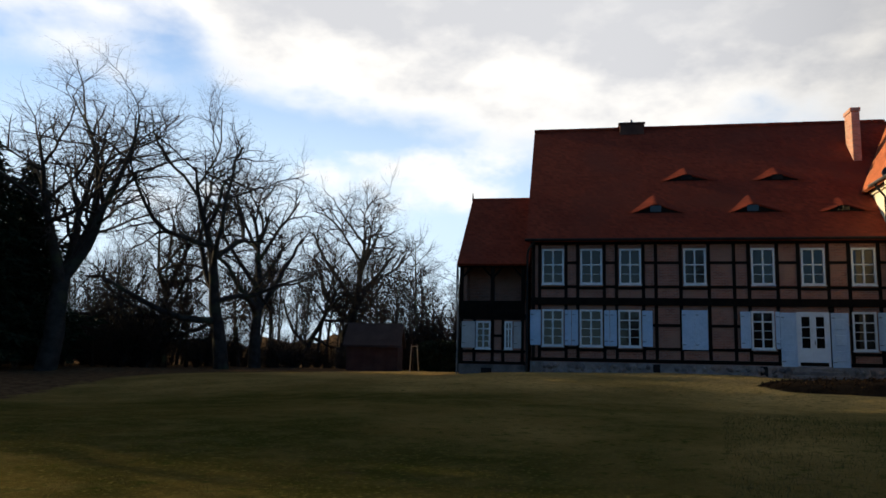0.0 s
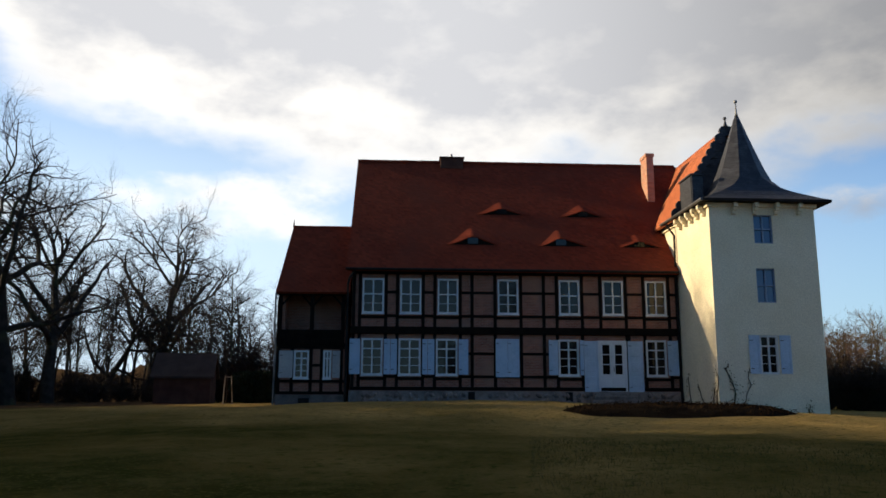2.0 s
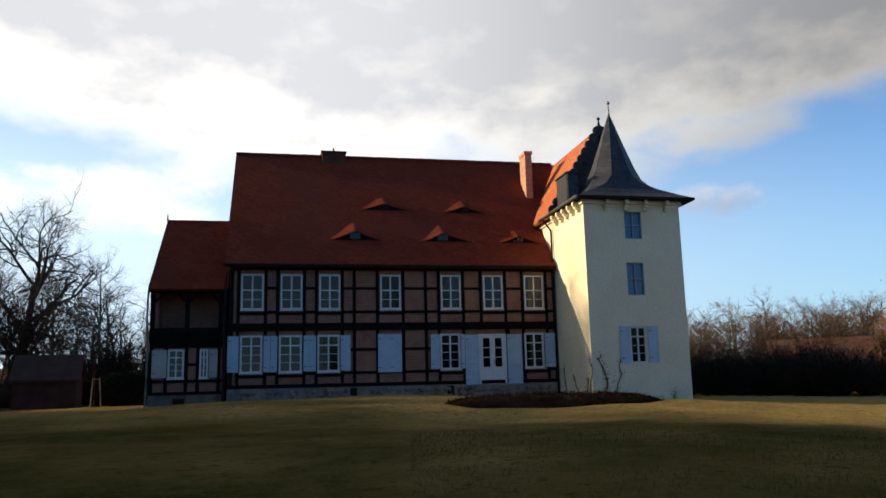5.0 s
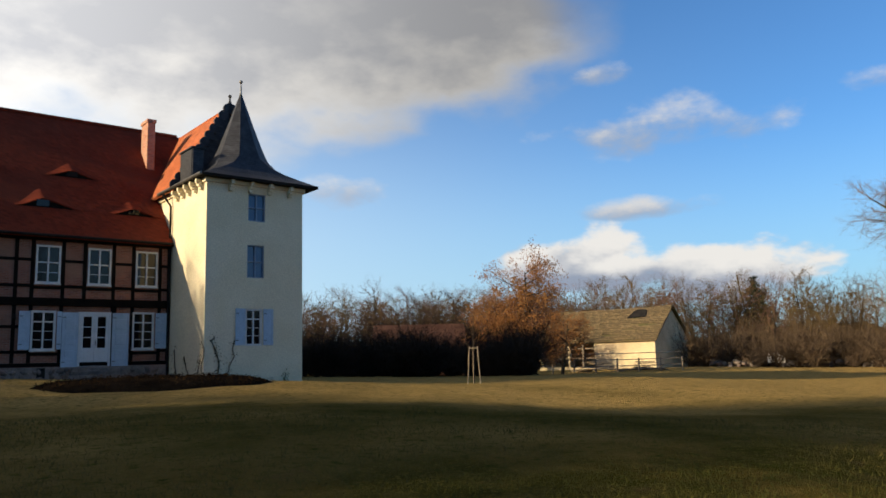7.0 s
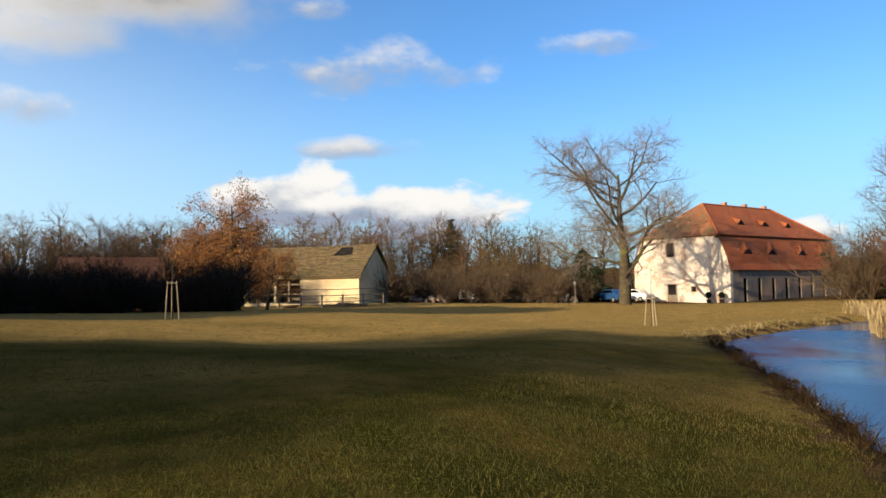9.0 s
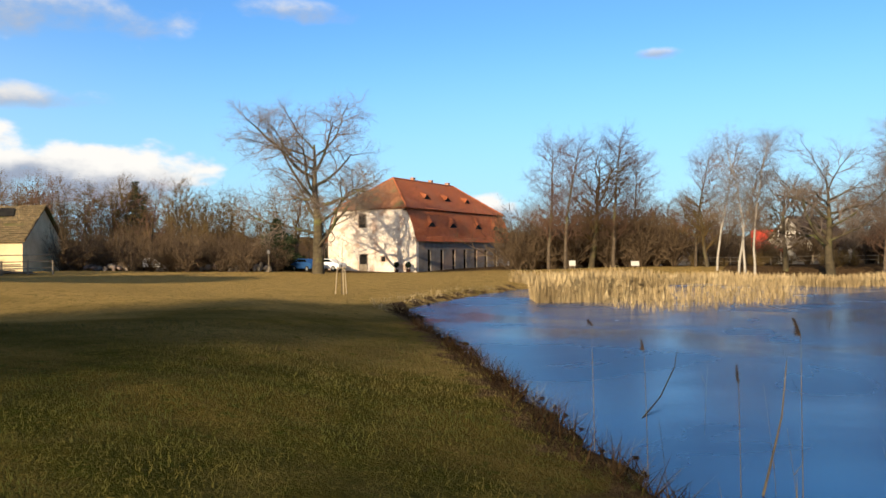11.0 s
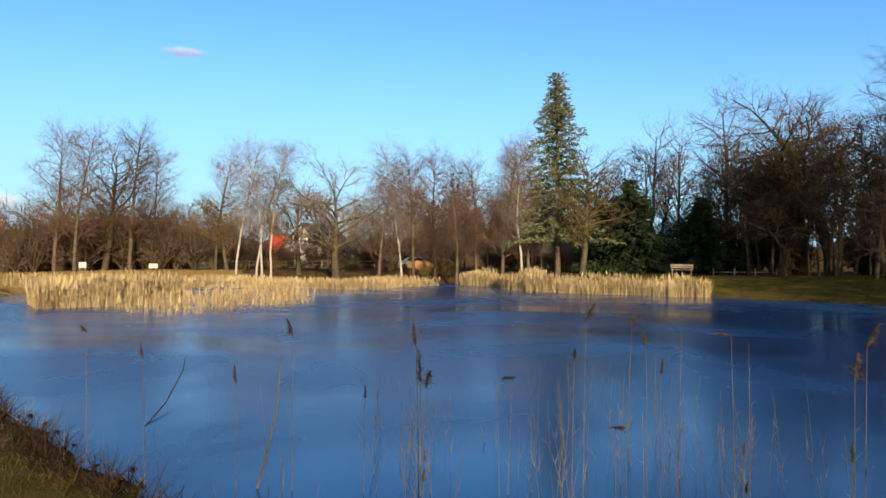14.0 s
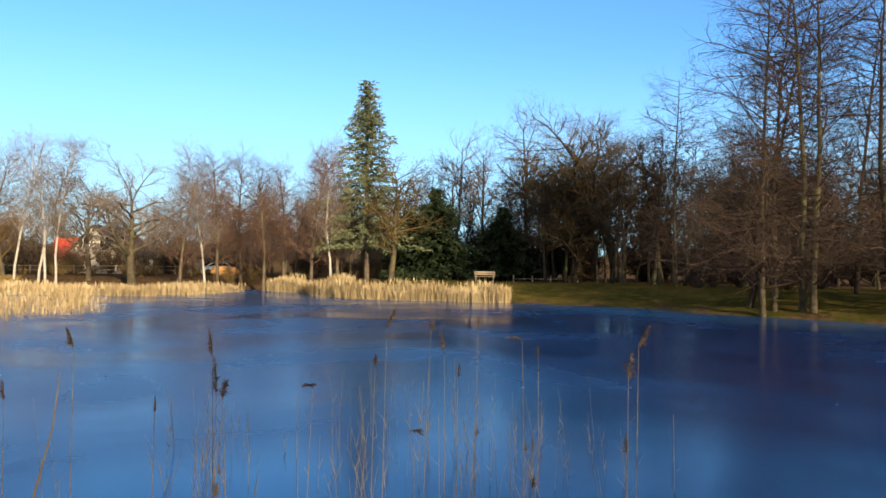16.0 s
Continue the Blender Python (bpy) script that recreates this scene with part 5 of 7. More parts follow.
# name: height, trunk radius, levels, bark, twigs, number of bark levels
KINDS = {
    "oak": (15.0, 0.42, [L(10, 0, 0, 0, 1, 0, 0.09, 0.02, tip=0.12, share=0.72), L(9, 12, 0.24, 50, 7.4, 0.20, 0.20, 0.08, 0.35), L(7, 9, 0.2, 50, 3.5, 0.06, 0.22, 0.03), L(5, 9, 0.15, 46, 1.6, 0.03, 0.25, 0.02), L(2, 8, 0.1, 45, 0.9, 0.026, 0.2, 0.0)], M_BARK_DARK, M_TWIG_SHADE, 2),
    "forked_oak": (15.0, 0.36, [L(6, 0, 0, 0, 1, 0, 0.05, 0.0, tip=0.7, share=0.30), L(11, 4, 0.75, 24, 10.5, 0.20, 0.09, 0.07, 0.1, tip=0.12), L(8, 14, 0.22, 52, 4.6, 0.075, 0.20, 0.04, 0.35), L(6, 12, 0.2, 46, 1.9, 0.030, 0.26, 0.02), L(2, 11, 0.1, 45, 1.0, 0.018, 0.2, 0.0)], M_BARK_DARK, M_TWIG_SHADE, 2),
    "round_oak": (12.0, 0.34, [L(8, 0, 0, 0, 1, 0, 0.06, 0.0, tip=0.12, share=0.68), L(8, 13, 0.34, 60, 5.4, 0.13, 0.18, 0.06, 0.35), L(6, 9, 0.2, 50, 2.6, 0.055, 0.25, 0.02), L(5, 8, 0.15, 46, 1.25, 0.027, 0.25, 0.02), L(2, 11, 0.1, 48, 0.8, 0.024, 0.2, 0.0)], M_BARK_LICHEN, M_TWIG_GREY, 2),
    "low_oak": (12.0, 0.30, [L(8, 0, 0, 0, 1, 0, 0.07, 0.0, tip=0.12, share=0.80), L(8, 20, 0.12, 62, 4.9, 0.10, 0.18, 0.06, 0.45), L(6, 9, 0.2, 50, 2.3, 0.045, 0.25, 0.02), L(5, 7, 0.15, 46, 1.15, 0.022, 0.25, 0.02), L(2, 6, 0.1, 48, 0.7, 0.02, 0.2, 0.0)], M_BARK_DARK, M_TWIG_RED, 2),
    "barn_tree": (19.0, 0.52, [L(9, 0, 0, 0, 1, 0, 0.05, 0.03, tip=0.16, share=0.66), L(10, 17, 0.20, 60, 9.4, 0.16, 0.17, 0.06, 0.32), L(7, 11, 0.25, 50, 4.2, 0.055, 0.22, 0.02), L(5, 12, 0.2, 48, 1.9, 0.024, 0.24, 0.02), L(2, 12, 0.1, 48, 1.0, 0.024, 0.2, 0.0)], M_BARK_LICHEN, M_TWIG, 2),
    "alder": (13.0, 0.19, [L(10, 0, 0, 0, 1, 0, 0.03, 0.03, tip=0.12, share=1.0), L(6, 46, 0.2, 54, 4.6, 0.040, 0.14, 0.06, 0.55), L(5, 13, 0.15, 48, 1.8, 0.018, 0.2, 0.03), L(2, 15, 0.1, 50, 0.95, 0.018, 0.2, 0.0)], M_BARK, M_TWIG_RED, 1),
    "tall_alder": (18.0, 0.17, [L(12, 0, 0, 0, 1, 0, 0.035, 0.03, tip=0.12, share=1.0), L(8, 60, 0.08, 74, 6.4, 0.040, 0.15, 0.01, 0.55), L(5, 13, 0.15, 46, 2.2, 0.018, 0.22, -0.02), L(2, 12, 0.1, 45, 1.0, 0.014, 0.2, 0.0)], M_BARK_DARK, M_TWIG_ALDER, 1),
    "birch": (12.5, 0.105, [L(10, 0, 0, 0, 1, 0, 0.06, 0.03, tip=0.12, share=1.0), L(6, 34, 0.3, 38, 3.2, 0.028, 0.12, 0.05, 0.5), L(5, 12, 0.15, 44, 1.5, 0.016, 0.2, -0.06), L(2, 15, 0.1, 46, 0.9, 0.017, 0.2, -0.15)], M_BIRCH, M_TWIG_GREY, 1),
    "willow": (10.5, 0.24, [L(8, 0, 0, 0, 1, 0, 0.07, 0.03, tip=0.15, share=0.78, lean=(0.18, 0, 1)), L(7, 24, 0.22, 50, 4.4, 0.075, 0.16, 0.05, 0.4), L(5, 10, 0.15, 46, 1.9, 0.03, 0.22, 0.0), L(2, 10, 0.1, 45, 1.0, 0.03, 0.2, -0.03)], M_BARK_LICHEN, M_TWIG_GOLD, 1),
    "wood_tree": (13.0, 0.19, [L(9, 0, 0, 0, 1, 0, 0.05, 0.04, tip=0.15, share=0.9), L(6, 18, 0.30, 44, 4.6, 0.065, 0.16, 0.08, 0.45), L(5, 8, 0.15, 46, 2.1, 0.03, 0.22, 0.03), L(2, 9, 0.1, 45, 1.0, 0.024, 0.2, 0.0)], M_BARK_DARK, M_TWIG, 1),
    "bush": (4.5, 0.05, [L(3, 0, 0, 0, 1, 0, 0.05, 0, tip=0.8, share=0.08), L(6, 24, 0.2, 32, 4.0, 0.032, 0.14, 0.05, 0.1), L(5, 7, 0.1, 36, 1.7, 0.018, 0.2, 0.02), L(2, 8, 0.05, 42, 0.8, 0.02, 0.25, 0.0)], M_TWIG, M_TWIG, 1),
}
CACHE = {}
SPRAY = {"forked_oak": 2, "barn_tree": 3, "oak": 3, "round_oak": 3, "low_oak": 1, "tall_alder": 2}


def tree_meshes(kind, variant=0, bark=None, twig=None):
    key = (kind, variant, bark and bark.name, twig and twig.name)
    if key not in CACHE:
        height, r0, style, bk, tw, nb = KINDS[kind]
        br = grow(sum(map(ord, kind)) * 7 + variant * 101, height, r0, style)
        v, f = tubes([b for b in br if b[2] < nb], (9, 6, 5, 4))
        trunk = raw_mesh(v, f, bark or bk, smooth=True)
        last = max(b[2] for b in br)
        v2, f2 = tubes([b for b in br if nb <= b[2] < last - 1] + thinned([b for b in br if b[2] == last - 1 and b[2] >= nb]), (8, 5, 4, 3, 3))
        v3, f3 = thin_twigs([b for b in br if b[2] == last], 0.9, SPRAY.get(kind, 2))
        crown = raw_mesh(np.concatenate([v2, v3]), [f2, f3 + len(v2)], twig or tw)
        top = max(b[0][:, 2].max() for b in br)
        CACHE[key] = (trunk, crown, top, br)
    return CACHE[key]


def plant(kind, az, d, height, label, rot=0.0, variant=0, bark=None, twig=None, category="tree", group="", lean=0.0, wide=1.0, sink=0.0, name="tree"):
    trunk, crown, top, _ = tree_meshes(kind, variant, bark, twig)
    x, y = polar(az, d)
    s = height * 1.15 / top
    m = pose(x, y, gz(x, y) - sink, 0, lean, 0) @ pose(0, 0, 0, 0, 0, rot) @ Matrix.Diagonal((s * wide, s * wide, s, 1))
    t = thing(name, m, label, category, group)
    part("trunk", trunk, None, t)
    part("crown", crown, None, t)
    return t


# bare oaks at the edge of the north-west wood
plant("forked_oak", 25.6, 50, 19.8, "tall bare oak with forked limbs, dark against the sky", rot=110, wide=1.4, lean=5, name="oak_tree")
plant("oak", 14.6, 52, 15.8, "broad bare oak with twisting limbs beside the lawn", rot=40, variant=1, name="oak_tree")
plant("oak", 12.4, 57, 15.0, "bare oak leaning over the wood's edge", rot=130, variant=2, lean=-6, name="oak_tree")
plant("oak", 19.6, 60, 13.0, "crooked bare oak inside the wood", rot=250, variant=1, lean=8, name="oak_tree")
plant("oak", 6.4, 70, 16.5, "bare rounded oak rising above the wood", rot=80, variant=2, name="oak_tree")
plant("oak", 9.5, 62, 9.0, "low crooked oak leaning along the ground", rot=10, variant=1, lean=38, name="oak_tree", sink=-0.2)
# tree in front of the barn
plant("barn_tree", -83.9, 75, 15.9, "large bare tree with wide crown beside the barn", rot=60, variant=2, twig=M_TWIG_GREY, wide=1.2, name="lime_tree")
# along the far shore
FAR = "trees along the far shore"
for k, (kind, az, d, h, rot, lean, lab) in enumerate((
        ("alder", -100.6, 80, 13.4, 0, 0, "slender bare alder with reddish twigs"), ("alder", -101.8, 78, 12.8, 90, 2, "slender bare alder with reddish twigs"),
        ("willow", -103.6, 84, 13.0, 200, 0, "broad bare willow with pale limbs"), ("alder", -105.2, 82, 13.8, 150, -3, "bare alder with reddish crown"), ("alder", -106.6, 86, 12.6, 20, 3, "bare alder with reddish crown"),
        ("alder", -110.8, 82, 11.6, 77, 0, "slender bare alder by the far shore"), ("birch", -112.2, 76, 12.2, 30, -4, "white-stemmed birch leaning outward"), ("birch", -113.6, 75, 11.6, 130, -10, "white-stemmed birch leaning over the reeds"),
        ("birch", -114.0, 74, 12.4, 250, 3, "upright white-stemmed birch among the reeds"), ("birch", -114.6, 74, 11.2, 10, 6, "white-stemmed birch leaning outward"), ("willow", -111.6, 80, 8.0, 45, -6, "yellowish bare willow shrub tree"), ("willow", -116.5, 78, 9.0, 300, 3, "yellowish bare willow near the cottages"),
        ("round_oak", -119.2, 72, 12.0, 0, 0, "round-crowned bare oak with lichened trunk"), ("alder", -122.3, 74, 12.0, 60, 0, "bare alder with reddish twigs"), ("birch", -124.0, 74, 13.6, 200, 0, "tall white-stemmed birch between alders"),
        ("alder", -124.8, 76, 12.2, 310, 0, "bare alder with reddish twigs"), ("alder", -126.4, 78, 12.9, 120, 0, "bare alder, upright and narrow"), ("alder", -128.0, 72, 11.8, 190, -2, "bare alder leaning slightly"), ("alder", -129.4, 74, 11.5, 260, 2, "bare alder leaning slightly"),
        ("alder", -131.3, 70, 12.2, 15, 0, "bare alder with dense reddish crown"), ("birch", -132.7, 68, 13.0, 100, 0, "old birch with peeling white bark"), ("alder", -133.2, 72, 12.0, 222, 0, "bare alder with dense reddish crown"), ("willow", -137.0, 68, 11.0, 180, 6, "mossy bare willow beside the conifer"),
        ("wood_tree", -141.5, 84, 15.0, 70, 0, "tall bare tree behind the yews"), ("wood_tree", -144.0, 80, 14.6, 10, 0, "tall bare tree behind the yews"), ("wood_tree", -146.9, 78, 16.2, 190, 0, "tall bare ash with fine twigs"), ("round_oak", -150.6, 76, 14.6, 90, 0, "gnarled lichened oak at the wood's edge"),
        ("round_oak", -153.4, 74, 15.0, 250, 0, "gnarled lichened oak at the wood's edge"))):
    # beyond -140 degrees the darker bark paints the trunks as shaded
    plant(kind, az, d, h, lab, rot=rot, variant=0 if kind == "round_oak" and az > -130 else k % 2, lean=lean, bark=M_BARK_DARK if az < -140 else None, twig=(M_TWIG_GOLD if kind == "round_oak" else M_TWIG) if az < -140 else None, group=FAR if kind in ("alder", "birch") else "", name={"alder": "alder_tree", "birch": "birch_tree", "willow": "willow_tree", "round_oak": "oak_tree", "wood_tree": "ash_tree"}[kind], wide=1.05 if kind == "alder" else 1.15)
# alder clump on the near south bank
for az, d, h, rot, lean in ((-163.0, 46.5, 19.0, 0, 1.5), (-163.7, 47.5, 18.0, 90, -2), (-165.4, 47, 21.0, 200, 0), (-166.1, 46.5, 20.5, 300, 1), (-162.2, 48.5, 18.0, 140, -12), (-170.5, 48, 20.0, 60, 2), (-157.4, 62, 16.0, 30, 2), (-168.6, 52, 17.0, 10, -2), (-173.5, 45, 18.0, 110, 0)):
    plant("tall_alder", az, d, h, "tall bare alder with mossy trunk on the pond's bank", rot=rot, variant=int(rot) % 2, lean=lean, bark=M_BARK_LICHEN if d < 48 else None, group="alders on the bank", name="alder_tree")
# russet oak by the ruin
RUSSET = "oak still holding russet brown leaves, by the ruin"
russet_mesh = None
for az, d, h, rot, wide in ((-56.2, 65, 9.4, 0, 1.05), (-53.9, 66, 6.4, 140, 1.2), (-58.2, 63, 4.6, 220, 1.2), (-55.0, 62.5, 4.4, 80, 1.25)):
    t = plant("low_oak", az, d, h, RUSSET, rot=rot, name="oak_tree", wide=wide)
    if russet_mesh is None:
        br = tree_meshes("low_oak")[3]
        tips = np.concatenate([b[0][1:] for b in br if b[2] >= 3])
        v, f = leaves_at(tips[::2], 6, 0.095, 4, 0.3, 0.24)
        russet_mesh = raw_mesh(v, f, M_OAKLEAF)
    part("leaves", russet_mesh, None, t, "russet dry leaves")


# conifers
def conifer_mesh(height, width, seed, mat, dense=1.0, start=0.06, droop=0.25, leaf=1.0):
    rng = np.random.default_rng(seed)
    vs, fs, off = [], [], 0
    z = height * start
    while z < height * 0.985:
        t = (z - height * start) / (height * (1 - start))
        reach = width * (1 - t) ** 0.8 * (0.62 + 0.38 * math.sin(t * 9 + seed) ** 2) + 0.12
        k = int(7 * dense) if t < 0.8 else 5
        ph = rng.uniform(0, 6.28)
        for i in range(k):
            a = ph + i * 6.283 / k + rng.normal(0, 0.25)
            ln = reach * rng.uniform(0.6, 1.15)
            n = max(3, int(ln / 0.14))
            s = np.linspace(0.06, 1, n)
            c = np.stack([np.cos(a) * s * ln, np.sin(a) * s * ln, z + (0.22 - droop * s) * s * ln + rng.normal(0, 0.04, n)], -1)
            c = np.repeat(c, 4, 0) + rng.normal(0, 0.10, (n * 4, 3))
            m = len(c)
            d = np.stack([np.cos(a) + rng.normal(0, 0.7, m), np.sin(a) + rng.normal(0, 0.7, m), rng.normal(-0.35, 0.4, m)], -1)
            d /= np.linalg.norm(d, axis=1, keepdims=True)
            b = np.cross(d, rng.normal(0, 1, (m, 3)))
            b /= np.linalg.norm(b, axis=1, keepdims=True) + 1e-9
            L1 = rng.uniform(0.16, 0.32, (m, 1)) * leaf
            v = np.stack([c - b * 0.04 * leaf, c + b * 0.04 * leaf, c + d * L1], 1).reshape(-1, 3)
            vs.append(v)
            fs.append(off + np.arange(len(v)).reshape(-1, 3))
            off += len(v)
        z += (0.5 if leaf < 1.8 else 0.34) if t < 0.7 else 0.3
    return raw_mesh(np.concatenate(vs), np.concatenate(fs), mat)


def conifer(az, d, h, w, seed, mat, label, name, dense=1.0, start=0.06, lean=0.0, leaf=1.0):
    x, y = polar(az, d)
    t = thing(name, pose(x, y, gz(x, y), 0, lean, 0), label, "tree")
    bm = bmesh.new()
    pipe_mesh(bm, [(0, 0, -0.3), (0, 0, h * 0.5), (0, 0, h * 0.98)], [h * 0.014, h * 0.009, 0.02], 8)
    part("trunk", bm, M_BARK, t)
    part("crown", conifer_mesh(h, w, seed, mat, dense, start, leaf=leaf), None, t)


conifer(-135.3, 70, 18.3, 5.6, 2, M_NEEDLE, "tall ragged spruce with sparse drooping boughs", "spruce_tree", 0.9, start=0.16, lean=1.0, leaf=1.7)
conifer(-140.3, 73, 8.8, 5.0, 5, M_YEW, "dark dense yew, broad and conical", "yew_tree", 1.7, 0.02, leaf=2.0)
conifer(-138.4, 75, 6.5, 3.4, 8, M_YEW, "dark dense yew, broad and conical", "yew_tree", 1.7, 0.02, leaf=2.0)
conifer(-145.2, 75, 7.0, 4.6, 9, M_YEW, "dark dense yew, lower and rounded", "yew_tree", 1.7, 0.02, leaf=2.0)
conifer(27.4, 56, 13.2, 4.8, 3, M_YEW, "dark spruce at the corner of the wood", "spruce_tree", 1.4, leaf=2.0)
conifer(29.8, 54, 14.0, 5.0, 7, M_YEW, "dark spruce at the corner of the wood", "spruce_tree", 1.4, leaf=2.0)
conifer(-81.0, 92, 5.8, 3.8, 12, M_YEW, "dark dense yew beside the barn", "yew_tree", 1.5, 0.02, leaf=2.0)
conifer(-71.5, 105, 10.5, 3.4, 14, M_YEW, "dark pine among the bare wood", "pine_tree", 1.2, 0.2, leaf=1.6)


# woods as one mass each
def merged(kind, spots, seed, name, label, bark=None, twig=None, category="woodland", coarse=1.6, spray=2):
    """A wood or thicket: many thinned trees joined into one object."""
    rng = np.random.default_rng(seed)
    src = []
    for v in range(3):
        br = tree_meshes(kind, v, bark, twig)[3]
        top = max(b[0][:, 2].max() for b in br)
        last = max(b[2] for b in br)
        v1, f1 = tubes(thinned([b for b in br if b[2] == 1], 2), (4, 3))
        v2, f2 = thin_twigs([b for b in br if 2 <= b[2] < last], 1.3)
        parts_ = [tubes([b for b in br if b[2] < 1], (5,)), (v1, f1), (v2, f2), thin_twigs([b for b in br if b[2] == last], coarse, spray)]
        src.append((*parts_, top))
    acc = {q: ([], [], 0) for q in range(len(src[0]) - 1)}
    for az, d, h in spots:
        x, y = polar(az, d)
        z = gz(x, y)
        s_ = src[rng.integers(3)]
        a = rng.uniform(0, 6.28)
        sc = h / s_[-1]
        wx = sc * rng.uniform(0.8, 1.2)
        ca, sa = math.cos(a) * wx, math.sin(a) * wx
        for q in acc:
            v, f = s_[q]
            vv = np.stack([v[:, 0] * ca - v[:, 1] * sa + x, v[:, 0] * sa + v[:, 1] * ca + y, v[:, 2] * sc + z - 0.2], -1)
            A, B, o = acc[q]
            A.append(vv)
            B.append(f + o)
            acc[q] = (A, B, o + len(vv))
    _, _, _, bk, tw, _ = KINDS[kind]
    w = thing(name, pose(0, 0, 0), label, category, kind="stuff")
    for q, (nm, mat) in enumerate((("trunks", bark or bk), ("limbs", twig or tw), ("boughs", twig or tw), ("twigs", twig or tw))):
        tagged(part(nm, raw_mesh(np.concatenate(acc[q][0]), np.concatenate(acc[q][1]), mat), None, w), kind="stuff")
    return w


def spots(seed, n, az0, az1, d0, d1, h0, h1):
    r = random.Random(seed)
    return [(r.uniform(az0, az1), r.uniform(d0, d1), r.uniform(h0, h1)) for _ in range(n)]


merged("wood_tree", spots(21, 96, -7, 34, 60, 92, 8.5, 13.0), 1, "woodland", "dense bare winter wood beyond the lawn", M_BARK_DARK, M_TWIG_SHADE, coarse=1.4)

def upwind(seed, n, c0, c1, s0, s1, h0, h1):
    """Spots of the unseen western wood that casts shade, by distance across (c) and along (s) the sun's direction."""
    r = random.Random(seed)
    out = []
    for _ in range(n):
        c, q = r.uniform(c0, c1), r.uniform(s0, s1)
        x, y = -0.906 * q + 0.42 * c, 0.42 * q + 0.906 * c
        out.append((math.degrees(math.atan2(-x, y)), math.hypot(x, y), r.uniform(h0, h1)))
    return out


# out-of-view trees added up-sun, spaced to shade lawn, pond and bank
merged("wood_tree", upwind(22, 36, 10.5, 17.5, 36, 66, 18, 24), 2, "woodland", "unseen tall bare wood west of the lawn, placed to shade it", M_BARK_DARK, M_TWIG_SHADE, coarse=5.0, spray=1)
merged("wood_tree", upwind(39, 16, -10, 2.5, 40, 66, 14, 20), 21, "woodland", "unseen bare trees on the pond's west end, placed to shade the near lawn", M_BARK_DARK, M_TWIG_SHADE, coarse=5.0, spray=1)
merged("wood_tree", upwind(36, 15, 18.5, 25.5, 44, 58, 17.0, 20.0) + upwind(46, 6, 26.0, 29.5, 44, 56, 13.5, 16.0), 18, "woodland", "unseen bare trees of middle height west of the lawn, placed to shade it", M_BARK_DARK, M_TWIG_SHADE, coarse=6.5, spray=1)
merged("wood_tree", upwind(37, 26, -31, -12, 14, 54, 16, 24) + upwind(41, 44, -78, -39.5, 12, 54, 16, 24), 19, "woodland", "unseen bare wood west of the pond, placed to shade water and bank", M_BARK_DARK, M_TWIG_SHADE, coarse=6.5, spray=1)
merged("alder", spots(38, 36, -139, -120.5, 84, 100, 8.5, 12.0), 20, "woodland", "thin bare alders and birches beyond the far shore", M_BARK, M_TWIG_GREY, coarse=1.5)
merged("bush", spots(23, 70, 14, 34, 58, 80, 4.0, 8.0) + spots(42, 64, -8, 14, 58, 78, 1.8, 4.2), 3, "undergrowth", "dark bare undergrowth below the wood", M_TWIG_SHADE, M_TWIG_SHADE, category="shrubs", coarse=2.4, spray=1)
merged("wood_tree", spots(24, 112, -88, -36, 94, 132, 8.5, 12.5), 4, "woodland", "brown bare wood on the rise", M_BARK_DARK, M_TWIG_GOLD, coarse=2.7, spray=1)
merged("wood_tree", spots(25, 42, -74, -38, 88, 104, 8.5, 11.5), 5, "woodland", "reddish bare trees before the rise", M_BARK_DARK, M_TWIG_RED, coarse=1.8)
merged("wood_tree", spots(44, 46, -57, -36, 72, 88, 6.5, 9.0), 25, "woodland", "dense reddish-brown bare wood beyond the tall hedge", M_BARK_DARK, M_TWIG_ALDER, coarse=2.2)
merged("bush", spots(45, 30, -10, 3, 58, 68, 4.5, 7.5), 26, "undergrowth", "dark bare thicket behind the wing", M_TWIG_SHADE, M_TWIG_SHADE, category="shrubs", coarse=3.0, spray=1)
merged("bush", spots(26, 120, -56, -37, 50, 60, 2.8, 4.3), 6, "hedge", "tall dark bare hedge beyond the tower", M_TWIG_SHADE, M_TWIG_SHADE, category="hedge", coarse=3.0, spray=1)
merged("bush", spots(27, 60, -82, -66.5, 83, 97, 3.0, 6.5), 7, "shrubs", "brown bare shrubs along the lawn's edge", M_TWIG, M_TWIG, category="shrubs", coarse=2.0, spray=1)
merged("bush", spots(35, 48, -81, -40, 92, 118, 6.0, 10.0), 17, "shrubs", "golden brown thicket under the eastern wood", M_TWIG_GOLD, M_TWIG_GOLD, category="shrubs", coarse=2.6)
merged("bush", spots(28, 60, -109.5, -98.0, 84, 98, 5.0, 9.5), 8, "shrubs", "brown thicket behind the reeds", M_TWIG_RED, M_TWIG, category="shrubs", coarse=2.0, spray=1)
merged("wood_tree", spots(29, 56, -116, -86, 116, 142, 7, 11), 9, "woodland", "bare wood behind the barn", M_BARK, M_TWIG, coarse=2.4)
merged("bush", spots(30, 44, -138, -110, 78, 96, 0.8, 2.4), 10, "shrubs", "brown and olive shrubs on the far shore", M_TWIG, M_TWIG_GOLD, category="shrubs", coarse=2.0)
merged("bush", spots(40, 40, -141, -109, 100, 112, 3.5, 7.0), 22, "shrubs", "dark brown hedgerow behind the cottages", M_TWIG, M_TWIG, category="shrubs", coarse=3.6, spray=1)
merged("wood_tree", spots(31, 44, -140, -112, 112, 140, 7, 11), 11, "woodland", "distant bare trees behind the cottages", M_BARK, M_TWIG_GREY, coarse=2.6)
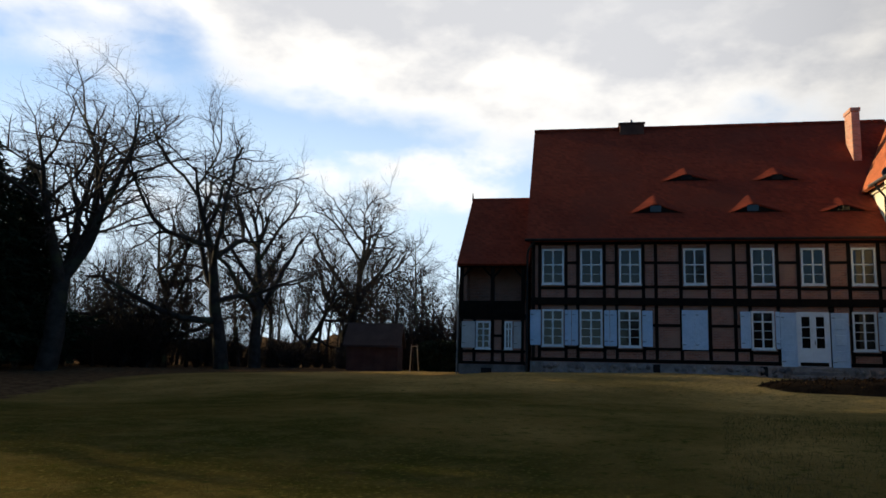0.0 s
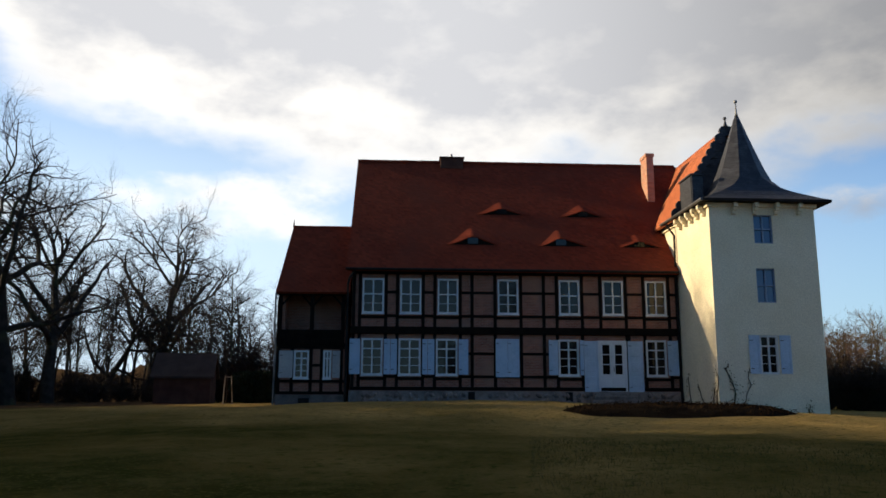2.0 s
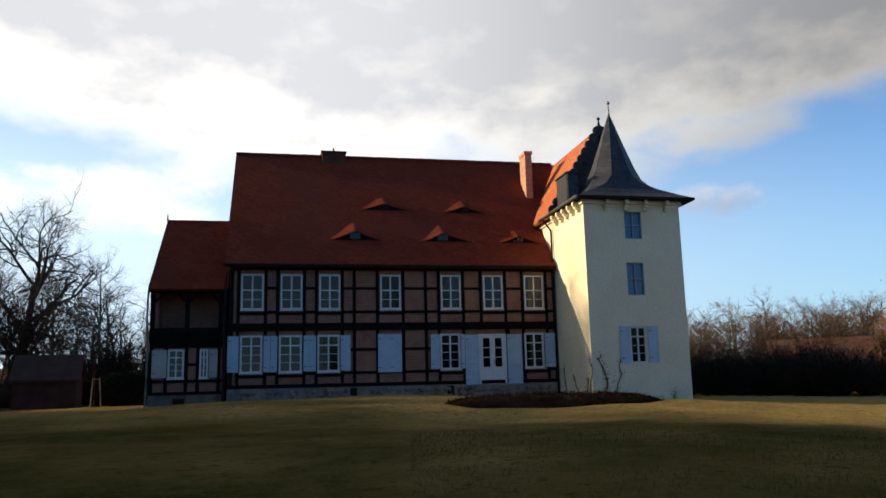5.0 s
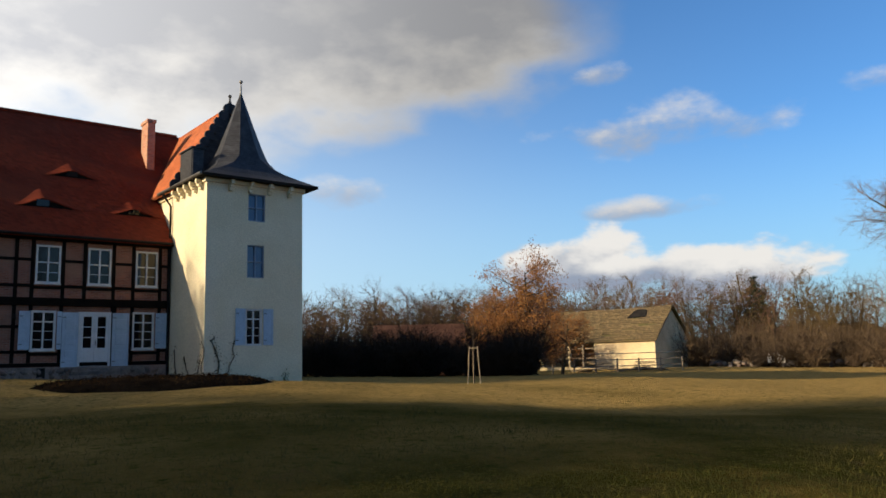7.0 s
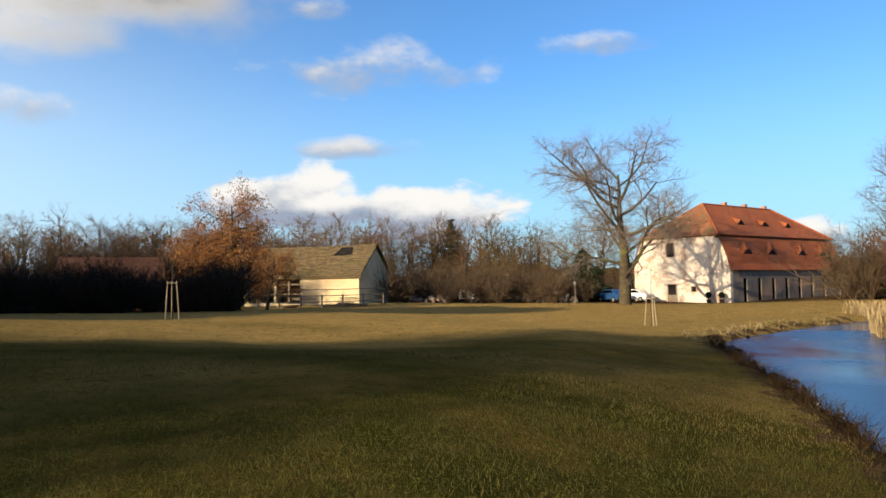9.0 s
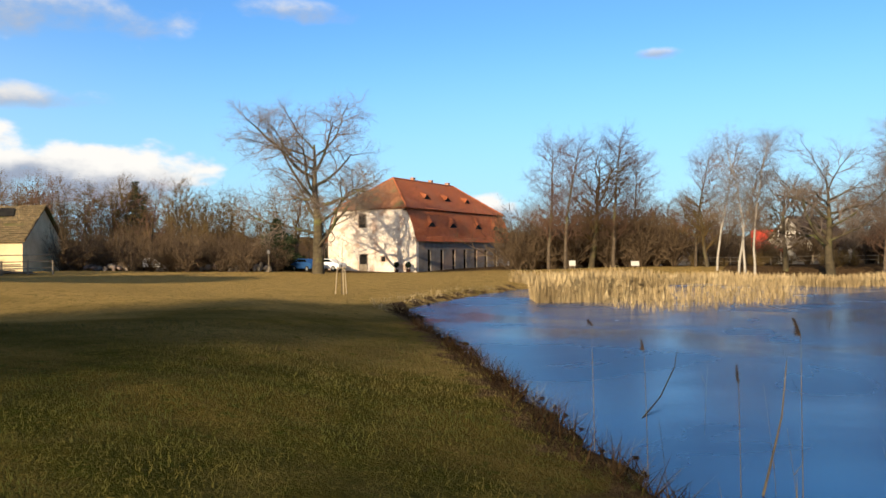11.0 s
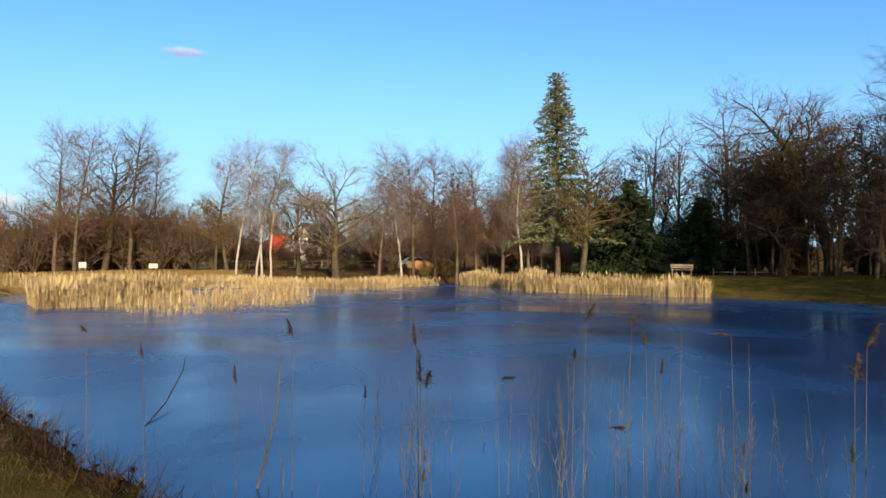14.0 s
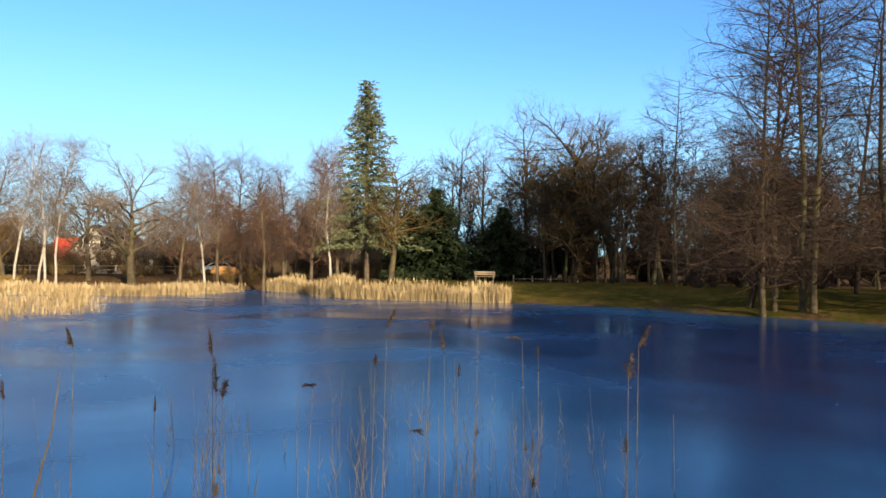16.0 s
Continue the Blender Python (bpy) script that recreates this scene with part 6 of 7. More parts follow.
merged("wood_tree", spots(32, 84, -185, -138, 76, 108, 10, 15), 12, "woodland", "dark bare wood on the south bank", M_BARK_DARK, M_TWIG_SHADE, coarse=3.0, spray=1)
merged("bush", spots(33, 76, -184, -139, 78, 100, 4.5, 9.0), 13, "undergrowth", "dark undergrowth in the south wood", M_TWIG_SHADE, M_TWIG_SHADE, category="shrubs", coarse=4.0, spray=1)
merged("wood_tree", spots(43, 64, -178, -147, 64, 84, 10, 14.5), 24, "woodland", "dark bare wood close behind the bank alders", M_BARK_DARK, M_TWIG_SHADE, coarse=3.0)
merged("bush", spots(34, 12, -176, -158, 54, 64, 3.0, 6.0), 14, "shrubs", "brown brush below the bank alders", M_TWIG_SHADE, M_TWIG_SHADE, category="shrubs", coarse=2.0)

# ---- reeds ----
def reed_field(name, label, n, seed, area, h0, h1, mat, lean=0.10, width=0.016, plumes=True):
    """A stand of dry reed: blades for stems and a few leaves; area(rng) gives plan positions."""
    rng = np.random.default_rng(seed)
    p = area(rng, n)
    wave = np.sin(p[:, 0] * 0.83 + 1.3 * np.sin(p[:, 1] * 0.41)) * np.cos(p[:, 1] * 0.71 + np.sin(p[:, 0] * 0.37)) + 0.5 * np.sin(p[:, 0] * 2.3 + p[:, 1] * 1.9)
    p = p[wave > rng.uniform(-2.2, 0.1, n)]
    n = len(p)
    wave = np.sin(p[:, 0] * 0.83 + 1.3 * np.sin(p[:, 1] * 0.41)) * np.cos(p[:, 1] * 0.71 + np.sin(p[:, 0] * 0.37))
    z, _ = ground_heights(p[:, 0], p[:, 1])
    base = np.stack([p[:, 0], p[:, 1], np.maximum(z, -0.1) - 0.05], -1)
    h = rng.uniform(h0, h1, (n, 1)) * (0.85 + 0.18 * wave[:, None])
    tilt = rng.normal(0, lean, (n, 2))
    top = base + np.concatenate([tilt * h, h], 1)
    a = rng.uniform(0, np.pi, n)
    side = np.stack([np.cos(a), np.sin(a), np.zeros(n)], -1) * width
    v1 = np.stack([base - side, base + side, top], 1).reshape(-1, 3)
    # leaves and plumes
    k = rng.integers(0, n, n)
    f = rng.uniform(0.3, 0.8, (n, 1))
    b2 = base[k] * (1 - f) + top[k] * f
    d = rng.normal(0, 1, (n, 3))
    d[:, 2] = rng.uniform(0.2, 1.2, n)
    d /= np.linalg.norm(d, axis=1, keepdims=True)
    t2 = b2 + d * rng.uniform(0.25, 0.55, (n, 1))
    v2 = np.stack([b2 - side[k] * 0.8, b2 + side[k] * 0.8, t2], 1).reshape(-1, 3)
    vs = [v1, v2]
    if plumes:
        q = rng.integers(0, n, n // 3)
        c = top[q]
        s2 = side[q] / width * 0.045
        vs.append(np.stack([c - s2 - np.array([0, 0, 0.22]), c + s2 - np.array([0, 0, 0.22]), c + np.array([0, 0, 0.12])], 1).reshape(-1, 3))
    v = np.concatenate(vs)
    tagged(new(name, raw_mesh(v, np.arange(len(v)).reshape(-1, 3), mat)), label, "reeds", kind="stuff")


def strip(points, width):
    """Positions scattered along a polyline with a given half width on both sides."""
    pts = np.array(points, float)
    seg = np.diff(pts, axis=0)
    ln = np.hypot(seg[:, 0], seg[:, 1])

    def area(rng, n):
        i = rng.choice(len(seg), n, p=ln / ln.sum())
        t = rng.uniform(0, 1, (n, 1))
        q = pts[i] + seg[i] * t
        nrm = np.stack([-seg[i, 1], seg[i, 0]], -1) / ln[i][:, None]
        w = width * (0.75 + 0.25 * np.sin(q[:, :1] * 0.9 + q[:, 1:] * 0.5))
        return q + nrm * rng.uniform(-1, 1, (n, 1)) * w
    return area


reed_field("reed_bed", "golden dry reeds standing in the shallow bay", 9500, 1, strip([(39.8, -6.6), (39.5, -10.2), (42.5, -13.0)], 2.2), 0.8, 1.7, M_REED, width=0.011)
reed_field("reed_bed", "sparse dry reeds thinning out on the ice", 2600, 2, strip([(35, -9), (36, -14), (41, -18), (47, -21)], 3.8), 0.4, 1.2, M_REED, width=0.011)
reed_field("reed_bed", "low golden reed belt along the far shore", 12000, 3, strip([(54, -9), (60, -17), (62, -25), (54, -28), (53, -31), (58, -40)], 3.2), 0.65, 1.1, M_REED, width=0.022)
reed_field("reed_bed", "golden dry reeds on the southern point", 12000, 4, strip([(57, -46), (49, -44), (42, -40.5), (37, -42.8), (31.0, -45.6)], 1.6), 0.85, 1.6, M_REED, width=0.02)
reed_field("dry_grass", "pale dry grass tufts at the water's edge", 450, 5, strip([(30, 0.2), (34, 0.5), (38, 0.0), (46, -3.6), (52, -7.2)], 1.3), 0.06, 0.22, M_REED, lean=0.35, width=0.012, plumes=False)
reed_field("dead_plants", "dark dead stalks and leaves on the bank", 4200, 6, strip([(4.5, -3.2), (7.8, -2.2), (11.6, -1.95), (17.7, -1.5), (22.5, -1.0), (28.2, -0.35), (33, 0.0)], 0.55), 0.02, 0.08, M_LITTER, lean=0.5, width=0.012, plumes=False)
reed_field("dry_grass", "straw-coloured dead grass fringe on the bank", 600, 7, strip([(5, -3.4), (8, -2.5), (12, -2.2), (18, -1.8), (24, -1.0)], 0.35), 0.05, 0.18, M_REED_NEAR, lean=0.35, width=0.007, plumes=False)


def reed_stalk(x, y, top_z, lean_x, lean_y, plume=0.0, droop=0.0, r=0.007, seed=0):
    """One near reed: a thin bent stem, a leaf or two, and a feathery plume."""
    rng = random.Random(seed)
    t = thing("reed_stalk", pose(x, y, 0), "dry reed stalk with brown plume standing in the pond" if plume else "thin dry reed stalk standing in the pond", "reed", "near reeds")
    h = top_z + 0.15
    pts = [(lean_x * (k / 6) ** 1.4, lean_y * (k / 6) ** 1.4, -0.15 + h * k / 6) for k in range(7)]
    bm = bmesh.new()
    pipe_mesh(bm, pts, [r * (1 - 0.09 * k) for k in range(7)], 5)
    for k in (2, 3, 4):
        if rng.random() < 0.6:
            p = Vector(pts[k])
            a = rng.uniform(0, 6.28)
            q = p + Vector((math.cos(a) * 0.12, math.sin(a) * 0.12, rng.uniform(0.05, 0.25)))
            s = Vector((-math.sin(a), math.cos(a), 0)) * 0.006
            bm.faces.new([bm.verts.new(c) for c in (p - s, p + s, q)])
    part("stem", bm, M_REED_NEAR, t)
    if plume:
        bm = bmesh.new()
        p = Vector(pts[-1])
        d0 = (Vector(pts[-1]) - Vector(pts[-2])).normalized()
        side = Vector((math.cos(seed), math.sin(seed), 0))
        # drooping branchlets, longest low down, swept to one side
        n = 60
        for i in range(n):
            f = i / (n - 1)
            c = p + d0 * plume * (f - 0.2) * (1 - 0.6 * droop) + side * droop * plume * 0.8 * f ** 1.4 - Vector((0, 0, droop * plume * 0.4 * f ** 2))
            a = rng.gauss(0, 0.8)
            out = (side * math.cos(a) + side.cross(Vector((0, 0, 1))) * math.sin(a)).normalized()
            ln = plume * (0.30 + 0.22 * rng.random()) * (1.05 - 0.75 * f)
            prev = c
            for j in range(1, 5):
                q = c + d0 * ln * 0.75 * (j / 4) + out * ln * (0.25 + 0.55 * (0.3 + droop)) * (j / 4) ** 1.3 - Vector((0, 0, ln * 0.55 * (j / 4) ** 2.4))
                s = (q - prev).cross(Vector((rng.random() - 0.5, rng.random() - 0.5, rng.random() - 0.5))).normalized() * (0.0092 - 0.0014 * j)
                bm.faces.new([bm.verts.new(v) for v in (prev - s, prev + s, q + s * 0.7, q - s * 0.7)])
                prev = q
        part("plume", bm, M_PLUME, t)


def near_reeds():
    # bearing, distance, height above the water, plume length, droop
    rows = ((-124.8, 8.0, 1.55, 0.28, 0.1), (-124.9, 7.9, 1.22, 0.36, 0.1), (-125.7, 8.0, 1.12, 0.34, 0.45), (-136.7, 8.0, 1.82, 0.30, 0.35), (-139.7, 8.0, 1.78, 0.18, 0.4), (-141.2, 8.0, 1.60, 0.22, 0.3), (-147.0, 8.0, 1.68, 0.20, 0.9), (-131.3, 8.0, 1.18, 0.22, 0.9),
            (-139.0, 8.0, 0.74, 0.26, 0.95), (-154.9, 8.0, 1.68, 0.34, 0.35), (-154.3, 8.0, 1.36, 0.36, 0.25), (-154.2, 8.0, 0.62, 0.22, 0.1), (-111.8, 8.0, 1.18, 0.20, 0.1), (-115.7, 8.2, 1.62, 0.26, 0.3), (-135.9, 8.0, 1.42, 0.16, 0.3), (-142.1, 8.0, 1.30, 0.16, 0.1),
            (-143.4, 9.0, 1.75, 0.12, 0.1), (-148.0, 8.5, 1.48, 0.12, 0.1), (-147.5, 8.0, 0.58, 0.16, 0.1), (-105.8, 8.6, 1.38, 0.16, 0.2), (-102.2, 9.0, 1.60, 0.16, 0.5), (-120.8, 8.0, 1.00, 0.14, 0.0))
    for i, (az, d, h, pl, dr) in enumerate(rows):
        r = random.Random(i)
        x, y = polar(az, d)
        reed_stalk(x + 0.2, y - 0.25, h, r.uniform(-0.05, 0.05), r.uniform(-0.05, 0.05), pl, dr, 0.0055, i + 1)
    # plain stems, thicker towards the south
    for i in range(150):
        r = random.Random(500 + i)
        az = r.choice((r.gauss(-142, 3), r.gauss(-135.5, 1.5), r.uniform(-160, -108), r.gauss(-125, 1.2), r.gauss(-147, 4)))
        d = r.uniform(6.2, 11.5)
        x, y = polar(az, d)
        reed_stalk(x, y, r.uniform(0.25, 1.15), r.uniform(-0.14, 0.14), r.uniform(-0.14, 0.14), 0.12 if r.random() < 0.06 else 0.0, 0.2, r.uniform(0.002, 0.0042), 600 + i)
    # long bent stalk
    x, y = polar(-114.1, 8.6)
    t = thing("reed_stalk", pose(x, y, 0), "long bent dry reed leaning over the ice", "reed", "near reeds")
    bm = bmesh.new()
    pipe_mesh(bm, [(0, 0, -0.1), (0.05, -0.12, 0.25), (0.15, -0.30, 0.75), (0.2, -0.38, 1.3)], [0.014, 0.012, 0.009, 0.005], 6)
    part("stem", bm, M_REED_NEAR, t)
    bm = bmesh.new()
    pipe_mesh(bm, [(11.4, -3.4, -0.02), (12.6, -4.1, 0.10), (14.2, -4.9, 0.34), (14.9, -5.2, 0.60)], [0.014, 0.012, 0.01, 0.004], 5)
    tagged(new("stick", mesh_of(bm, M_BARK_DARK)), "dark dead branch frozen into the pond", "branch")


near_reeds()


# ---- grass near the camera ----
def grass_blades():
    rng = np.random.default_rng(9)
    n = 90000
    az = np.radians(rng.uniform(-126, -20, n))
    d = 3.6 * (19 / 3.6) ** rng.uniform(0, 1, n)
    x, y = -np.sin(az) * d, np.cos(az) * d
    z, sd = ground_heights(x, y)
    clump = np.sin(x * 2.1 + 3) * np.sin(y * 2.6) + np.sin(x * 0.7) * np.cos(y * 0.6)
    ok = (sd > 0.35) & (rng.uniform(-1.4, 1.6, n) < clump + 0.4)
    x, y, z, d = x[ok], y[ok], z[ok], d[ok]
    n = len(x)
    h = rng.uniform(0.03, 0.09, (n, 1))
    base = np.stack([x, y, z - 0.005], -1)
    a = rng.uniform(0, np.pi, n)
    side = np.stack([np.cos(a), np.sin(a), np.zeros(n)], -1) * (0.0018 + 0.00030 * d)[:, None]
    top = base + np.concatenate([rng.normal(0, 0.5, (n, 2)) * h, h], 1)
    v = np.stack([base - side, base + side, top], 1).reshape(-1, 3)
    tagged(new("grass", raw_mesh(v, np.arange(len(v)).reshape(-1, 3), M_BLADE)), "short winter grass blades on the lawn", "grass", kind="stuff")


grass_blades()


# ---- planted saplings held by three stakes ----
def staked_sapling(az, d, h, seed, tree_h):
    x, y = polar(az, d)
    t = thing("staked_sapling", pose(x, y, gz(x, y), 0, 0, seed * 40), "young bare sapling tied to three pale wooden stakes", "sapling", "staked saplings")
    pts = []
    for k in range(3):
        a = k * 2.094
        bx, by = math.cos(a) * 0.36, math.sin(a) * 0.36
        tx, ty = math.cos(a) * 0.22, math.sin(a) * 0.22
        bm = bmesh.new()
        pipe_mesh(bm, [(bx, by, -0.2), (tx, ty, h)], 0.028, 8)
        part("stake", bm, M_STAKE, t)
        pts.append((tx, ty, h - 0.08))
    for k in range(3):
        bm = bmesh.new()
        pipe_mesh(bm, [pts[k], pts[(k + 1) % 3]], 0.022, 6)
        part("crossbar", bm, M_STAKE, t)
    br = grow(900 + seed, tree_h, 0.03, [L(7, 0, 0, 0, 1, 0, 0.03, 0.02, tip=0.2), L(4, 9, 0.5, 40, tree_h * 0.25, 0.012, 0.12, 0.05, 0.3), L(2, 4, 0.2, 40, 0.3, 0.006, 0.2, 0)])
    v, f = tubes([b for b in br if b[2] == 0], (6,))
    part("trunk", raw_mesh(v, f, M_BARK), None, t)
    v, f = tubes([b for b in br if b[2] > 0], (4, 4, 3))
    part("crown", raw_mesh(v, f, M_TWIG), None, t)


staked_sapling(-51.9, 38, 1.75, 1, 3.3)
staked_sapling(-85.6, 41, 1.42, 2, 2.9)
staked_sapling(1.2, 47, 1.6, 3, 2.6)


# ---- planted bed before the house, climbers, hedge ----
def flower_bed():
    cx, cy, rx, ry = 14.9, 25.6, 4.1, 2.0
    bm = bmesh.new()
    n, m = 64, 8
    rings = []
    for j in range(m + 1):
        q = 1 - j / m
        ring = []
        for i in range(n):
            a = 2 * math.pi * i / n
            k = q * (1 + 0.05 * math.sin(3 * a) + 0.03 * math.sin(7 * a))
            lx, ly = rx * k * math.cos(a), ry * k * math.sin(a)
            ca, sa = math.cos(radians(-24)), math.sin(radians(-24))
            x, y = cx + lx * ca - ly * sa, cy + lx * sa + ly * ca
            lift = 0.30 * (1 - q ** 4) + 0.05 * math.sin(x * 5) * math.cos(y * 4.3) * (1 - q ** 3)
            ring.append(bm.verts.new((x, y, gz(x, y) + lift - (0.08 if j == 0 else 0))))
        rings.append(ring)
    for a, b in zip(rings, rings[1:]):
        for i in range(n):
            bm.faces.new((a[i], a[(i + 1) % n], b[(i + 1) % n], b[i]))
    bmesh.ops.remove_doubles(bm, verts=bm.verts, dist=1e-4)
    t = thing("flower_bed", pose(0, 0, 0), "raised oval bed of dark soil and dead brown plants", "flower bed")
    part("soil", bm, M_SOIL, t, smooth=True)
    rng = np.random.default_rng(3)
    k = 1800
    a, q = rng.uniform(0, 6.283, k), np.sqrt(rng.uniform(0, 1, k)) * 0.97
    lx, ly = rx * q * np.cos(a), ry * q * np.sin(a)
    ca, sa = math.cos(radians(-24)), math.sin(radians(-24))
    x, y = cx + lx * ca - ly * sa, cy + lx * sa + ly * ca
    z = ground_heights(x, y)[0] + 0.30 * (1 - q ** 4)
    v, f = leaves_at(np.stack([x, y, z + 0.02], -1), 2, 0.04, 5, 0, 0.04)
    tagged(part("dead_foliage", raw_mesh(v, f, M_LITTER), None, t, "dead brown leaves and stalks"), kind="stuff")


flower_bed()


def climber():
    # leafless creeper with some leaves on the tower's foot
    t = thing("ivy", HOUSE, "sparse dark ivy climbing the tower's foot", "ivy")
    rng = random.Random(8)
    for k, (x, y, dx, dy) in enumerate(((15.83, -3.6, 0, 1), (15.83, -2.6, 0, 1), (15.83, -1.6, 0, 1), (15.83, -4.0, 0, 1), (16.2, -4.37, 1, 0), (16.6, -4.37, 1, 0), (17.0, -4.37, 1, 0), (19.9, -4.37, 1, 0))):
        pts, u, z = [], 0.0, 1.4
        n = rng.randint(6, 11) if k != 7 else 4
        for i in range(n):
            pts.append((x + dx * u, y + dy * u, z))
            u += rng.uniform(-0.16, 0.24)
            z += rng.uniform(0.12, 0.32)
        bm = bmesh.new()
        pipe_mesh(bm, pts, 0.018, 5)
        part("stem", bm, M_BARK_DARK, t)
        c = np.repeat(np.array(pts), 3, 0)
        v, f = leaves_at(c, 2 if k != 7 else 8, 0.05, k, 0, 0.11)
        if dx:
            v[:, 1] = -4.36 - np.abs(v[:, 1] + 4.37) * 0.6
        else:
            v[:, 0] = 15.84 - np.abs(v[:, 0] - 15.83) * 0.6
        part("leaves", raw_mesh(v, f, M_LITTER if k != 7 else M_IVY), None, t)


climber()


def clipped_bush(name, m, w, d, h, label, mat, seed, leaf=0.06, n=2500):
    """A dense clipped or rounded shrub: leaf clumps over a woody core."""
    t = thing(name, m, label, "shrub")
    bm = bmesh.new()
    for k in range(7):
        a = k * 0.9
        pipe_mesh(bm, [(0, 0, -0.1), (math.cos(a) * w * 0.2, math.sin(a) * d * 0.2, h * 0.4), (math.cos(a) * w * 0.36, math.sin(a) * d * 0.36, h * 0.8)], [0.05, 0.035, 0.015], 5)
    part("stems", bm, M_BARK_DARK, t)
    rng = np.random.default_rng(seed)
    u = rng.normal(0, 1, (n, 3))
    u /= np.abs(u).max(1, keepdims=True) ** 0.55 * np.linalg.norm(u, axis=1, keepdims=True) ** 0.45
    r = rng.uniform(0.55, 1.0, (n, 1)) ** 0.5
    p = u * r * np.array([w / 2, d / 2, h / 2]) + np.array([0, 0, h / 2])
    v, f = leaves_at(p, 3, leaf, seed, 0, 0.05)
    part("foliage", raw_mesh(v, f, mat), None, t)


x, y = polar(-0.9, 50)
clipped_bush("hedge", pose(x, y, gz(x, y), 0, 0, -5), 3.4, 1.4, 1.9, "dark clipped evergreen hedge beside the wing", M_YEW, 4, 0.09, 4000)
for k, off in enumerate((2.2, 0.6)):
    m = pose(90.3, -1.55, 0.3, 0, 0, -33) @ Matrix.Translation((-0.8, off, 0))
    p = thing("potted_box_tree", m, "clipped round box tree in a pot by the barn wall", "potted shrub", "potted box trees")
    bm = bmesh.new()
    pipe_mesh(bm, [(0, 0, 0), (0, 0, 0.45)], [0.2, 0.28], 12)
    part("pot", bm, M_FAR_BRICK, p)
    bm = bmesh.new()
    pipe_mesh(bm, [(0, 0, 0.4), (0, 0, 0.8)], 0.03, 6)
    part("stem", bm, M_BARK, p)
    rng = np.random.default_rng(k)
    u = rng.normal(0, 1, (500, 3))
    u /= np.linalg.norm(u, axis=1, keepdims=True)
    v, f = leaves_at(u * 0.26 + np.array([0, 0, 0.95]), 3, 0.06, k, 0, 0.04)
    part("foliage", raw_mesh(v, f, M_YEW), None, p)


# ---- cars, signs, bench, fences, heaps ----
def car(m, paint, label, kind="car"):
    c = thing(kind, m, label, "car")
    bm = bmesh.new()
    prof = [(-2.05, 0.35), (-2.1, 0.75), (-1.95, 0.95), (-1.35, 1.0), (-0.75, 1.42), (0.75, 1.45), (1.45, 1.02), (2.0, 0.9), (2.1, 0.6), (2.05, 0.35)]
    rows = []
    for yy, s in ((-0.85, 0.97), (-0.8, 1.0), (0.8, 1.0), (0.85, 0.97)):
        rows.append([bm.verts.new((px, yy * (0.86 if pz > 1.2 else 1.0), pz * s)) for px, pz in prof])
    for a, b in zip(rows, rows[1:]):
        for i in range(len(prof)):
            j = (i + 1) % len(prof)
            bm.faces.new((a[i], a[j], b[j], b[i]))
    bm.faces.new(rows[0][::-1])
    bm.faces.new(rows[-1])
    bmesh.ops.recalc_face_normals(bm, faces=bm.faces)
    part("body", bm, paint, c, smooth=False)
    for s in (-1, 1):
        bm = bmesh.new()
        poly(bm, [(-1.2, s * 0.835, 1.02), (-0.7, s * 0.745, 1.36), (0.7, s * 0.745, 1.38), (1.3, s * 0.835, 1.04)])
        part("side_window", bm, M_PANE, c)
    for px in (-1.3, 1.3):
        for s in (-1, 1):
            bm = bmesh.new()
            bmesh.ops.create_cone(bm, cap_ends=True, segments=16, radius1=0.32, radius2=0.32, depth=0.2, matrix=Matrix.Translation((px, s * 0.8, 0.32)) @ Euler((radians(90), 0, 0)).to_matrix().to_4x4())
            w = part("wheel", bm, M_RUBBER, c)
            bm = bmesh.new()
            bmesh.ops.create_cone(bm, cap_ends=True, segments=12, radius1=0.19, radius2=0.19, depth=0.03, matrix=Matrix.Translation((px, s * 0.905, 0.32)) @ Euler((radians(90), 0, 0)).to_matrix().to_4x4())
            part("rim", bm, M_LEAD, w)
    for s in (-1, 1):
        part("headlight", boxm(2.02, 2.09, s * 0.6 - 0.14, s * 0.6 + 0.14, 0.62, 0.76), M_WHITE, c)
    return c


car(on_ground(-83.1, 90, 40), M_CARBLUE, "dark blue parked car behind the bare tree")
car(on_ground(-84.6, 93, 60), M_CARWHITE, "white parked car beside the barn")
car(on_ground(-124.9, 97, 60), M_CARWHITE, "white parked car under the far trees")
car(on_ground(-72.5, 92, 20), M_CARWHITE, "pale parked car among the shrubs")


def board_sign(az, d, w, h, z0, label):
    x, y = polar(az, d)
    s = thing("sign", pose(x, y, gz(x, y), 0, 0, az), label, "sign", "pond signs")
    part("board", boxm(-w / 2, w / 2, -0.02, 0.02, z0, z0 + h, bevel=0.008), M_SIGN, s)
    for q in (-0.35, 0.35):
        part("post", boxm(q * w - 0.04, q * w + 0.04, 0.021, 0.09, -0.3, z0 + h), M_PLANK, s)


board_sign(-102.3, 75, 0.6, 0.5, 0.35, "blank white board on posts behind the reeds")
board_sign(-106.7, 80, 0.8, 0.45, 0.2, "blank white board on posts behind the reeds")


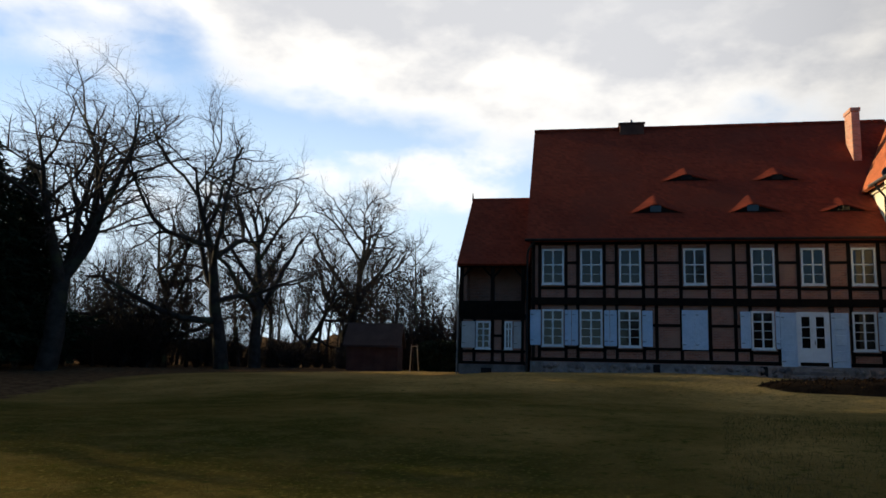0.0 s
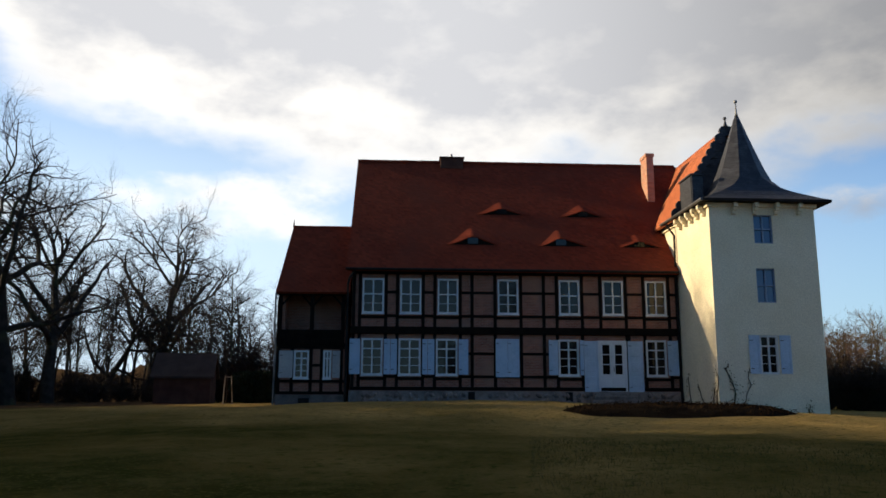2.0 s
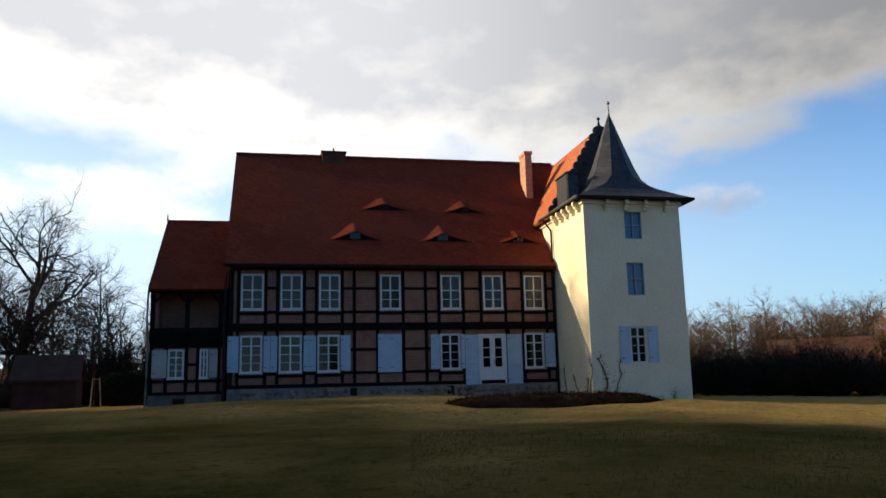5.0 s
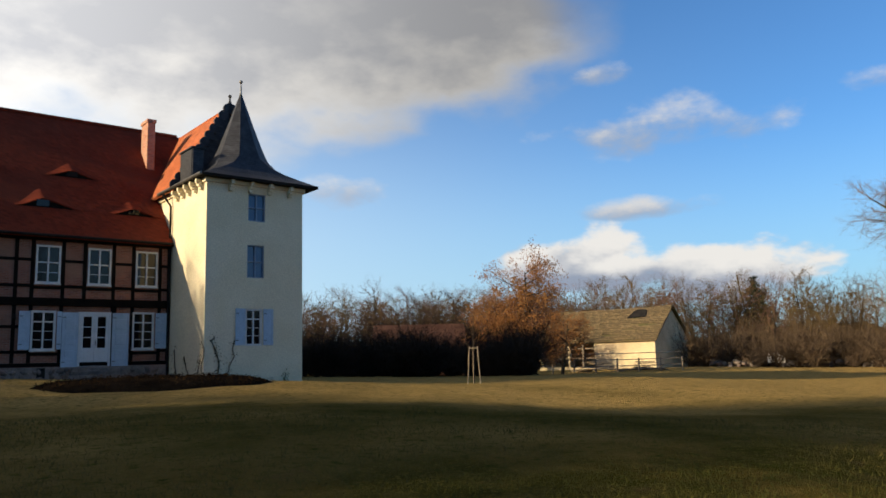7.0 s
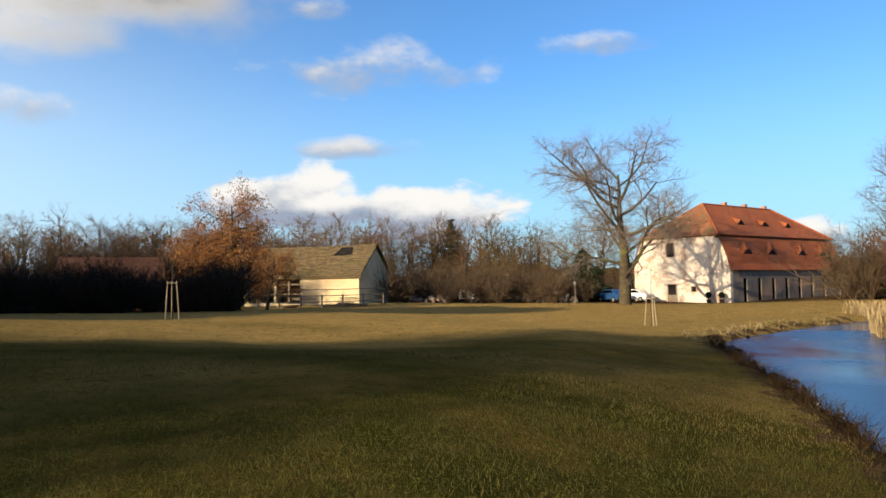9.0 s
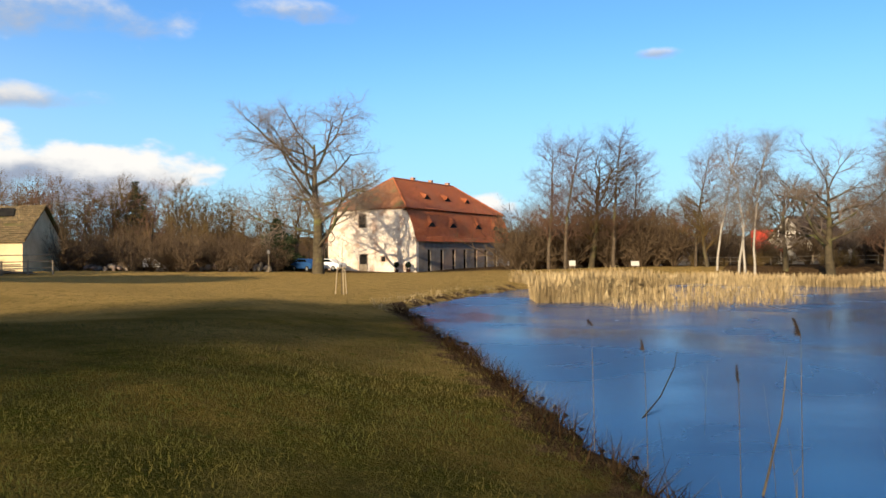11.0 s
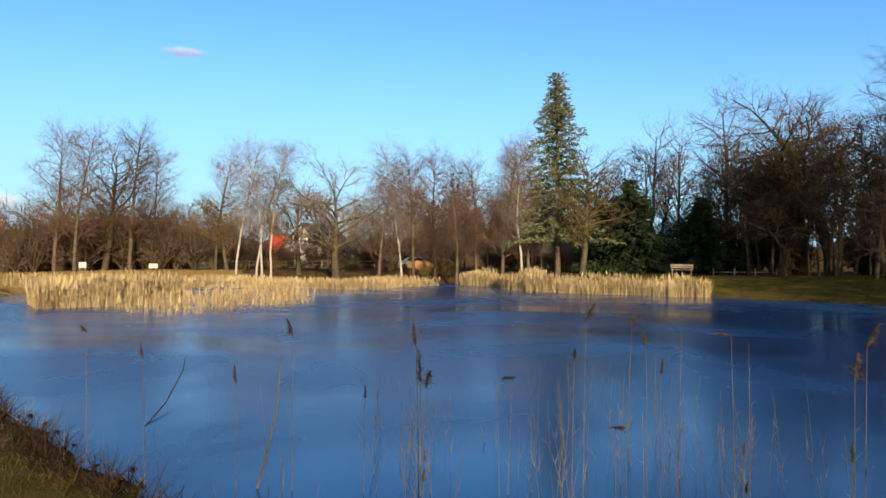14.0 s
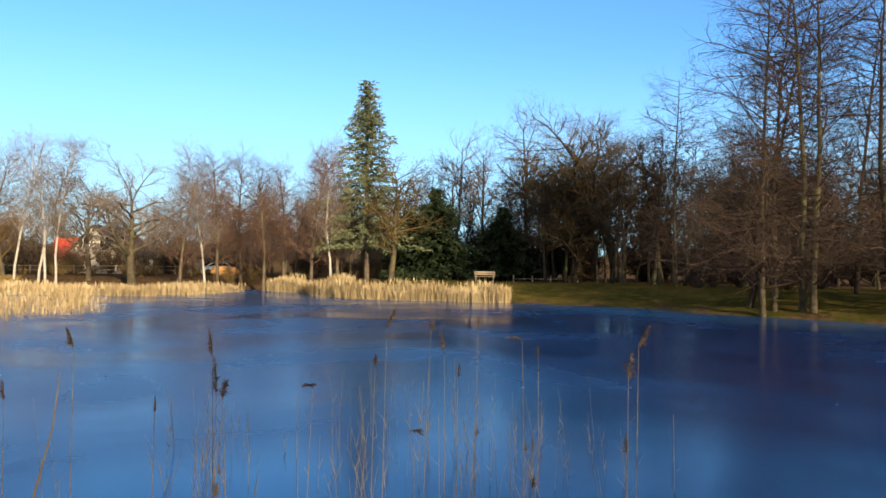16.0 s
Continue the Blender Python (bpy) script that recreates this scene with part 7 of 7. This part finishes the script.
# bench shape put where a low pale stack of timber lies
def bench(m):
    b = thing("bench", m, "slatted bench standing in for a low pale stack on the far bank", "bench")
    for k in range(3):
        part("seat_slat", boxm(-0.9, 0.9, -0.25 + k * 0.17, -0.11 + k * 0.17, 0.43, 0.47), M_STAKE, b)
    for k in range(2):
        part("back_slat", boxm(-0.9, 0.9, 0.28, 0.32, 0.58 + k * 0.18, 0.72 + k * 0.18), M_STAKE, b)
    for px in (-0.75, 0.75):
        part("leg", boxm(px - 0.05, px + 0.05, -0.25, -0.15, 0, 0.43), M_PLANK, b)
        part("leg", boxm(px - 0.05, px + 0.05, 0.23, 0.28, 0, 0.92), M_PLANK, b)


bench(on_ground(-143.9, 68, 216, 0.0))


def rail_fence(a0, d0, a1, d1, posts, label, rails=2, h=1.1):
    p0, p1 = Vector((*polar(a0, d0), 0)), Vector((*polar(a1, d1), 0))
    f = thing("fence", pose(0, 0, 0), label, "fence")
    prev = None
    for k in range(posts):
        p = p0.lerp(p1, k / (posts - 1))
        z = gz(p.x, p.y)
        part("post", boxm(p.x - 0.05, p.x + 0.05, p.y - 0.05, p.y + 0.05, z - 0.3, z + h), M_PLANK, f)
        cur = Vector((p.x, p.y, z))
        if prev:
            for r in range(rails):
                zz = h * (0.45 + 0.45 * r)
                bm = bmesh.new()
                pipe_mesh(bm, [prev + Vector((0, 0, zz)), cur + Vector((0, 0, zz))], 0.035, 5)
                part("rail", bm, M_PLANK, f)
        prev = cur


rail_fence(-54.5, 70, -66.5, 72, 9, "grey weathered rail fence before the ruin", 3, 1.2)
rail_fence(-108, 98, -122, 98, 12, "low dark garden fence before the cottages", 2, 1.0)
rail_fence(-150, 72, -146, 70, 4, "low wooden rail on the far bank", 1, 0.6)


def heap(az, d, w, n, label, mat, seed, name="stone_heap", flat=False):
    x, y = polar(az, d)
    t = thing(name, pose(x, y, gz(x, y), 0, 0, az), label, "heap")
    rng = random.Random(seed)
    for k in range(n):
        u = rng.uniform(-1, 1)
        h = (1 - abs(u)) * w * 0.28
        bm = bmesh.new()
        s = rng.uniform(0.18, 0.42)
        z = rng.uniform(0, h)
        if flat:
            box(bm, u * w / 2 - s * 2.5, u * w / 2 + s * 2.5, -0.1 + rng.uniform(-0.5, 0.5), 0.15 + rng.uniform(-0.3, 0.5), z, z + 0.08)
        else:
            bmesh.ops.create_icosphere(bm, subdivisions=1, radius=s, matrix=Matrix.LocRotScale((u * w / 2, rng.uniform(-0.6, 0.6), z + s * 0.4), Euler((rng.random() * 3, rng.random() * 3, 0)), (1.2, 0.9, 0.7)))
        part("plank" if flat else "stone", bm, mat, t)


heap(-79.1, 86, 4.2, 46, "pale heap of stacked stones at the lawn's edge", M_PLANK, 2)
heap(-76.6, 88, 2.4, 20, "low heap of pale rubble under bare shrubs", M_FIELDSTONE, 3)
heap(-73.6, 88, 2.0, 16, "low heap of pale rubble under bare shrubs", M_FIELDSTONE, 4)
heap(-70.4, 86, 2.4, 16, "low heap of pale rubble under bare shrubs", M_FIELDSTONE, 5)
heap(-68.6, 86, 1.8, 14, "low heap of pale rubble under bare shrubs", M_FIELDSTONE, 6)
heap(-60.8, 73, 3.6, 22, "stack of grey planks before the ruin", M_STAKE, 7, "plank_stack", True)
heap(-64.0, 73, 3.0, 18, "stack of weathered planks before the ruin", M_PLANK, 8, "plank_stack", True)

# canvas-covered boat on the far shore
x, y = polar(-125.3, 84)
t = thing("covered_boat", pose(x, y, gz(x, y), 0, 0, -125), "small boat under an orange tarpaulin on land", "boat")
bm = bmesh.new()
pipe_mesh(bm, [(-1.4, 0, 0.5), (-0.9, 0, 0.55), (0, 0, 0.6), (0.9, 0, 0.55), (1.5, 0, 0.5)], [0.15, 0.45, 0.55, 0.45, 0.1], 10)
part("tarpaulin", bm, M_ORANGE, t, smooth=True)
for px in (-0.8, 0.8):
    part("trestle", boxm(px - 0.06, px + 0.06, -0.5, 0.5, -0.05, 0.2), M_PLANK, t)

# lamp post by the lawn's edge
x, y = polar(-80.4, 84)
t = thing("lamp_post", pose(x, y, gz(x, y)), "thin dark lamp post near the barn", "lamp post")
bm = bmesh.new()
pipe_mesh(bm, [(0, 0, -0.2), (0, 0, 1.9)], 0.05, 8)
part("post", bm, M_PLANK, t)
bm = bmesh.new()
pipe_mesh(bm, [(0, 0, 1.9), (0, 0, 2.0), (0, 0, 2.2), (0, 0, 2.3)], [0.08, 0.16, 0.18, 0.04], 10)
part("lamp_head", bm, M_LEAD, t)


# clods and stones along the water's edge
def edge_stones():
    rng = random.Random(41)
    pts = [Vector((q[0], q[1], 0)) for q in SHORE[:9]]
    for k in range(46):
        i = rng.randrange(len(pts) - 1)
        p = pts[i].lerp(pts[i + 1], rng.random())
        x, y = p.x + rng.uniform(-0.25, 0.25), p.y + rng.uniform(-0.12, 0.35)
        s = rng.uniform(0.02, 0.045) if x < 14 else rng.uniform(0.04, 0.11)
        bm = bmesh.new()
        bmesh.ops.create_icosphere(bm, subdivisions=1, radius=s)
        for v in bm.verts:
            v.co *= rng.uniform(0.75, 1.2)
            v.co.z *= 0.65
        pale = k % 11 == 0
        ob = new("stone" if pale else "clod", mesh_of(bm, M_FIELDSTONE if pale else M_SOIL))
        ob.matrix_world = pose(x, y, max(gz(x, y), 0.0) + s * 0.2, 0, 0, rng.uniform(0, 360))
        tagged(ob, "grey fieldstone lying at the pond's edge" if pale else "dark wet clod of earth at the pond's edge", "stone" if pale else "clod", "stones along the bank")


edge_stones()
